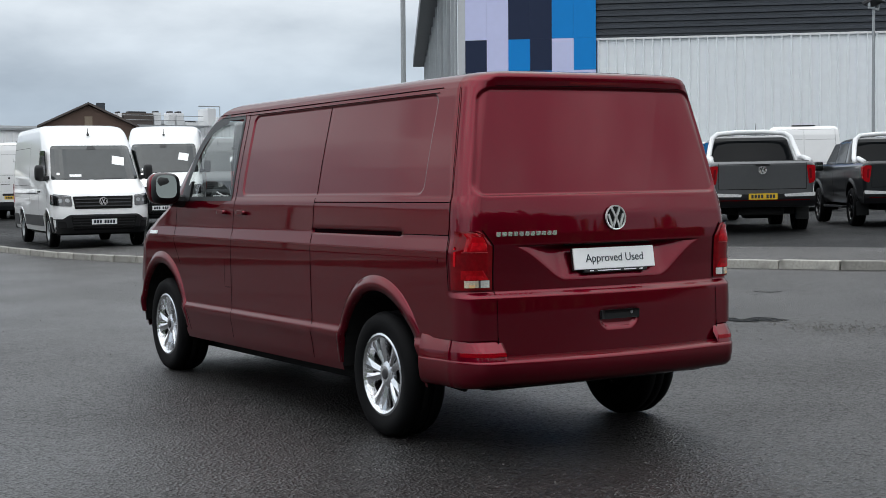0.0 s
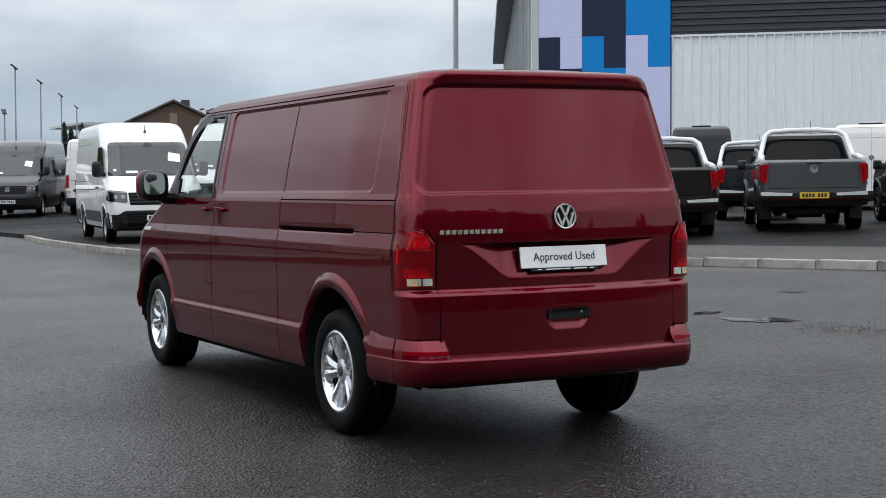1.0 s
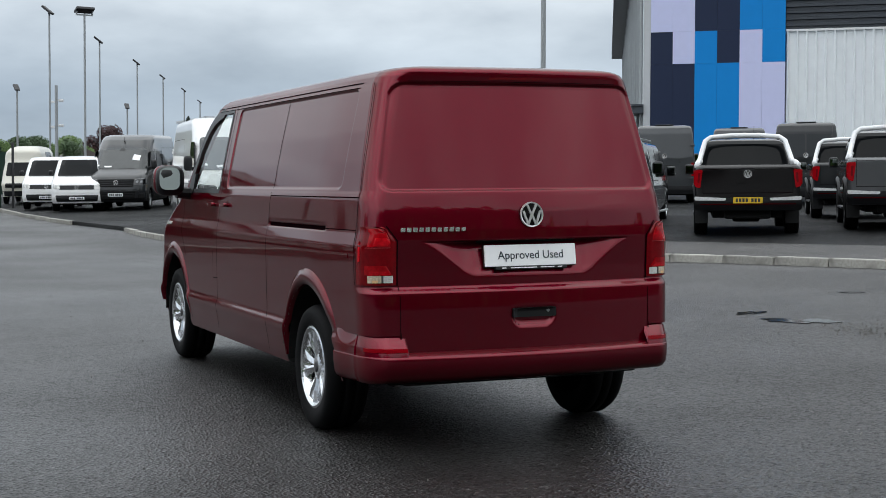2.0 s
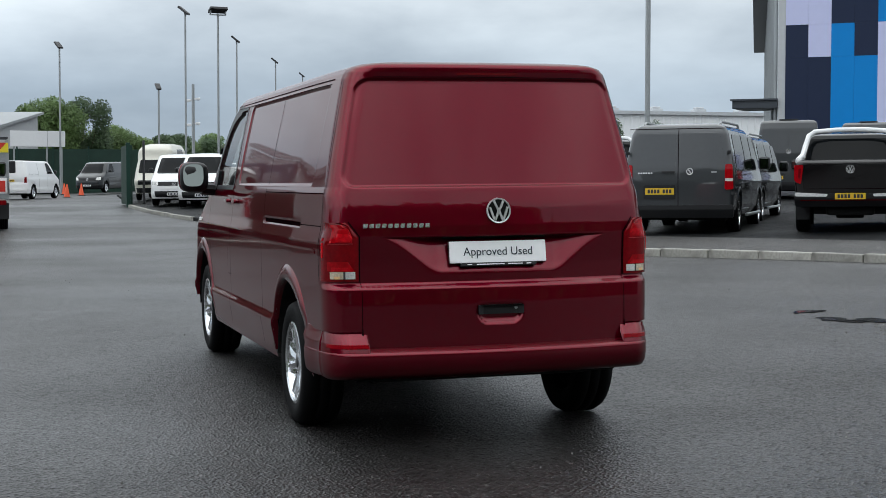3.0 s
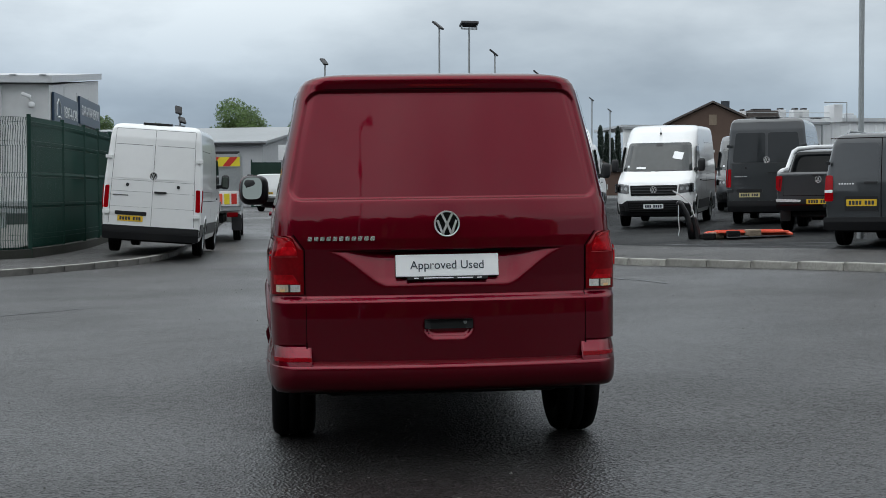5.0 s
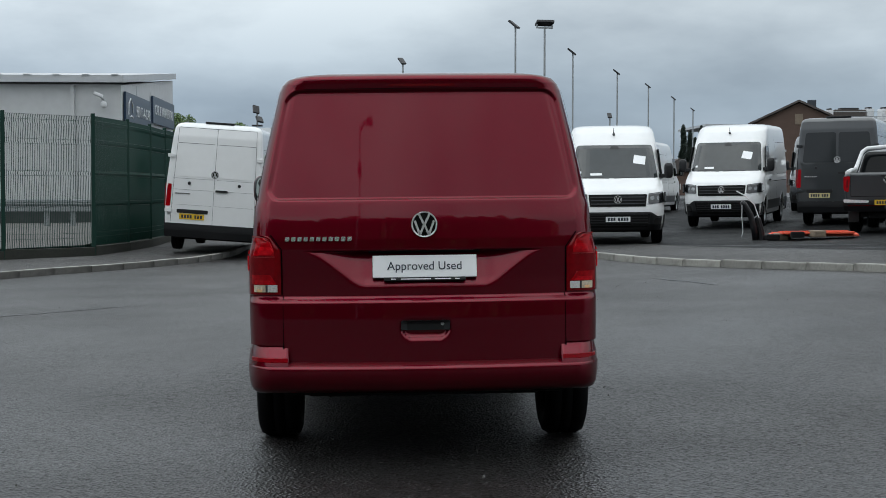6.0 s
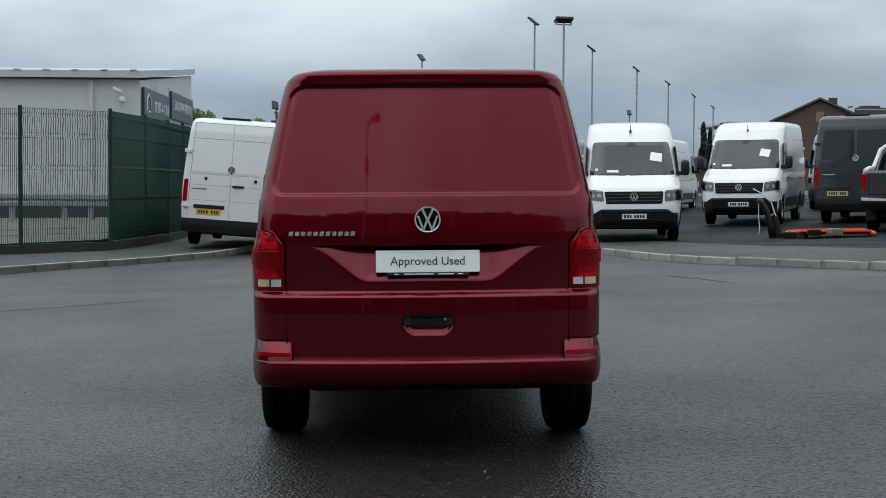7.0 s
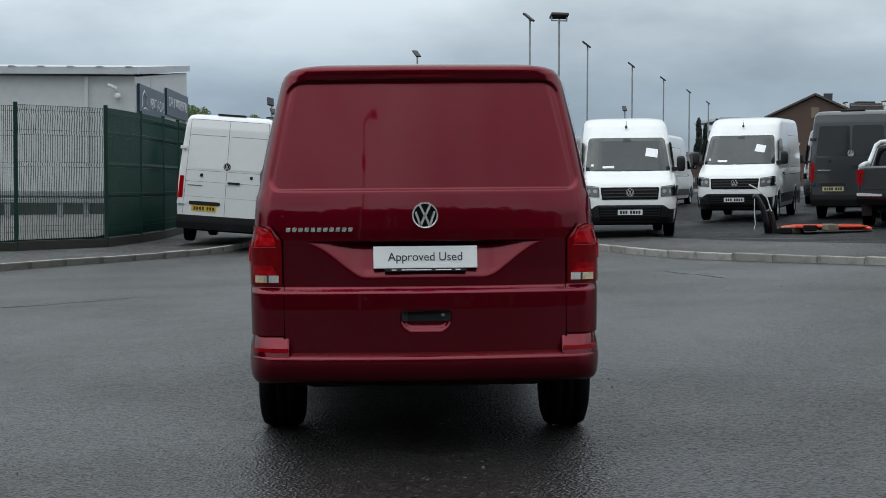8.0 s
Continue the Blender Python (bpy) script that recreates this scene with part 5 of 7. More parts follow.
def small_van(m, paint, label, group="", bars=False, plate=M_YPLATE):
    """A mid-size panel van of the red van's shape, seen far off."""
    van = thing("panel_van", m, label, "van", group)
    sh = Shell([(z, w) for z, w in TW], TR, TF, 0.13, (0.115, 0.15), (0.42, 0.42))
    arches = ((0.985, 0.325, 0.45), (4.40, 0.325, 0.45))
    sh.mesh("body", levels_for(0.30, 1.80, 0.06) + [1.84, 1.87, 1.89, 1.91, 1.93, 1.94, 1.95, 1.957, 1.962, 1.965], (10, 5, 80, 8), paint, van, open_arches(arches))
    rear, front, left, right = (sh.face(k) for k in ("rear", "front", "left", "right"))
    part("underbody", boxed(-0.78, 0.78, 0.3, 5.0, 0.24, 0.38), M_UNDER, van)
    for yc, zc, r in arches:
        for s in (-1, 1):
            part("wheel_well", wheel_well(s, 0.88, yc, zc, r, 0.45), M_UNDER, van)
            wheel(van, s * 0.80, yc, 0.345, 0.226, 0.222, s)
    part("windscreen", patch(front, [(-0.72, 1.24), (0.72, 1.24), (0.60, 1.83), (-0.60, 1.83)], 0.06, 16, 8, 0.012, 0.02), M_GLASS, van)
    part("grille", patch(front, [(-0.62, 0.78), (0.62, 0.78), (0.64, 0.93), (-0.64, 0.93)], 0.02, 14, 3, 0.012, 0.02), M_BLACK, van)
    part("lower_grille", patch(front, [(-0.70, 0.36), (0.70, 0.36), (0.74, 0.58), (-0.74, 0.58)], 0.03, 16, 4, 0.012, 0.02), M_BLACK, van)
    round_badge(van, pose(0, sh.f(0.86) + 0.02, 0.86, 0, 0, 180), 0.075)
    plate_bars(van, front, 0, 0.47, 0.52, 0.11, 0.02, M_PLATE)
    for s in (-1, 1):
        f = left if s < 0 else right
        part("headlamp", patch(front, [(s * 0.58, 0.80), (s * 0.84, 0.82), (s * 0.83, 1.0), (s * 0.60, 0.95)], 0.03, 8, 4, 0.012, 0.03), M_CLEAR_LENS, van)
        part("door_window", patch(f, [(3.13, 1.29), (4.02, 1.29), (3.52, 1.83), (3.13, 1.83)], 0.04, 8, 6, 0.006, 0.02), M_GLASS, van)
        part("side_panel", patch(f, [(1.85, 1.31), (2.96, 1.31), (2.96, 1.83), (1.85, 1.83)], 0.05, 8, 6, 0.004, 0.01), paint, van)
        for p in ([(1.82, 0.36), (1.82, 1.86)], [(3.07, 0.36), (3.06, 1.86)], [(0.3, 1.268), (1.82, 1.268)]):
            part("door_gap", ribbon(f, p, 0.012, 0.002), M_SEAM, van)
        part("tail_lamp", patch(rear, [(s * 0.73, 0.83), (s * 0.86, 0.83), (s * 0.86, 1.12), (s * 0.76, 1.12)], 0.02, 3, 4, 0.01, 0.05), M_RED_LENS, van)
        part("door_mirror", boxed(min(s * 0.94, s * 1.10), max(s * 0.94, s * 1.10), 3.9, 4.06, 1.28, 1.45, 0.05), M_BLACK, van)
    part("rear_window", patch(rear, [(-0.76, 1.32), (0.76, 1.32), (0.65, 1.84), (-0.65, 1.84)], 0.06, 10, 6, 0.006, 0.01), paint, van)
    part("rear_bumper", patch(rear, [(-0.86, 0.32), (0.86, 0.32), (0.87, 0.52), (-0.87, 0.52)], 0.04, 14, 4, 0.05, 0.08), paint, van)
    plate_bars(van, rear, 0, 0.95, 0.52, 0.11, 0.012, plate)
    if bars:
        for s in (-1, 1):
            part("roof_bar", join(tube([(s * 0.66, 0.5, 1.95), (s * 0.66, 0.62, 2.02), (s * 0.66, 3.1, 2.02), (s * 0.66, 3.25, 1.95)], 0.018, 8)), M_CHROME, van)
    return van


VW_ = [(0.28, 0.87), (0.45, 0.925), (0.90, 0.95), (1.10, 0.94), (1.40, 0.90), (1.72, 0.83), (1.82, 0.78), (1.87, 0.68), (1.895, 0.45), (1.90, 0.2)]
VR = [(0.28, 0.05), (0.42, 0.0), (0.90, 0.0), (1.10, 0.015), (1.72, 0.10), (1.84, 0.15), (1.88, 0.28), (1.90, 0.7)]
VF = [(0.28, 4.85), (0.60, 4.95), (0.95, 4.86), (1.10, 4.6), (1.22, 4.25), (1.78, 3.45), (1.86, 3.1), (1.90, 2.6)]


def barn_van(m, paint, label, group=""):
    """A mid-size van with twin rear doors, roof bars and alloy wheels."""
    van = thing("panel_van", m, label, "van", group)
    sh = Shell(VW_, VR, VF, 0.05, (0.09, 0.12), (0.40, 0.45))
    arches = ((0.95, 0.34, 0.42), (4.10, 0.34, 0.42))
    sh.mesh("body", levels_for(0.30, 1.74, 0.05) + [1.78, 1.82, 1.85, 1.87, 1.885, 1.895, 1.90], (14, 8, 110, 8), paint, van, open_arches(arches))
    rear, left, right = (sh.face(k) for k in ("rear", "left", "right"))
    part("underbody", boxed(-0.78, 0.78, 0.25, 4.7, 0.24, 0.38), M_UNDER, van)
    for yc, zc, r in arches:
        for s in (-1, 1):
            part("wheel_arch", arch_ring(sh, s, yc, zc, r, r + 0.05, 0.012, n=24), paint, van)
            part("wheel_well", wheel_well(s, 0.9, yc, zc, r, 0.45), M_UNDER, van)
            wheel(van, s * 0.83, yc, 0.335, 0.215, 0.21, s)
    for s in (-1, 1):
        f = left if s < 0 else right
        part("door_panel", patch(rear, [(s * 0.04, 1.13), (s * 0.80, 1.13), (s * 0.70, 1.73), (s * 0.04, 1.73)], 0.07, 10, 8, 0.006, 0.01), paint, van)
        lamp = part("tail_lamp", patch(rear, [(s * 0.79, 0.76), (s * 0.94, 0.76), (s * 0.92, 1.19), (s * 0.80, 1.19)], 0.03, 4, 6, 0.018, 0.06), M_UPPER_LENS, van, "red tail lamp with a clear band")
        part("clear_band", patch(rear, [(s * 0.80, 0.90), (s * 0.935, 0.90), (s * 0.935, 0.95), (s * 0.80, 0.95)], 0.01, 3, 2, 0.021, 0.01), M_CLEAR_LENS, lamp)
        part("hinge", boxed(min(s * 0.84, s * 0.90), max(s * 0.84, s * 0.90), 0.0, 0.06, 1.36, 1.42, 0.008), M_BLACK, van)
        part("hinge", boxed(min(s * 0.90, s * 0.96), max(s * 0.90, s * 0.96), -0.015, 0.03, 0.66, 0.72, 0.008), M_BLACK, van)
        part("side_window", patch(f, [(0.45, 1.15), (1.75, 1.12), (1.75, 1.70), (0.55, 1.70)], 0.07, 8, 6, 0.006, 0.02), M_GLASS, van)
        part("side_window", patch(f, [(1.85, 1.12), (2.85, 1.12), (2.80, 1.70), (1.85, 1.70)], 0.05, 8, 6, 0.006, 0.02), M_GLASS, van)
        part("door_window", patch(f, [(2.95, 1.12), (3.95, 1.12), (3.45, 1.70), (2.95, 1.70)], 0.05, 8, 6, 0.006, 0.02), M_GLASS, van)
        for p in ([(1.80, 0.40), (1.80, 1.78)], [(2.9, 0.40), (2.9, 1.75)], [(0.2, 1.0), (1.8, 1.0)]):
            part("door_gap", ribbon(f, p, 0.012, 0.002), M_SEAM, van)
        part("side_step", tube([(s * 1.0, 1.45, 0.30), (s * 1.0, 3.55, 0.30)], 0.03, 8), M_STEEL, van)
        part("roof_bar", tube([(s * 0.66, 0.50, 1.87), (s * 0.66, 0.62, 1.925), (s * 0.66, 2.9, 1.925), (s * 0.66, 3.05, 1.87)], 0.022, 8), M_STEEL, van, "grey steel roof bar")
        mirror = part("door_mirror", boxed(min(s * 0.97, s * 1.18), max(s * 0.97, s * 1.18), 3.70, 3.88, 1.10, 1.34, 0.05), M_BLACK, van)
        part("mirror_glass", boxed(min(s * 1.0, s * 1.16), max(s * 1.0, s * 1.16), 3.692, 3.70, 1.13, 1.31, 0.003), M_MIRROR, mirror)
    for p in ([(0, 0.46), (0, 1.80)], [(-0.86, 1.80), (0.86, 1.80)]):
        part("door_gap", ribbon(rear, p, 0.012, 0.004), M_SEAM, van)
    part("rear_bumper", patch(rear, [(-0.94, 0.28), (0.94, 0.28), (0.95, 0.50), (-0.95, 0.50)], 0.04, 16, 4, 0.07, 0.10), M_BLACK, van, "dark plastic rear bumper")
    part("number_recess", patch(rear, [(-0.60, 0.60), (-0.04, 0.60), (-0.04, 0.84), (-0.60, 0.84)], 0.03, 6, 4, 0.008, 0.01), M_BLACK, van)
    plate_bars(van, rear, -0.32, 0.735, 0.50, 0.11, 0.012, M_YPLATE)
    part("rear_handle", patch(rear, [(-0.28, 1.045), (-0.05, 1.045), (-0.05, 1.08), (-0.28, 1.08)], 0.013, 4, 2, 0.02, 0.02), M_BLACK, van)
    for i in range(6):
        part("name_block", patch(rear, [(-0.70 + i * 0.045, 1.035), (-0.67 + i * 0.045, 1.035), (-0.67 + i * 0.045, 1.06), (-0.70 + i * 0.045, 1.06)], 0.004, 1, 1, 0.010, 0.0), M_CHROME, van)
    part("badge_plate", patch(rear, [(0.56, 1.045), (0.66, 1.045), (0.66, 1.07), (0.56, 1.07)], 0.01, 2, 2, 0.008, 0.0), M_STEEL, van)
    ring = lathe([(0.042, 0.0), (0.046, 0.01), (0.056, 0.012), (0.060, 0.0)], 24)
    part("badge", moved(join(ring, moved(boxed(0.0, 0.008, -0.012, 0.012, -0.04, 0.04), pose(0, 0, 0, 40))), pose(0.20, 0.0, 1.07, 0, 0, -90)), M_CHROME, van, "round chrome badge")
    return van


def pickup(m, paint, label, group="", plate=True):
    """A double-cab pickup with a film-wrapped sports bar."""
    car = thing("pickup_truck", m, label, "pickup", group)
    bed = Shell([(0.46, 0.86), (0.58, 0.925), (0.95, 0.955), (1.18, 0.955), (1.26, 0.94), (1.285, 0.90)], [(0.46, 0.14), (0.60, 0.06), (0.80, 0.05), (1.26, 0.03), (1.285, 0.06)], [(0.46, 5.2), (0.80, 5.32), (1.0, 5.25), (1.18, 5.05), (1.285, 4.6)], 0.04, (0.10, 0.12), (0.45, 0.5))
    arches = ((1.20, 0.42, 0.47), (4.42, 0.42, 0.47))
    bed.mesh("body", levels_for(0.46, 1.285, 0.04), (12, 8, 100, 8), paint, car, open_arches(arches))
    cab = Shell([(1.12, 0.90), (1.30, 0.875), (1.70, 0.765), (1.77, 0.69), (1.81, 0.55), (1.83, 0.25)], [(1.12, 1.62), (1.30, 1.67), (1.70, 1.86), (1.79, 2.0), (1.83, 2.5)], [(1.12, 4.35), (1.70, 3.45), (1.79, 3.2), (1.83, 2.9)], 0.05, (0.10, 0.12), (0.35, 0.35))
    cab.mesh("cab", levels_for(1.12, 1.72, 0.06) + [1.75, 1.77, 1.79, 1.805, 1.82, 1.83], (10, 6, 40, 6), paint, car)
    rear, cr = bed.face("rear"), cab.face("rear")
    part("rear_window", patch(cr, [(-0.83, 1.29), (0.83, 1.29), (0.70, 1.765), (-0.70, 1.765)], 0.06, 14, 8, 0.008, 0.02), M_GLASS, car, "dark rear window")
    part("underbody", join(boxed(-0.62, 0.62, 0.35, 5.0, 0.33, 0.55), boxed(-0.42, 0.42, 0.22, 0.9, 0.31, 0.5, 0.06), boxed(-0.25, 0.25, 0.9, 1.3, 0.24, 0.45, 0.05)), M_UNDER, car)
    for yc, zc, r in arches:
        for s in (-1, 1):
            part("wheel_arch", arch_ring(bed, s, yc, zc, r, r + 0.08, 0.035, n=24), M_BLACK, car)
            part("wheel_well", wheel_well(s, 0.92, yc, zc, r, 0.5), M_UNDER, car)
            wheel(car, s * 0.835, yc, 0.385, 0.255, 0.25, s, 6, "black")
            if yc < 2:
                part("mud_flap", boxed(min(s * 0.70, s * 0.94), max(s * 0.70, s * 0.94), 0.72, 0.74, 0.22, 0.5, 0.006), M_BLACK, car)
    for s in (-1, 1):
        f, fb = cab.face("left" if s < 0 else "right"), bed.face("left" if s < 0 else "right")
        part("side_window", patch(f, [(1.95, 1.20), (2.85, 1.20), (2.85, 1.70), (2.10, 1.70)], 0.05, 8, 6, 0.006, 0.02), M_GLASS, car)
        part("side_window", patch(f, [(2.95, 1.20), (3.95, 1.20), (3.40, 1.70), (2.95, 1.70)], 0.05, 8, 6, 0.006, 0.02), M_GLASS, car)
        for p in ([(1.68, 0.55), (1.68, 1.12)], [(2.9, 0.55), (2.9, 1.12)], [(3.95, 0.6), (3.95, 1.12)]):
            part("door_gap", ribbon(fb, p, 0.012, 0.002), M_SEAM, car)
        lamp = part("tail_lamp", patch(rear, [(s * 0.845, 0.87), (s * 0.945, 0.91), (s * 0.945, 1.21), (s * 0.80, 1.21)], 0.025, 4, 5, 0.014, 0.05), M_UPPER_LENS, car, "tall red tail lamp")
        part("side_lens", patch(fb, [(0.10, 0.93), (0.24, 1.00), (0.27, 1.20), (0.10, 1.20)], 0.02, 3, 4, 0.008, 0.03), M_UPPER_LENS, lamp)
        part("lamp_inner", patch(rear, [(s * 0.86, 0.965), (s * 0.895, 0.97), (s * 0.885, 1.15), (s * 0.84, 1.15)], 0.012, 2, 3, 0.017, 0.0), M_DARK_LENS, lamp)
        part("chrome_strip", patch(rear, [(s * 0.40, 0.648), (s * 0.945, 0.655), (s * 0.95, 0.725), (s * 0.38, 0.695)], 0.02, 8, 2, 0.085, 0.06), M_STRIP, car, "bright pale bumper strip")
        part("tailgate_gap", ribbon(rear, [(s * 0.795, 0.78), (s * 0.795, 1.26)], 0.007, 0.003), M_SEAM, car)
        mirror = part("door_mirror", boxed(min(s * 0.96, s * 1.14), max(s * 0.96, s * 1.14), 3.75, 3.9, 1.14, 1.34, 0.04), M_BLACK, car)
        part("mirror_glass", boxed(min(s * 0.98, s * 1.12), max(s * 0.98, s * 1.12), 3.743, 3.75, 1.17, 1.31, 0.003), M_MIRROR, mirror)
        part("side_step", boxed(min(s * 0.80, s * 0.98), max(s * 0.80, s * 0.98), 1.85, 3.7, 0.36, 0.40, 0.01), M_BLACK, car)
    bar = [(-0.90, 1.00, 1.28), (-0.86, 1.30, 1.36), (-0.80, 1.52, 1.58), (-0.745, 1.64, 1.76), (-0.64, 1.72, 1.835), (-0.25, 1.76, 1.865), (0.25, 1.76, 1.865), (0.64, 1.72, 1.835), (0.745, 1.64, 1.76), (0.80, 1.52, 1.58), (0.86, 1.30, 1.36), (0.90, 1.00, 1.28)]
    part("sports_bar", tube(bar, 0.048, 12), M_FILM, car, "sports bar wrapped in white film", smooth=True)
    for s in (-1, 1):
        part("film_lump", tube([(s * 0.90, 0.30, 1.285), (s * 0.89, 0.55, 1.32), (s * 0.88, 0.82, 1.35), (s * 0.83, 1.05, 1.37)], 0.055, 10, 0.8), M_FILM, car, smooth=True)
    part("tonneau", boxed(-0.86, 0.86, 0.12, 1.62, 1.275, 1.295, 0.008), M_BLACK, car)
    part("tailgate_crease", join(ribbon(rear, [(-0.79, 0.785), (0.79, 0.785)], 0.010, 0.003), ribbon(rear, [(-0.79, 1.235), (0.79, 1.235)], 0.006, 0.003)), M_SEAM, car)
    part("tailgate_handle", patch(rear, [(-0.13, 1.20), (0.13, 1.20), (0.13, 1.235), (-0.13, 1.235)], 0.012, 4, 2, 0.015, 0.02), M_BLACK, car)
    for i in range(6):
        part("name_block", patch(rear, [(-0.60 + i * 0.23, 0.97), (-0.53 + i * 0.23, 0.97), (-0.53 + i * 0.23, 1.02), (-0.60 + i * 0.23, 1.02)], 0.006, 1, 1, 0.005, 0.0), paint, car)
    part("rear_bumper", patch(rear, [(-0.95, 0.47), (0.95, 0.47), (0.96, 0.70), (-0.96, 0.70)], 0.04, 16, 4, 0.07, 0.10), M_BLACK, car, "dark rear bumper")
    part("red_line", ribbon(rear, [(-0.85, 0.585), (0.85, 0.585)], 0.014, 0.078), M_DARK_LENS, car)
    round_badge(car, pose(0, bed.rear(0, 1.13) - 0.01, 1.13), 0.074)
    if plate:
        plate_bars(car, rear, 0, 0.655, 0.52, 0.11, 0.085, M_YPLATE)
    part("aerial", tube([(0.2, 2.6, 1.82), (0.2, 2.5, 2.06)], 0.008, 6, 0.5), M_BLACK, car)
    return car


def front_at(x, y, turn, length):
    """A pose whose nose, not its tail, stands at x, y."""
    a = radians(turn)
    tx, ty = x + length * math.sin(a), y - length * math.cos(a)
    pitch = math.degrees(math.atan2(rise(x, y) - rise(tx, ty), length))
    return LEAN @ pose(tx, ty, rise(tx, ty) + KERB, pitch, 0, turn)


LOT = "vehicles parked in the lot"
big_van(front_at(5.15, 24.9, 173.5, 5.98), M_WHITE, "white tall delivery van with black lower cladding and grille", LOT)
big_van(front_at(9.33, 32.9, 157.5, 5.98) @ Matrix.Diagonal((1.03, 1, 1.065, 1)), M_WHITE, "white tall delivery van parked beside fallen orange barriers", LOT)
big_van(on_yard(12.45, 32.6, KERB, -25) @ Matrix.Diagonal((1.06, 1.03, 1.09, 1)), M_GREYVAN, "dark grey tall delivery van with glazed rear doors", LOT, False, True)
pickup(on_yard(11.6, 26.3, KERB, -26) @ Matrix.Diagonal((1.02, 1.02, 1.09, 1)), M_GREYVAN, "grey double-cab pickup with white film on its sports bar", LOT)
barn_van(on_yard(9.72, 18.05, KERB, -35) @ Matrix.Diagonal((1.08, 1.05, 1.09, 1)), M_GREYVAN, "dark grey van with twin rear doors and roof bars", LOT)
pickup(on_yard(11.95, 15.8, KERB, -32), M_BLACKCAR, "black double-cab pickup with white film on its sports bar", LOT)
pickup(on_yard(14.75, 15.0, KERB, -35) @ Matrix.Diagonal((1.03, 1.03, 1.05, 1)), M_SLATE, "dark grey double-cab pickup with chrome bumper strips", LOT)
pickup(on_yard(17.84, 14.12, KERB, -33), M_DARKVAN, "near-black double-cab pickup parked beside another pickup", LOT)
pickup(on_yard(18.3, 20.9, KERB, -34), M_DARKVAN, "dark pickup with white film parked in a second row", LOT)
barn_van(on_yard(12.46, 21.98, KERB, -36), M_DARKVAN, "dark van parked close beside a grey van", LOT)
big_van(on_yard(23.4, 37.85, KERB, -31), M_GREYVAN, "dark grey tall delivery van beside the warehouse", LOT, False)
big_van(on_yard(26.1, 33.5, KERB, -38), M_DARKVAN, "black tall delivery van behind a row of pickups", LOT, False, True)
big_van(on_yard(27.65, 27.25, KERB, -40) @ Matrix.Diagonal((1.10, 1, 0.955, 1)), M_WHITE, "white tall delivery van behind a row of pickups", LOT, False)
big_van(on_yard(28.2, 40.5, KERB, -35), M_GREYVAN, "grey tall delivery van at the foot of the warehouse", LOT, False, True)
big_van(front_at(15.3, 43.5, 160, 5.98), M_GREYVAN, "grey tall delivery van facing the road in a back row", LOT)
big_van(on_yard(9.2, 46.6, KERB, -20), M_WHITE, "white tall delivery van seen from its rear doors", "vehicles in the far lot", False)
big_van(front_at(6.05, 46.2, 157, 5.98), M_DARKVAN, "dark grey tall delivery van facing the road", "vehicles in the far lot", glass_rear=True)
small_van(front_at(4.75, 46.5, 166, 5.25), M_WHITE, "white van with a black grille facing the road", "vehicles in the far lot")
small_van(front_at(4.1, 49.5, 166, 5.25), M_WHITE, "white van facing the road beside a twin", "vehicles in the far lot")
big_van(on_yard(-3.67, 24.5, 0.10, -1.6) @ pose(0, 0, 0, 0, 4.5) @ Matrix.Diagonal((0.99, 1, 1.03, 1)), M_WHITE, "white tall delivery van half up on the pavement", "", False)
small_van(on_yard(-1.62, 70.5, 0.0, -21), M_WHITE, "white van parked along the far side of the road")
small_van(front_at(3.3, 89.0, 152, 5.25), M_DARKVAN, "dark grey van facing the road by a green screen")


def camper(m):
    van = thing("camper_van", m, "cream high-top camper van with its door open", "van")
    sh = Shell([(0.35, 0.88), (0.9, 0.95), (1.4, 0.93), (1.9, 0.86), (2.0, 0.90), (2.3, 0.86), (2.55, 0.7), (2.62, 0.4)], [(0.35, 0.05), (1.2, 0), (2.0, 0.1), (2.5, 0.3), (2.62, 0.8)], [(0.35, 4.8), (0.9, 4.85), (1.2, 4.6), (2.0, 4.1), (2.4, 4.0), (2.62, 3.3)], 0.04, (0.1, 0.15), (0.35, 0.35))
    sh.mesh("body", levels_for(0.35, 2.62, 0.08), (8, 5, 40, 6), M_CREAM, van)
    front, left = sh.face("front"), sh.face("left")
    part("windscreen", patch(front, [(-0.72, 1.28), (0.72, 1.28), (0.68, 1.88), (-0.68, 1.88)], 0.06, 12, 6, 0.012, 0.02), M_GLASS, van)
    part("grille", patch(front, [(-0.7, 0.75), (0.7, 0.75), (0.7, 0.95), (-0.7, 0.95)], 0.03, 12, 3, 0.012, 0.02), M_BLACK, van)
    part("front_bumper", patch(front, [(-0.88, 0.38), (0.88, 0.38), (0.9, 0.6), (-0.9, 0.6)], 0.03, 12, 3, 0.03, 0.05), M_BLACK, van)
    part("top_window", patch(left, [(1.0, 2.12), (2.6, 2.12), (2.5, 2.36), (1.1, 2.36)], 0.05, 6, 4, 0.006, 0.02), M_GLASS, van)
    part("side_window", patch(left, [(2.6, 1.3), (3.9, 1.3), (3.7, 1.85), (2.6, 1.85)], 0.05, 6, 4, 0.006, 0.02), M_GLASS, van)
    for y in (0.9, 3.9):
        for s in (-1, 1):
            wheel(van, s * 0.84, y, 0.33, 0.2, 0.2, s, 5, "steel")
    return van


camper(front_at(4.15, 58.0, 164, 4.8) @ Matrix.Diagonal((0.86, 1, 0.94, 1)))


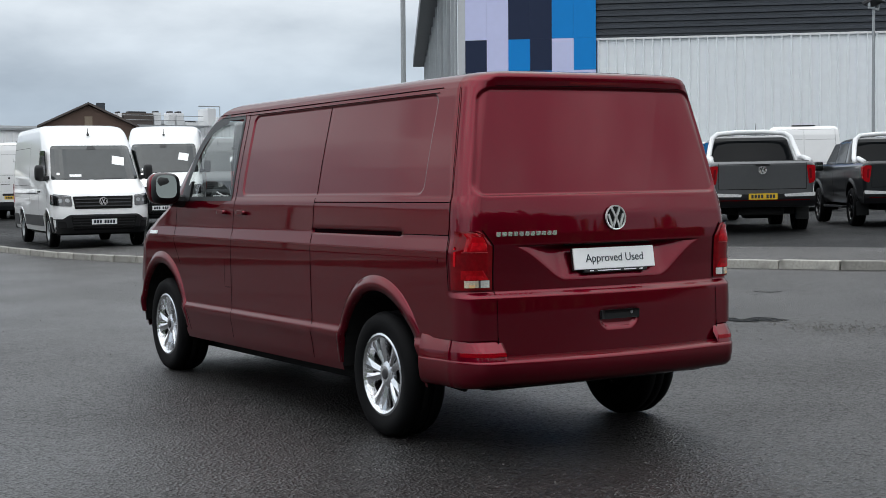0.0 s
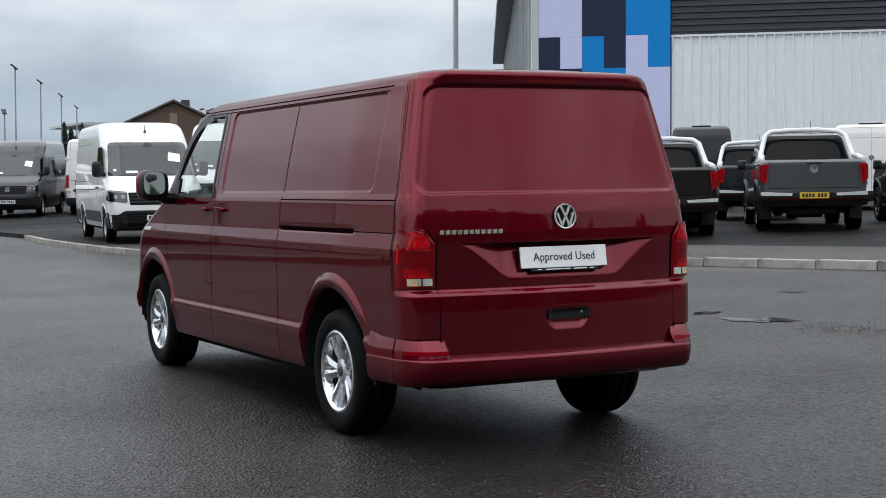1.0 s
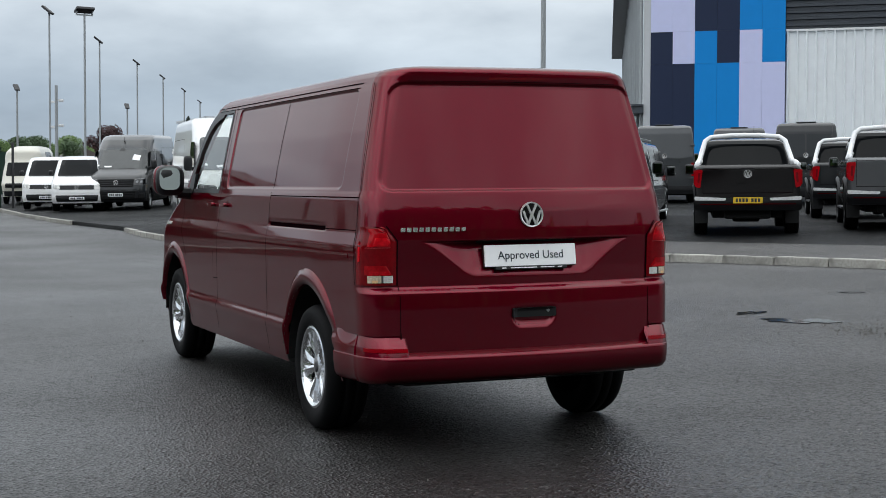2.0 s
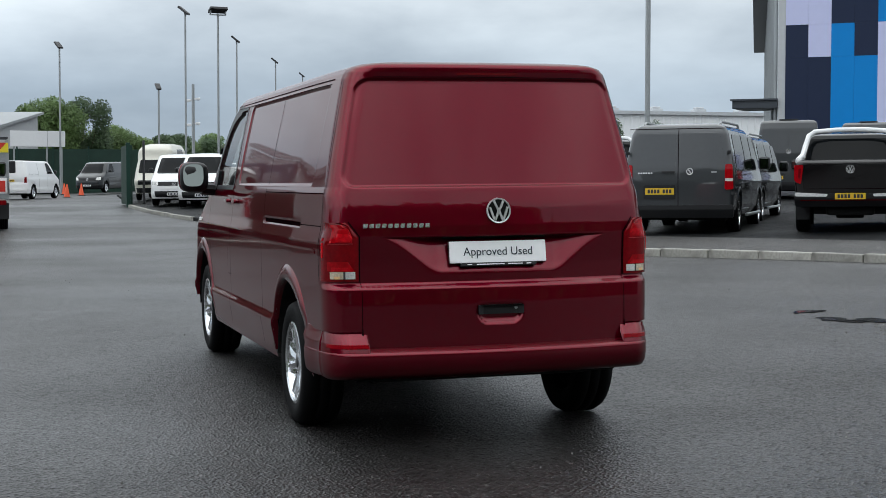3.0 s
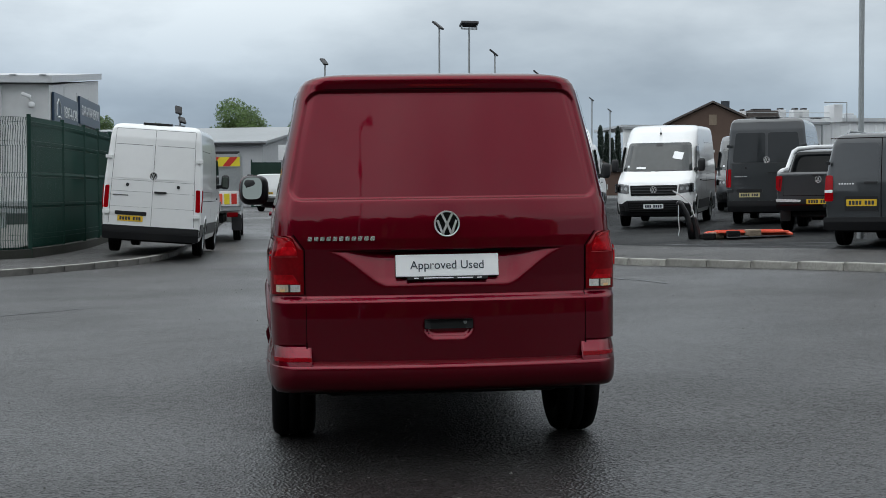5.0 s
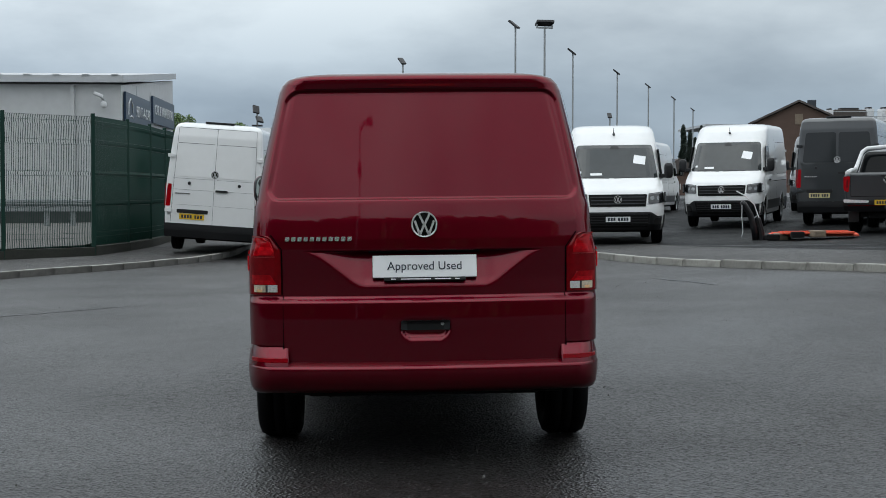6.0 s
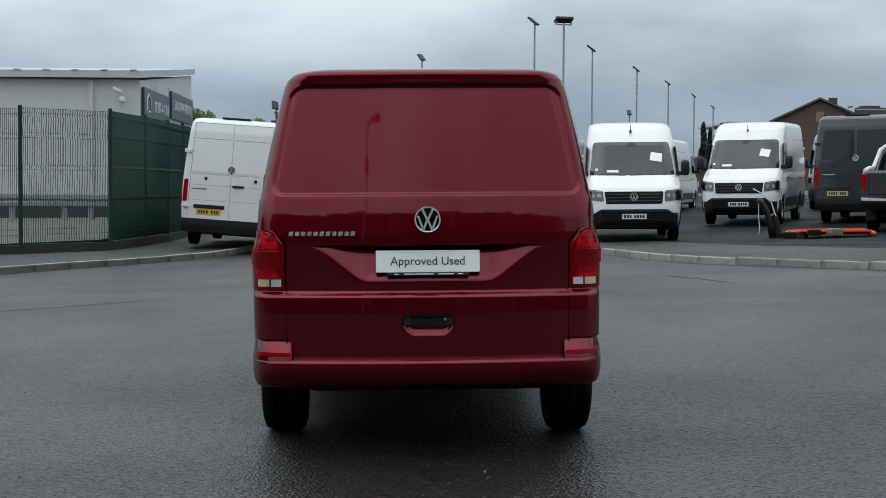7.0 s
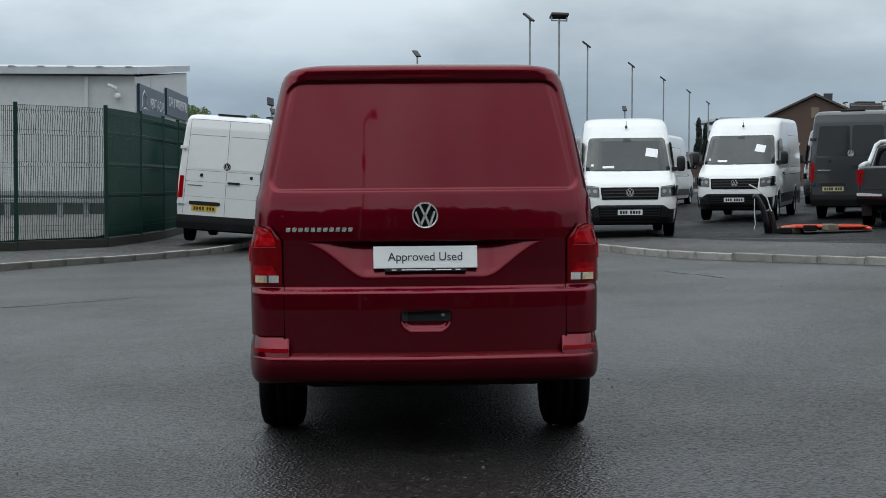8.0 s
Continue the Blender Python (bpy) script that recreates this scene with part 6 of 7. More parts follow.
def tipper():
    """A small works truck with a caged body, chevrons and an amber lamp, ahead of the white van."""
    t = thing("works_truck", on_yard(-3.02, 34.6, 0.0, 0.5) @ Matrix.Diagonal((1, 1, 1.05, 1)), "white caged works truck with yellow and red chevron tail boards", "truck")
    part("chassis", boxed(-0.5, 0.5, 0.2, 5.6, 0.5, 0.72, 0.02), M_UNDER, t)
    part("deck", boxed(-1.0, 1.0, 0.0, 3.6, 0.82, 0.95, 0.01), M_STEEL, t)
    part("tail_board", boxed(-1.0, 1.0, -0.03, 0.02, 0.95, 1.35, 0.01), M_WHITE, t)
    ch = part("chevron_board", boxed(-1.0, 1.0, -0.05, -0.02, 2.0, 2.25, 0.005), M_HIVIS, t, "yellow and red chevron board")
    for i in range(4):
        part("chevron_stripe", moved(prism([(-1.0 + i * 0.5 + 0.02, 2.002), (-0.78 + i * 0.5, 2.002), (-0.55 + i * 0.5 if i < 3 else 0.95, 2.248), (-0.77 + i * 0.5, 2.248)], -0.056, -0.05), Matrix()), M_REDMARK, ch)
    for i in range(3):
        part("lower_marking", boxed(0.35 + i * 0.2, 0.5 + i * 0.2, -0.045, -0.03, 1.0, 1.28), (M_ORANGE, M_HIVIS, M_REDMARK)[i], t)
    for x in (-0.98, 0.98):
        for y in (0.0, 0.9, 1.8, 2.7, 3.5):
            part("cage_post", boxed(x - 0.03, x + 0.03, y - 0.03, y + 0.03, 0.95, 2.35), M_STEEL, t)
        for z in (1.35, 1.6, 1.85, 2.1, 2.33):
            part("cage_rail", boxed(x - 0.012, x + 0.012, 0, 3.5, z - 0.02, z + 0.02), M_STEEL, t)
    part("mesh_sheet", boxed(-0.97, 0.97, 0.015, 0.025, 1.36, 1.98), M_STEEL, t, "pale grey mesh tail gate")
    part("top_bar", boxed(-1.0, 1.0, -0.03, 0.03, 2.33, 2.40), M_LAMP, t)
    part("head_board", boxed(-1.0, 1.0, 3.5, 3.56, 0.95, 2.35), M_STEEL, t)
    sh = Shell([(0.45, 0.92), (1.2, 0.98), (1.9, 0.9), (2.2, 0.8), (2.28, 0.5)], [(0.45, 3.65), (2.2, 3.7), (2.28, 3.9)], [(0.45, 5.9), (1.1, 5.9), (1.3, 5.5), (2.1, 4.9), (2.28, 4.5)], 0.02, (0.08, 0.1), (0.35, 0.35))
    sh.mesh("cab", levels_for(0.45, 2.28, 0.1), (6, 4, 14, 5), M_WHITE, t)
    for s in (-1, 1):
        for y in (1.3, 4.9):
            wheel(t, s * 0.86, y, 0.36, 0.22, 0.2, s, 5, "steel")
        lamp = part("tail_lamp", boxed(min(s * 0.62, s * 0.92), max(s * 0.62, s * 0.92), -0.04, 0.02, 0.66, 0.78, 0.01), M_RED_LENS, t)
        m2 = part("door_mirror", boxed(min(s * 1.1, s * 1.3), max(s * 1.1, s * 1.3), 5.0, 5.12, 1.5, 1.85, 0.04), M_BLACK, t)
        part("mirror_arm", boxed(min(s * 0.9, s * 1.12), max(s * 0.9, s * 1.12), 5.04, 5.08, 1.62, 1.66), M_BLACK, m2)
        part("mud_guard", boxed(min(s * 0.72, s * 1.0), max(s * 0.72, s * 1.0), 0.75, 0.78, 0.28, 0.7, 0.006), M_LAMP, t)
    return t


tipper()


# ---- buildings ----
def plumb(x, y, z=0.0, turn=0.0):
    """An upright pose at a height given square to the red van."""
    p = LEAN @ Vector((x, y, z))
    return pose(p.x, p.y, p.z, 0, 0, turn)


def corrugated(x0, x1, z0, z1, pitch, depth, upright_ribs=True, y=0.0):
    """A trapezoidal sheet facing -y."""
    bm = bmesh.new()
    a0, a1 = (x0, x1) if upright_ribs else (z0, z1)
    line, s = [], a0
    while s < a1 - 1e-6:
        for k, d in ((0.0, 0), (0.02, 0), (0.10, depth), (0.24, depth), (0.32, 0)) if upright_ribs else ((0.0, 0), (0.30, 0), (0.42, depth), (0.78, depth), (0.90, 0)):
            if s + k * pitch <= a1:
                line.append((s + k * pitch, d))
        s += pitch
    line.append((a1, 0))
    last = None
    for v, d in line:
        if upright_ribs:
            pair = (bm.verts.new((v, y - d, z0)), bm.verts.new((v, y - d, z1)))
        else:
            pair = (bm.verts.new((x1, y - d, v)), bm.verts.new((x0, y - d, v)))
        if last:
            bm.faces.new((last[0], pair[0], pair[1], last[1]))
        last = pair
    bmesh.ops.recalc_face_normals(bm, faces=bm.faces)
    return bm


def warehouse():
    hall = thing("warehouse", plumb(41.0, 69.0, -0.2, -40.8), "large warehouse with blue, navy and lavender panels and pale ribbed cladding", "building")
    part("wall_core", join(boxed(0, 78, 0.30, 0.6, 0, 19), boxed(77.4, 78, 0.6, 60, 0, 19)), M_LOUVRE, hall)
    col = 7.66 / 6
    zs = (0.0, 8.15, 10.0, 12.3, 19.0)
    grid = [
        [M_NAVY, M_NAVY, M_BLUE, M_BLUE, M_LAV, M_LAV],
        [M_NAVY, M_LAV, M_BLUE, M_NAVY, M_LAV, M_BLUE],
        [M_LAV, M_LAV, M_NAVY, M_NAVY, M_BLUE, M_BLUE],
        [M_LAV, M_LAV, M_NAVY, M_NAVY, M_BLUE, M_BLUE],
    ]
    for r in range(4):
        for c in range(6):
            part("facade_panel", boxed(c * col + 0.003, (c + 1) * col - 0.003, 0.0 + 0.004 * ((r + c) % 2), 0.29, zs[r] + 0.003, zs[r + 1] - 0.003), grid[r][c], hall)
    part("pale_cladding", corrugated(7.7, 77.4, 0.0, 9.85, 0.52, 0.14, True, 0.28), M_CLAD, hall, "pale grey ribbed cladding")
    part("cladding_trim", boxed(7.68, 77.4, 0.14, 0.29, 9.85, 9.97), M_WHITE_DULL, hall)
    part("dark_cladding", corrugated(7.68, 77.4, 10.0, 19.0, 0.36, 0.10, False, 0.26), M_LOUVRE, hall, "charcoal horizontal cladding")
    part("corner_trim", boxed(-0.42, -0.01, 0.02, 0.3, 0, 19), M_TRIMGREY, hall)
    part("downpipe", tube([(-0.62, 0.3, 0.0), (-0.62, 0.3, 19)], 0.09, 8), M_STEEL, hall)
    # flank running away from the road
    side = radians(40.8)
    e = Matrix.Rotation(side, 3, "Z") @ Vector((90.2 - 41.0, 158.9 - 69.0, 0))
    length, ang = e.length, math.degrees(math.atan2(e.y, e.x))
    turn = pose(-0.42, 0.05, 0, 0, 0, ang)
    part("flank_wall", moved(join(boxed(0, length, -0.25, 0.0, 0, 17.3)), turn), M_CLAD, hall)
    for i in range(13):
        part("flank_post", moved(boxed(2 + i * 7.6, 2.5 + i * 7.6, 0.0, 0.35, 0, 17.0), turn), M_STEEL, hall)
    for i in range(6):
        part("flank_louvre", moved(boxed(5 + i * 15, 9.6 + i * 15, 0.0, 0.12, 6, 15.5), turn), M_WALLGREY, hall)
    part("eave", moved(boxed(-1.0, length, -0.4, 1.6, 17.2, 18.3), turn), M_LOUVRE, hall)
    part("canopy", join(boxed(-3.0, -0.4, -0.2, 3.0, 5.3, 5.75, 0.03), boxed(-3.1, -0.4, -0.3, 3.1, 5.75, 5.85)), M_LOUVRE, hall, "dark grey entrance canopy")
    return hall


warehouse()


def far_off(x, y, z):
    """The works stand about three hundred metres away, twice as large as they are drawn up here."""
    k = 1.953
    return plumb(-1.2 + (x + 1.2) * k, -7.4 + (y + 7.4) * k, 1.34 + (z - 1.34) * k) @ Matrix.Diagonal((k, k, k, 1))


def far_works():
    shed = thing("long_factory_shed", far_off(53, 152, -2.0), "long pale factory shed with roof vents", "building")
    part("wall", corrugated(0, 95, 0, 10.6, 1.0, 0.06, True), M_PALEWALL, shed)
    part("roof", boxed(-0.3, 95.3, -0.4, 40, 10.6, 11.0), M_TRIMGREY, shed)
    for i in range(16):
        part("roof_vent", join(boxed(2.2 + i * 5.6, 3.6 + i * 5.6, 0.6, 2.0, 11.0, 11.35, 0.05), boxed(2.4 + i * 5.6, 3.4 + i * 5.6, 0.8, 1.8, 11.35, 11.6, 0.1)), M_TRIMGREY, shed)
    brick = thing("brick_gable_building", far_off(39.6, 148, -2.0) @ pose(0, 0, 0, 0, 0, -15), "brown brick building with a low gabled roof", "building")
    bm = prism([(0, 0), (9.4, 0), (9.4, 10.2), (4.7, 12.35), (0, 10.2)], 0, 26)
    part("wall", bm, M_BRICK, brick)
    for s in (0, 1):
        q = bmesh.new()
        xa, za, xb, zb = (-0.5, 10.02, 4.7, 12.45) if s == 0 else (9.9, 10.02, 4.7, 12.45)
        vs = [q.verts.new(v) for v in ((xa, -0.4, za), (xb, -0.4, zb), (xb, 26.4, zb), (xa, 26.4, za), (xa, -0.4, za + 0.22), (xb, -0.4, zb + 0.22), (xb, 26.4, zb + 0.22), (xa, 26.4, za + 0.22))]
        for f in ((0, 1, 5, 4), (1, 2, 6, 5), (2, 3, 7, 6), (3, 0, 4, 7), (4, 5, 6, 7), (3, 2, 1, 0)):
            q.faces.new([vs[i] for i in f])
        bmesh.ops.recalc_face_normals(q, faces=q.faces)
        part("roof", q, M_ROOF, brick)
    part("gable_window", boxed(4.3, 5.1, -0.06, 0.02, 10.1, 11.2), M_WOODOLD, brick)
    part("chimney", boxed(5.6, 6.5, 2, 3.0, 11.8, 12.75), M_LOUVRE, brick)
    annex = thing("pale_works_annex", far_off(35.4, 151, -2.0), "low pale works building beside a brick gable", "building")
    part("wall", corrugated(0, 5.6, 0, 10.1, 0.9, 0.05, True), M_PALEWALL, annex)
    part("roof", boxed(-0.2, 5.8, -0.2, 14, 10.1, 10.35), M_TRIMGREY, annex)
    part("roof_edge", boxed(-0.2, 5.8, -0.25, -0.2, 9.85, 10.1), M_STEEL, annex)
    plant = thing("roof_cooling_plant", far_off(49.0, 149, 8.2), "row of pale cooling units on a rooftop platform", "machinery")
    part("platform", boxed(-0.5, 9.0, 0, 2.4, 0, 0.25), M_STEEL, plant)
    for x in range(0, 9, 2):
        part("platform_leg", boxed(x, x + 0.12, 0, 0.12, -7.5, 0.0), M_STEEL, plant)
    for x, w, h in ((-0.75, 0.45, 1.2), (-0.1, 3.3, 1.25), (3.35, 0.75, 1.35), (5.0, 0.72, 1.35), (5.95, 0.76, 1.35), (7.0, 1.5, 0.35)):
        unit = part("cooling_unit", boxed(x, x + w, 0.3, 1.9, 0.25, 0.25 + h, 0.04), M_ROOF if w > 3 else M_WHITE_DULL, plant)
        part("fan_cowl", boxed(x + w * 0.2, x + w * 0.8, 0.6, 1.6, 0.25 + h, 0.45 + h, 0.04), M_LAMP, unit)
    part("hand_rail", join(*[tube([(-0.4, 0.05, z), (8.9, 0.05, z)], 0.035, 6) for z in (0.75, 1.25)]), M_STEEL, plant)
    white = thing("white_plant_cabin", far_off(58.0, 148, 8.3), "white rooftop cabin with pipework", "machinery")
    part("cabin", boxed(0, 0.95, 0, 3, 0, 1.9, 0.04), M_WHITE_DULL, white)
    part("pipe", tube([(-1.2, -0.3, 2.1), (1.3, -0.3, 2.1), (1.3, -0.3, 0)], 0.06, 8), M_STEEL, white)


far_works()


def rental_office():
    b = thing("rental_office", plumb(-7.85, 38.7, 0.0), "single-storey grey office with navy signs and a sloping roof", "building")
    part("front_wall", boxed(-24, 0, 0, 0.3, 0, 4.75), M_OFFICE, b)
    q = bmesh.new()
    vs = [q.verts.new(v) for v in ((0, 0.3, 0), (0, 12.0, 0), (0, 12.0, 5.75), (0, 0.3, 4.75), (-0.3, 0.3, 0), (-0.3, 12.0, 0), (-0.3, 12.0, 5.75), (-0.3, 0.3, 4.75))]
    for f in ((0, 1, 2, 3), (7, 6, 5, 4), (0, 3, 7, 4), (1, 5, 6, 2), (3, 2, 6, 7), (0, 4, 5, 1)):
        q.faces.new([vs[i] for i in f])
    part("end_wall", q, M_OFFICE, b)
    part("back_wall", boxed(-24, -0.3, 11.7, 12.0, 0, 5.7), M_OFFICE, b)
    r = bmesh.new()
    vs = [r.verts.new(v) for v in ((-24.3, -0.3, 4.78), (0.12, -0.3, 4.78), (0.12, 12.1, 5.82), (-24.3, 12.1, 5.82), (-24.3, -0.3, 5.0), (0.12, -0.3, 5.0), (0.12, 12.1, 6.04), (-24.3, 12.1, 6.04))]
    for f in ((0, 1, 5, 4), (1, 2, 6, 5), (2, 3, 7, 6), (3, 0, 4, 7), (4, 5, 6, 7), (3, 2, 1, 0)):
        r.faces.new([vs[i] for i in f])
    bmesh.ops.recalc_face_normals(r, faces=r.faces)
    part("roof", r, M_TRIMGREY, b, "pale metal roof edge")
    for i in range(28):
        part("roof_cap", boxed(-24 + i * 0.88, -23.8 + i * 0.88, -0.33, 0.2, 5.0, 5.03), M_TRIMGREY, b)
    part("plinth", boxed(-24, 0.02, -0.03, 0.0, 0, 1.16), M_PLINTH, b, "dark damp plinth")
    part("downpipe", boxed(-1.52, -1.40, -0.12, 0.0, 0, 4.72, 0.02), M_OFFICE, b)
    part("cladding_joint", boxed(0.0, 0.012, 0.3, 12, 3.3, 3.33), M_TRIMGREY, b)
    for y in (3.0, 6.0, 9.0):
        part("cladding_joint", boxed(0.0, 0.012, y, y + 0.03, 0.3, 4.9), M_TRIMGREY, b)
    for (y0, y1, z0, z1), text, size in (((0.3, 5.6, 3.52, 4.55), "RENT-A-CAR", 0.50), ((6.1, 11.7, 3.86, 4.80), "CAR & VAN RENTAL", 0.50)):
        sign = part("wall_sign", boxed(0.02, 0.10, y0, y1, z0, z1, 0.01), M_SIGN, b, "navy sign with pale lettering")
        font = bpy.data.curves.new("lettering", "FONT")
        font.body, font.size, font.align_x, font.align_y, font.extrude = text, size, "CENTER", "CENTER", 0.004
        font.materials.append(M_WHITE_DULL)
        w = new("lettering", font)
        w.parent = sign
        mid = (y0 + y1) / 2 + (0.9 if text[0] == "R" else 0)
        w.matrix_local = pose(0.106, mid, (z0 + z1) / 2, 90, 0, 90) @ Matrix.Diagonal((1.05, 1, 1, 1))
        if text[0] == "R":
            part("sign_emblem", join(tube([(0.112, 0.7, 3.85), (0.112, 0.75, 4.2), (0.112, 1.1, 4.38), (0.112, 1.5, 4.2), (0.112, 1.6, 3.95)], 0.022, 6), tube([(0.112, 0.95, 3.8), (0.112, 1.3, 3.85), (0.112, 1.65, 3.8)], 0.022, 6)), M_WHITE_DULL, sign)
    part("security_camera", join(moved(boxed(-0.15, 0.15, -0.05, 0.05, -0.05, 0.05, 0.03), pose(-0.62, -0.40, 4.40, 0, 20, 25)), tube([(-0.55, 0.0, 4.3), (-0.55, -0.35, 4.32), (-0.58, -0.40, 4.38)], 0.025, 6), moved(blob(0.10, 0.10, 0.10, 0.9), pose(-0.50, -0.18, 4.12))), M_WHITE_DULL, b, "white security camera")


rental_office()


def grey_shed():
    s = thing("grey_shed", plumb(-2.35, 105, 0.2, -22), "grey metal shed with a pale sloping roof", "building")
    side = [(0, 0), (9, 0), (9, 6.35), (0, 4.95)]
    bm = moved(prism(side, 0, 18), Matrix(((0, 1, 0, -18), (1, 0, 0, 0), (0, 0, 1, 0), (0, 0, 0, 1))))
    bmesh.ops.recalc_face_normals(bm, faces=bm.faces)
    part("wall", bm, M_WALLGREY, s)
    bm = moved(prism([(-0.4, 4.92), (9.3, 6.42), (9.3, 6.62), (-0.4, 5.12)], 0, 18.8), Matrix(((0, 1, 0, -18.4), (1, 0, 0, 0), (0, 0, 1, 0), (0, 0, 0, 1))))
    bmesh.ops.recalc_face_normals(bm, faces=bm.faces)
    part("roof", bm, M_SHEDROOF, s, "grey ribbed metal roof")
    for k in range(22):
        part("roof_rib", moved(boxed(-0.03, 0.03, -0.4, 9.4, 0, 0.05), pose(-18.2 + k * 0.86, 0, 5.12, math.degrees(math.atan2(1.5, 9.7)))), M_SHEDROOF, s)
    part("gutter", boxed(-18.4, 0.4, -0.52, -0.40, 4.88, 5.02, 0.02), M_LAMP, s)
    part("door", boxed(-5.2, -2.4, -0.06, 0.02, 0, 3.6), M_TRIMGREY, s)
    low = thing("low_flat_roof_block", plumb(-16.0, 60, 0.2), "low dark flat-roofed block behind the fence", "building")
    part("wall", boxed(0, 9.5, 0, 8, 0, 3.6), M_WALLGREY, low)
    part("roof", boxed(-0.4, 9.9, -0.4, 8.4, 3.6, 4.1), M_LOUVRE, low)


grey_shed()


# ---- lamp posts ----
def lamp_post(x, y, top, style="flood", turn=0.0, r=0.075, label="tall galvanised lamp post with a dark floodlight head"):
    base = rise(x, y)
    post = thing("lamp_post", upright(x, y, 0, turn), label, "lamp post", "lamp posts round the yard")
    h = top - base
    part("pole", tube([(0, 0, 0), (0, 0, 1.2), (0, 0, 1.25), (0, 0, h)], r, 10, 0.72), M_STEEL, post)
    part("base_door", boxed(-0.05, 0.05, -r - 0.012, -r + 0.02, 0.5, 1.0), M_STEEL, post)
    if style == "wide":
        head = part("lamp_head", join(moved(boxed(-0.48, 0.48, -0.26, 0.26, -0.06, 0.08, 0.03), pose(0, 0, h + 0.18, -22))), M_LAMP, post, "wide dark floodlight head")
        part("bracket", join(boxed(-0.45, -0.38, -0.04, 0.04, h - 0.05, h + 0.2), boxed(0.38, 0.45, -0.04, 0.04, h - 0.05, h + 0.2), boxed(-0.45, 0.45, -0.04, 0.04, h - 0.1, h - 0.03)), M_STEEL, head)
    elif style == "pair":
        for k, (z, a) in enumerate(((h + 0.22, 62), (h - 0.35, 40))):
            part("lamp_head", moved(boxed(-0.20, 0.20, -0.25, 0.25, -0.06, 0.06, 0.03), pose(-0.08 + 0.2 * k, -0.1, z, a, 12, 20)), M_LAMP, post, "tilted dark floodlight")
        part("bracket", boxed(-0.3, 0.3, -0.05, 0.05, h - 0.75, h - 0.65), M_LAMP, post)
    elif style == "flood":
        part("lamp_head", join(moved(boxed(-0.20, 0.20, -0.42, 0.30, -0.05, 0.07, 0.03), pose(0.04, 0, h + 0.15, -38, 0, 60)), tube([(0, 0, h - 0.1), (0.02, 0, h + 0.12)], 0.05, 8)), M_LAMP, post)
    else:
        part("lamp_head", join(tube([(0, 0, h - 0.1), (0, -0.3, h + 0.05), (0, -0.6, h + 0.08)], 0.045, 8), boxed(-0.12, 0.12, -1.0, -0.55, h + 0.03, h + 0.12, 0.03)), M_LAMP, post)
    return post


lamp_post(9.07, 72.0, 10.1, "wide", 10)
lamp_post(8.1, 78.0, 10.7, "flood", 180)
lamp_post(14.0, 96.9, 10.9, "flood", 200)
lamp_post(21.0, 120.0, 11.3, "flood", 200, 0.085)
lamp_post(28.2, 143.9, 11.8, "flood", 200, 0.095)
lamp_post(36.5, 171.4, 12.2, "flood", 200, 0.11)
lamp_post(44.3, 196.5, 12.2, "flood", 200, 0.12)
lamp_post(2.15, 100.0, 10.6, "flood", 150, 0.09)
lamp_post(10.98, 22.2, 10.5, "flood", 0, 0.07)
lamp_post(38.7, 35.0, 7.9, "wide", 20)
lamp_post(10.0, 110.0, 8.4, "flood", 130, 0.10)
lamp_post(22.0, 130.0, 8.1, "flood", 120, 0.10)
lamp_post(-6.7, 79.0, 6.0, "pair", 10)
rear_post = lamp_post(-4.15, -20.0, 12.45, "street", 90, 0.07, label="lamp post standing across the road behind the van")
part("junction_box", boxed(-0.14, 0.14, -0.12, 0.12, 11.35, 11.6, 0.02), M_LAMP, rear_post)


def camera_mast():
    mast = thing("camera_mast", upright(9.42, 85, 0), "slim steel mast with white security cameras", "mast")
    part("pole", tube([(0, 0, 0), (0, 0, 6.6)], 0.11, 8, 0.8), M_STEEL, mast)
    for z, s in ((5.6, -1), (5.7, 1), (4.1, -1), (4.2, 1)):
        part("security_camera", join(boxed(min(s * 0.15, s * 0.42), max(s * 0.15, s * 0.42), -0.09, 0.09, z - 0.08, z + 0.08, 0.04), boxed(min(0, s * 0.2), max(0, s * 0.2), -0.04, 0.04, z - 0.04, z + 0.04)), M_WHITE_DULL, mast)


camera_mast()


# ---- green mesh fence ----
FENCE = [(-9.85, 21.9), (-7.62, 22.9), (-6.1, 24.4), (-5.78, 26.9), (-5.64, 29.4), (-5.62, 31.9), (-5.60, 34.4), (-5.58, 36.9), (-5.56, 39.4), (-5.54, 41.9), (-5.52, 44.4), (-5.50, 46.9)]
FH = 2.75


def mesh_panel(length, pitch=0.06):
    """A welded panel of upright wires and paired cross wires, with folded ribs."""
    bm = bmesh.new()
    fold = lambda z: 0.018 if min(abs(z - f) for f in (0.25, 0.9, 1.55, 2.2, 2.6)) < 0.05 else 0.0
    zs = [0.02, 0.20, 0.25, 0.30, 0.85, 0.90, 0.95, 1.50, 1.55, 1.60, 2.15, 2.20, 2.25, 2.55, 2.60, 2.65, FH]
    n = int(length / pitch)
    rnd = random.Random(n)
    for i in range(n + 1):
        x = i * length / n + rnd.uniform(-0.08, 0.08) * pitch
        last = None
        for z in zs:
            y = -fold(z)
            ring = [bm.verts.new((x + a, y + b, z)) for a, b in ((-0.006, 0), (0.004, -0.005), (0.004, 0.005))]
            if last:
                for k in range(3):
                    bm.faces.new((last[k], last[(k + 1) % 3], ring[(k + 1) % 3], ring[k]))
            last = ring
    for z in (0.02, 0.20, 0.30, 0.85, 0.95, 1.50, 1.60, 2.15, 2.25, 2.65, FH):
        y = -fold(z) - 0.006
        box(bm, 0, length, y - 0.003, y + 0.003, z - 0.003, z + 0.003)
    return bm


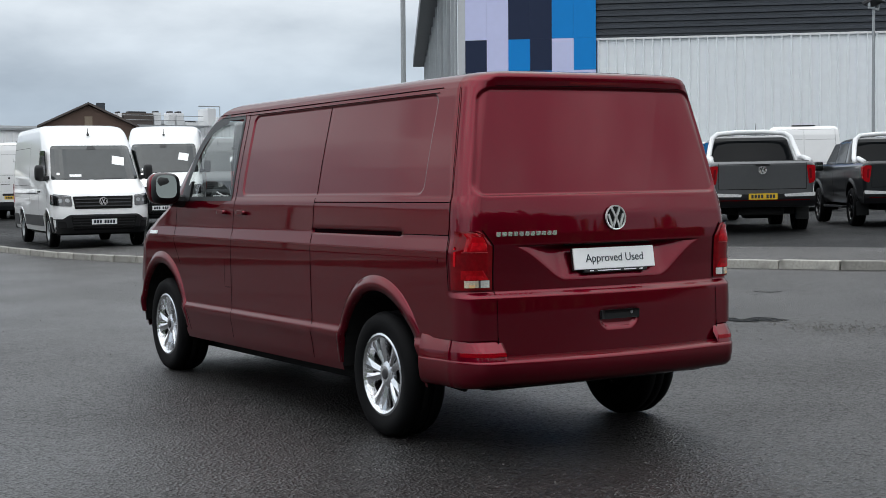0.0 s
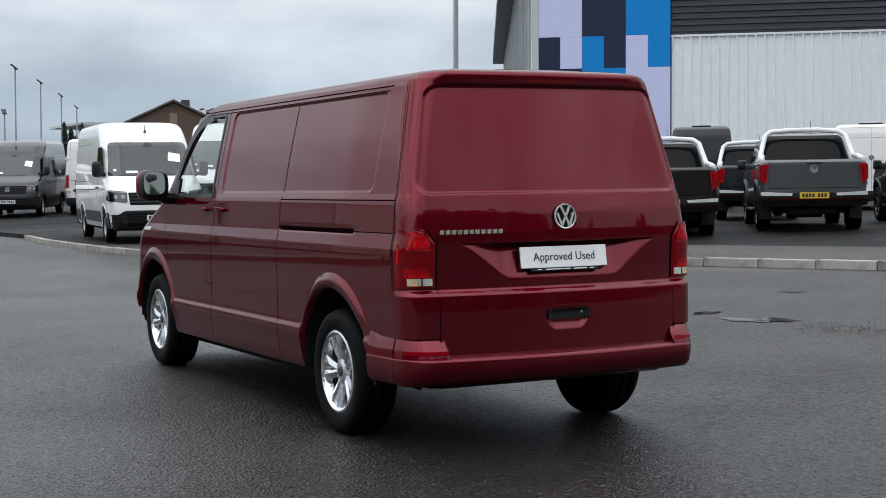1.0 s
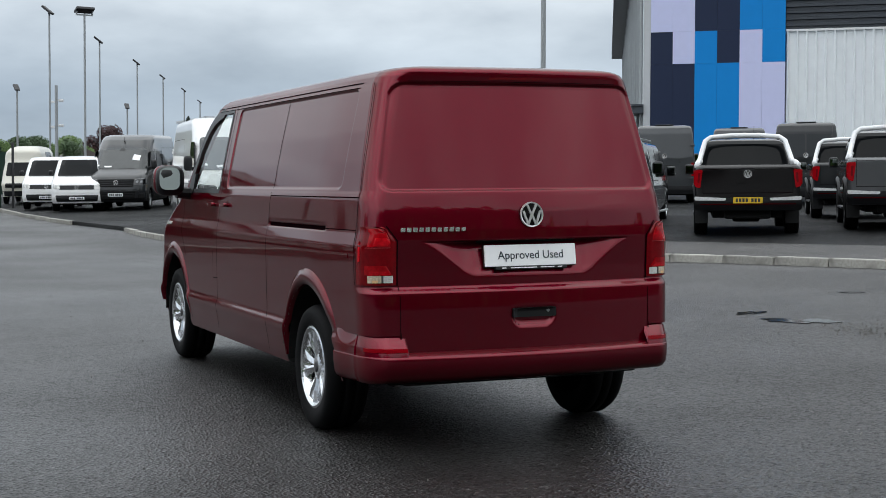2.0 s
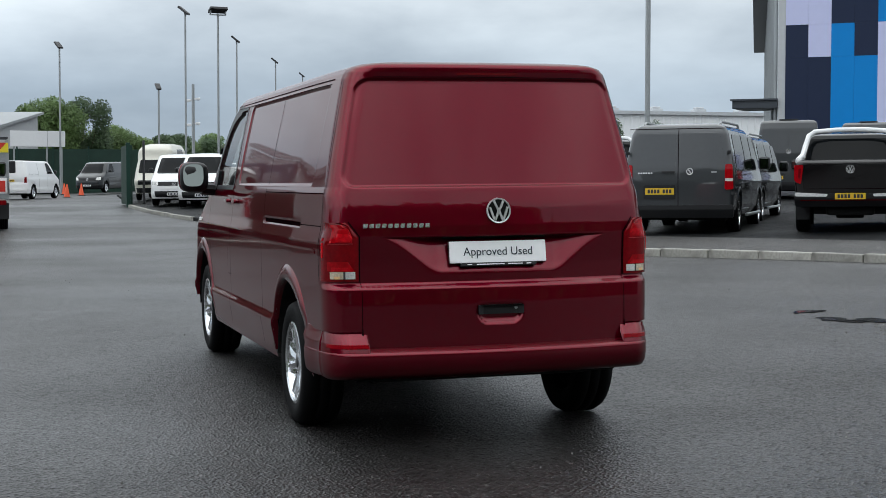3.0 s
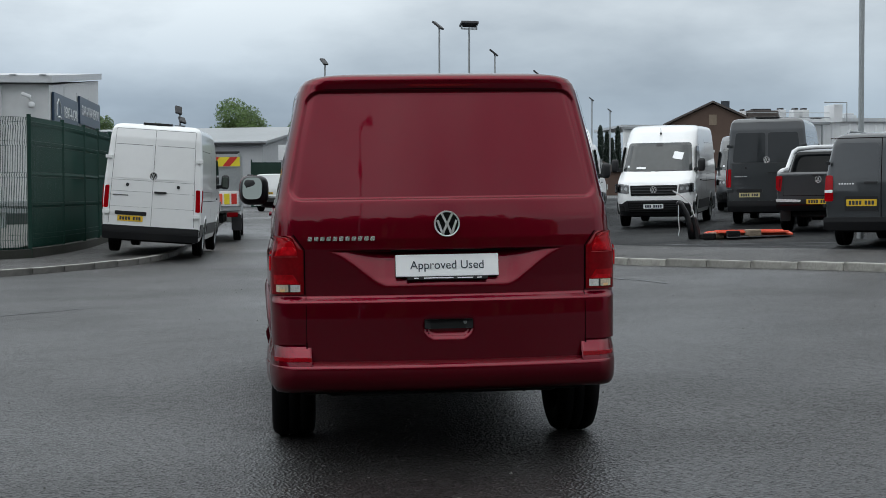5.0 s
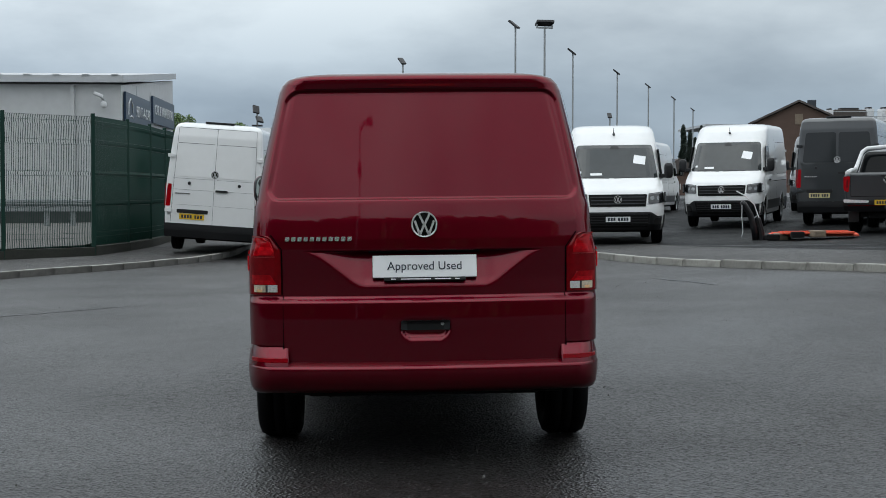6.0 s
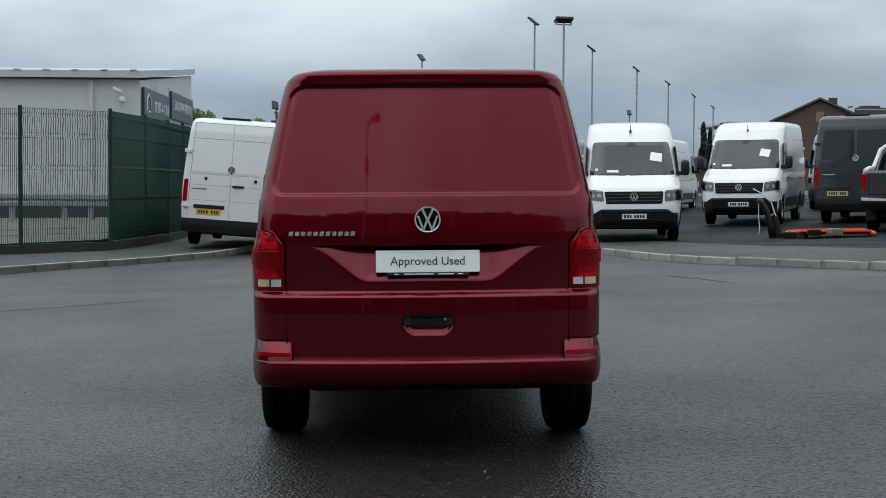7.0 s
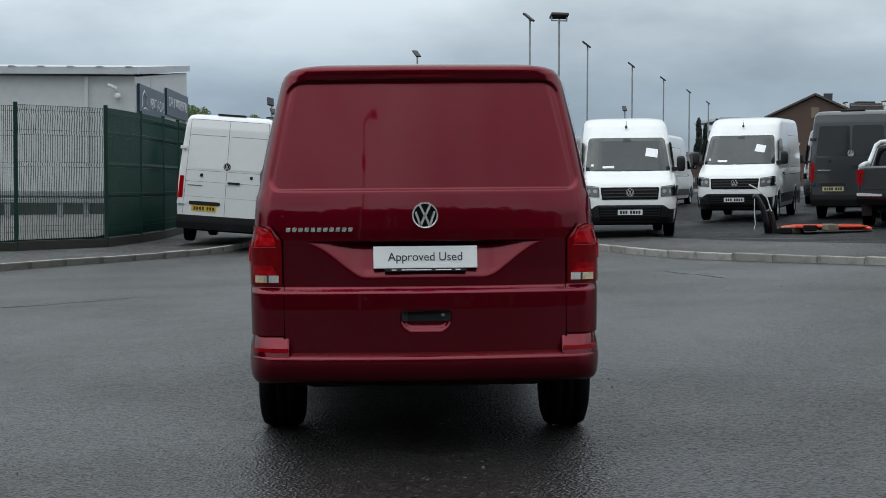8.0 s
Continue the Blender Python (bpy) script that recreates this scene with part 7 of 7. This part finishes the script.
def fence():
    f = thing("mesh_fence", Matrix(), "tall dark green welded mesh fence on a low concrete footing", "fence")
    protos = {}
    for i, ((xa, ya), (xb, yb)) in enumerate(zip(FENCE, FENCE[1:])):
        L = math.hypot(xb - xa, yb - ya)
        pitch = (0.038, 0.040, 0.028)[i] if i < 3 else 0.022
        key = (round(L, 2), pitch)
        turn = math.degrees(math.atan2(yb - ya, xb - xa))
        m = upright(xa, ya, 0.30, turn)
        if key not in protos:
            protos[key] = part("mesh_panel", mesh_panel(L, pitch), M_FENCE, f)
            protos[key].matrix_local = m
        else:
            again(protos[key], f, m)
        g = part("footing", boxed(0, L, -0.06, 0.06, -0.5, 0.0, 0.01), M_FOOT, f)
        g.matrix_local = m
    post = None
    for x, y in FENCE:
        if post is None:
            post = part("post", boxed(-0.04, 0.04, -0.04, 0.04, -0.3, FH + 0.05, 0.006), M_FENCE, f)
            post.matrix_local = upright(x, y, 0.30)
        else:
            again(post, f, upright(x, y, 0.30, 20))
    return f


fence()


def guard_rail():
    g = thing("guard_rail", plumb(-13.6, 33.0, 0.28), "grey steel guard rail behind the fence", "barrier")
    part("beam", join(boxed(0, 6.2, -0.06, 0.0, 0.72, 0.85, 0.02), boxed(0, 6.2, -0.06, 0.0, 0.90, 1.05, 0.02), boxed(0, 6.2, 0.0, 0.02, 0.72, 1.05)), M_STEEL, g)
    for x in (0.4, 1.7, 3.2, 4.6, 5.3):
        part("post", boxed(x, x + 0.14, 0.02, 0.14, -0.2, 0.8), M_STEEL, g)


guard_rail()


def office_apron():
    """The raised concrete yard between the fence and the offices."""
    rows = [((-34.0, 22.1), (-9.9, 22.1), 0.24), ((-34.0, 24.6), (-6.35, 24.6), 0.30), ((-34.0, 27.0), (-6.05, 27.0), 0.40), ((-34.0, 32.0), (-5.85, 32.0), 0.56), ((-34.0, 38.7), (-5.80, 38.7), 0.54), ((-34.0, 47.0), (-5.75, 47.0), 0.54)]
    verts, n = [], 12
    for (xa, y), (xb, _), z in rows:
        verts += [LEAN @ Vector((xa + (xb - xa) * k / n, y, z)) for k in range(n + 1)]
    faces = [(r * (n + 1) + k, r * (n + 1) + k + 1, (r + 1) * (n + 1) + k + 1, (r + 1) * (n + 1) + k) for r in range(len(rows) - 1) for k in range(n)]
    ob = pydata("office_apron", verts, faces, M_APRON, None)
    return tagged(ob, "grey concrete yard between the fence and the offices", "pavement", kind="structure")


office_apron()


def screen_fence():
    s = thing("green_screen_fence", plumb(-3.2, 104, 0.2), "dark green screened fence with slim posts", "fence")
    for i in range(5):
        part("screen_panel", boxed(i * 2.5 + 0.05, i * 2.5 + 2.45, 0, 0.06, 0.1, 3.55), M_GREENNET, s)
    for i in range(6):
        part("post", boxed(i * 2.5 - 0.05, i * 2.5 + 0.05, -0.05, 0.1, 0, 3.75), M_FENCE, s)
    gate = thing("green_gate", upright(2.88, 54.2, 0), "tall dark green gate folded open by the road", "gate")
    part("gate_leaf", boxed(-0.10, 0.10, 0, 3.0, 0.1, 2.5), M_GREENNET, gate)
    part("post", boxed(-0.16, 0.0, -0.16, 0.0, 0, 2.6, 0.01), M_FENCE, gate)
    part("slim_post", tube([(0.55, 0, 0), (0.55, 0, 2.7)], 0.05, 8), M_LAMP, gate)
    board = thing("blank_sign_board", plumb(-1.2, 100.5, 0.4), "large blank white sign board on posts", "sign")
    part("face", join(boxed(0, 2.5, 0, 0.08, 3.4, 4.5, 0.01), boxed(2.52, 3.7, 0, 0.08, 3.4, 4.5, 0.01)), M_WHITE_DULL, board)
    for x in (0.2, 2.4, 3.4):
        part("post", boxed(x, x + 0.12, 0.08, 0.2, -0.2, 4.4), M_STEEL, board)


screen_fence()


# ---- loose things ----
def cone(x, y):
    c = thing("traffic_cone", upright(x, y), "orange traffic cone beside the road", "cone", "traffic cones")
    part("body", moved(lathe([(0.17, 0.03), (0.03, 0.73), (0.001, 0.74)], 20), pose(0, 0, 0, 0, -90)), M_CONE, c)
    part("base", boxed(-0.24, 0.24, -0.24, 0.24, 0, 0.035, 0.01), M_LAMP, c)


for x, y in ((1.5, 77.5), (2.75, 86.0), (2.2, 96.0)):
    cone(x, y)


def barriers():
    """Fallen orange barrier boards with block feet, and a bent black post trailing a cable."""
    for i, (x, y, turn, tilt) in enumerate(((8.45, 24.75, -14, 2), (8.62, 24.30, -4, -3))):
        b = thing("fallen_barrier", on_yard(x, y, KERB + 0.07 + i * 0.06, turn), "orange plastic barrier lying flat on the asphalt", "barrier", "fallen barriers")
        board = moved(boxed(0, 1.9 - i * 0.35, 0, 0.75, 0, 0.05, 0.015), pose(0, 0, 0, tilt * 0.6, 0))
        part("board", board, M_ORANGE, b)
        for k in range(3):
            part("board_rib", moved(boxed(0.05, 1.8 - i * 0.35, 0.12 + k * 0.24, 0.18 + k * 0.24, 0.05, 0.075, 0.01), pose(0, 0, 0, tilt * 0.6, 0)), M_ORANGE, b)
        part("block_foot", moved(boxed(-0.10, 0.18, -0.14, 0.16, -0.07, 0.08, 0.03), pose(0.2 + i * 0.5, -0.05, 0, 0, 0, 15)), M_WOODOLD, b)
        part("block_foot", moved(boxed(-0.10, 0.18, -0.14, 0.16, -0.07, 0.06, 0.03), pose(0.05 + i * 0.2, -0.12, 0, 0, 0, -8)), M_UNDER, b)
    p = thing("bent_post", on_yard(8.22, 25.2, KERB), "bent black plastic post with a loose pale cable", "post")
    part("post", tube([(0.05, 0, -0.02), (0.0, 0, 0.3), (-0.07, 0, 0.55), (-0.20, 0, 0.78), (-0.27, 0, 0.84)], 0.075, 8, 0.8), M_BLACK, p, smooth=True)
    part("sleeve", tube([(0.20, 0.05, -0.02), (0.17, 0.05, 0.2), (0.10, 0.05, 0.45), (0.05, 0.05, 0.5)], 0.085, 8, 0.9), M_BLACK, p)
    part("cable", tube([(0.12, 0, 0.48), (0.02, 0, 0.78), (-0.2, 0, 0.98), (-0.38, 0, 1.08)], 0.014, 6), M_WHITE_DULL, p)
    part("thin_cable", tube([(-0.26, -0.02, 0.82), (-0.27, -0.03, 0.5), (-0.25, -0.05, 0.2), (-0.28, -0.05, 0.08)], 0.008, 6), M_WHITE_DULL, p)
    part("torn_base", join(boxed(0.2, 0.62, -0.1, 0.25, -0.02, 0.10, 0.04), boxed(0.45, 0.8, -0.2, 0.05, -0.02, 0.14, 0.04)), M_UNDER, p)


barriers()


# ---- marks on the road ----
def road_patch(name, outline, mat, label, lift=0.003):
    bm = bmesh.new()
    bm.faces.new([bm.verts.new(LEAN @ Vector((x, y, rise(x, y) + lift))) for x, y in outline])
    bmesh.ops.triangulate(bm, faces=bm.faces)
    ob = part(name, bm, mat, None)
    return tagged(ob, label, "road mark", kind="structure")


def blot(cx, cy, rx, ry, turn, seed, n=36, rough=0.28):
    rnd = random.Random(seed)
    ph = [rnd.uniform(0, 6.28) for _ in range(4)]
    out = []
    for i in range(n):
        a = 2 * math.pi * i / n
        r = 1 + rough * (math.sin(2 * a + ph[0]) * 0.5 + math.sin(3 * a + ph[1]) * 0.35 + math.sin(5 * a + ph[2]) * 0.3 + math.sin(9 * a + ph[3]) * 0.15)
        x, y = rx * r * math.cos(a), ry * r * math.sin(a)
        c, s = math.cos(turn), math.sin(turn)
        out.append((cx + x * c - y * s, cy + x * s + y * c))
    return out


road_patch("puddle", blot(4.80, 4.58, 0.11, 0.27, 0.3, 2, rough=0.5), M_WET, "small dark puddle on the asphalt")
road_patch("puddle", blot(5.01, 4.38, 0.12, 0.25, 0.35, 8, rough=0.45), M_WET, "small dark puddle on the asphalt")
road_patch("puddle", blot(4.95, 5.38, 0.18, 0.09, 0.4, 5, rough=0.5), M_WET, "thin damp streak on the asphalt")
road_patch("tar_repair", blot(7.1, 6.6, 0.10, 0.16, 0.2, 11, rough=0.1), M_TAR, "small dark tar spot")


def seam(points, width, label, lift=0.0025):
    pts, out = [Vector((*p, 0)) for p in points], []
    rnd = random.Random(len(points))
    a_side, b_side = [], []
    for i, p in enumerate(pts):
        d = (pts[min(i + 1, len(pts) - 1)] - pts[max(i - 1, 0)]).normalized()
        w = width * rnd.uniform(0.6, 1.3) / 2
        a_side.append((p.x - d.y * w, p.y + d.x * w)), b_side.append((p.x + d.y * w, p.y - d.x * w))
    return road_patch("tar_seam", a_side + b_side[::-1], M_TAR, label, lift)


def winding(a, b, n, wob, seed):
    rnd = random.Random(seed)
    return [(a[0] + (b[0] - a[0]) * i / n + rnd.uniform(-wob, wob), a[1] + (b[1] - a[1]) * i / n + rnd.uniform(-wob, wob)) for i in range(n + 1)]


seam(winding((-6.5, 7.6), (-3.3, 11.0), 14, 0.06, 3), 0.05, "thin dark joint in the asphalt")
seam(winding((4.0, 14.8), (4.5, 12.9), 6, 0.04, 4), 0.06, "thin dark joint in the asphalt")
seam(winding((-3.6, 36.6), (2.6, 35.6), 12, 0.05, 6), 0.12, "dark joint across the road")
seam(winding((5.6, 21.5), (9.3, 19.6), 16, 0.05, 12), 0.05, "thin crack in the lot surface", KERB + 0.001)
seam(winding((6.0, 23.4), (10.4, 20.4), 18, 0.06, 13), 0.07, "dark tar joint in the lot surface", KERB + 0.001)


# narrow dark strip on the road along the foot of each kerb
for edge, side in ((LOT_EDGE, -1), (LEFT_EDGE[:9], 1)):
    line = []
    for (a, b), (c, d) in zip(edge, edge[1:]):
        k = max(2, int(math.hypot(c - a, d - b) / 0.35))
        nx, ny = -(d - b) / math.hypot(c - a, d - b), (c - a) / math.hypot(c - a, d - b)
        rnd = random.Random(round(a * 10))
        line += [(a + (c - a) * i / k - side * nx * -0.10 + rnd.uniform(-0.015, 0.015), b + (d - b) * i / k - side * ny * -0.10) for i in range(k)]
    seam(line, 0.07, "thin dark line along the foot of the kerb", 0.0035)


def road_grit():
    """Loose stones and crumbs on the road, thickest in one swept patch."""
    rnd = random.Random(41)
    verts, faces = [], []
    spots = [(rnd.uniform(-7, 8), rnd.uniform(-5.5, 15), rnd.uniform(0.004, 0.009)) for _ in range(260)]
    spots += [(rnd.gauss(4.95, 0.22), rnd.gauss(3.4, 0.45), rnd.uniform(0.004, 0.010)) for _ in range(240)]
    for x, y, r in spots:
        if abs(x) < 1.1 and 0 < y < 5.4:
            continue
        p, k = LEAN @ Vector((x, y, rise(x, y))), len(verts)
        turn = rnd.uniform(0, 6.28)
        for i in range(5):
            a = turn + i * 1.257
            q = r * rnd.uniform(0.7, 1.3)
            verts.append(p + Vector((q * math.cos(a), q * math.sin(a), -0.004)))
        for i in range(5):
            a = turn + i * 1.257
            verts.append(p + Vector((r * 0.6 * math.cos(a), r * 0.6 * math.sin(a), r * rnd.uniform(0.6, 1.0))))
        faces.append(tuple(range(k + 5, k + 10)))
        faces += [(k + i, k + (i + 1) % 5, k + 5 + (i + 1) % 5, k + 5 + i) for i in range(5)]
    ob = pydata("road_grit", verts, faces, M_GRIT, None)
    return tagged(ob, "loose grey stones and grit on the road", "grit", kind="stuff")


road_grit()


# ---- trees ----
def tree(x, y, height, spread, leaf, seed, label, slim=False, leaves=20000, size=0.10):
    rnd = random.Random(seed)
    t = thing("tree", upright(x, y), label, "tree")
    trunk_h = height * (0.25 if not slim else 0.12)
    limbs = [tube([(0, 0, -0.1), (0.05, 0, trunk_h * 0.6), (0, 0.05, trunk_h), (0.1, 0, height * 0.75)], height * 0.028, 8, 0.25)]
    clumps = []
    for i in range(9 if not slim else 7):
        a = rnd.uniform(0, 6.28)
        if slim:
            z, r = height * (0.18 + 0.72 * i / 6), spread * (0.25 if i < 6 else 0.12)
            c = Vector((math.cos(a) * r * 0.5, math.sin(a) * r * 0.5, z))
            clumps.append((c, spread * 0.5 * (1.05 - 0.5 * i / 6), height * 0.13))
        else:
            z, r = height * rnd.uniform(0.35, 0.82), spread * rnd.uniform(0.25, 0.75)
            c = Vector((math.cos(a) * r, math.sin(a) * r, z))
            clumps.append((c, spread * rnd.uniform(0.34, 0.5), height * rnd.uniform(0.14, 0.2)))
        limbs.append(tube([(0, 0, trunk_h * rnd.uniform(0.7, 1.0)), tuple(c * 0.55 + Vector((0, 0, trunk_h * 0.3))), tuple(c)], height * 0.012, 5, 0.3))
    if not slim:
        clumps.append((Vector((0, 0, height * 0.86)), spread * 0.42, height * 0.14))
    part("trunk", join(*limbs), M_BARK, t)
    verts, faces = [], []
    for i in range(leaves):
        c, rh, rv = clumps[rnd.randrange(len(clumps))]
        d = Vector((rnd.gauss(0, 1), rnd.gauss(0, 1), rnd.gauss(0, 1))).normalized()
        k = rnd.uniform(0.45, 1.12)
        p = c + Vector((d.x * rh * k, d.y * rh * k, d.z * rv * k))
        u = Vector((rnd.gauss(0, 1), rnd.gauss(0, 1), rnd.gauss(0, 1))).normalized()
        v = u.orthogonal().normalized()
        s = size * rnd.uniform(0.6, 1.3)
        n = len(verts)
        verts += [p + u * s, p + v * s * 0.6, p - u * s, p - v * s * 0.6]
        faces.append((n, n + 1, n + 2, n + 3))
    pydata("crown", verts, faces, leaf, t)
    return t


broad = "full green broadleaf tree beyond the yard"
for i, (x, y, h, s) in enumerate(((-5.2, 122, 9.1, 3.3), (0.4, 128, 7.6, 2.0), (2.8, 127, 8.2, 2.6), (5.2, 128, 8.2, 2.6), (8.3, 132, 5.8, 2.4), (10.6, 136, 4.9, 2.3), (13.5, 140, 5.0, 2.6), (-18.0, 130, 8.4, 2.4), (-12.5, 134, 7.6, 2.0), (16.5, 150, 5.4, 2.8), (20.0, 152, 5.5, 3.0))):
    tree(x, y, h, s, M_LEAF if i % 3 or i == 0 else M_LEAF_DARK, 20 + i, broad)
for i, x in enumerate((47.9, 49.4, 50.5, 51.7)):
    tree(x, 220 + i * 1.5, 10.2 - 0.9 * (i % 3), 1.25, M_LEAF_FAR, 80 + i, "slim dark poplar in a far row", True, 9000, 0.17)
tree(32.2, 200, 8.4, 3.2, M_LEAF_RED, 97, "copper-leaved tree beyond the far lot", leaves=14000, size=0.15)
for i, (x, y, h) in enumerate(((12.6, 118, 3.6), (15.0, 119, 4.2), (46.4, 145, 6.4), (66, 140, 6.5), (60.4, 138, 6.5))):
    tree(x, y, h, 1.3, M_LEAF_DARK, 110 + i, "dark shrub near the far buildings", leaves=5000, size=0.09)


def far_wood(name, x0, x1, y, h, seed, label, along_y=False, leaf=M_LEAF_DARK, low_end=1.0):
    """A distant wood as one leafy mass."""
    rnd = random.Random(seed)
    verts, faces = [], []
    n = int((x1 - x0) * 150)
    for i in range(n):
        x = rnd.uniform(x0, x1)
        top = h * (1 - (1 - low_end) * smooth(x0 + (x1 - x0) * 0.56, x0 + (x1 - x0) * 0.70, x)) * (0.72 + 0.28 * noise.noise(Vector((x * 0.09, seed, 0))) + 0.22 * noise.noise(Vector((x * 0.5, seed, 3))))
        p = Vector((x, y + rnd.uniform(-3, 3), rnd.uniform(0, 1) * top))
        u = Vector((rnd.gauss(0, 1), rnd.gauss(0, 1), rnd.gauss(0, 1))).normalized()
        v = u.orthogonal().normalized()
        s = rnd.uniform(0.3, 0.6) * (h / 8) ** 0.6
        k = len(verts)
        if along_y:
            p = Vector((p.y, p.x, p.z - 1.0))
        p = LEAN @ (p + Vector((0, 0, rise(0, 0 if along_y else y))))
        verts += [p + u * s, p + v * s * 0.7, p - u * s, p - v * s * 0.7]
        faces.append((k, k + 1, k + 2, k + 3))
    ob = pydata(name, verts, faces, leaf, None)
    return tagged(ob, label, "trees", kind="stuff")


far_wood("far_tree_line", -80, 50, 260, 7.5, 3, "distant dark green wood on the horizon")
far_wood("rear_tree_line", -70, 70, -44, 22.5, 7, "green tree line across the road", leaf=M_LEAF, low_end=0.5)
far_wood("side_tree_line", -120, -70, 30, 8.0, 9, "dark tree line beyond the offices")
# out of view; added for the dark band mirrored in the left flank
far_wood("near_tree_line", -40, 22, -42, 11.0, 11, "unseen dark tree line mirrored in the van flank", True)


def rooftops():
    for i, (x, w, h) in enumerate(((13.0, 4.0, 3.6), (17.5, 5.0, 4.2), (23.0, 6.0, 3.4), (30.0, 5.0, 4.0))):
        b = thing("distant_house", plumb(x, 140 + i * 3, 0.3), "distant low house with a brown roof", "house")
        part("wall", boxed(0, w, 0, 5, 0, h - 1.0), M_BRICK if i % 2 else M_WALLGREY, b)
        part("roof", prism([(-0.3, h - 1.0), (w + 0.3, h - 1.0), (w / 2, h + 0.4)], -0.3, 5.3), M_ROOF, b)


rooftops()
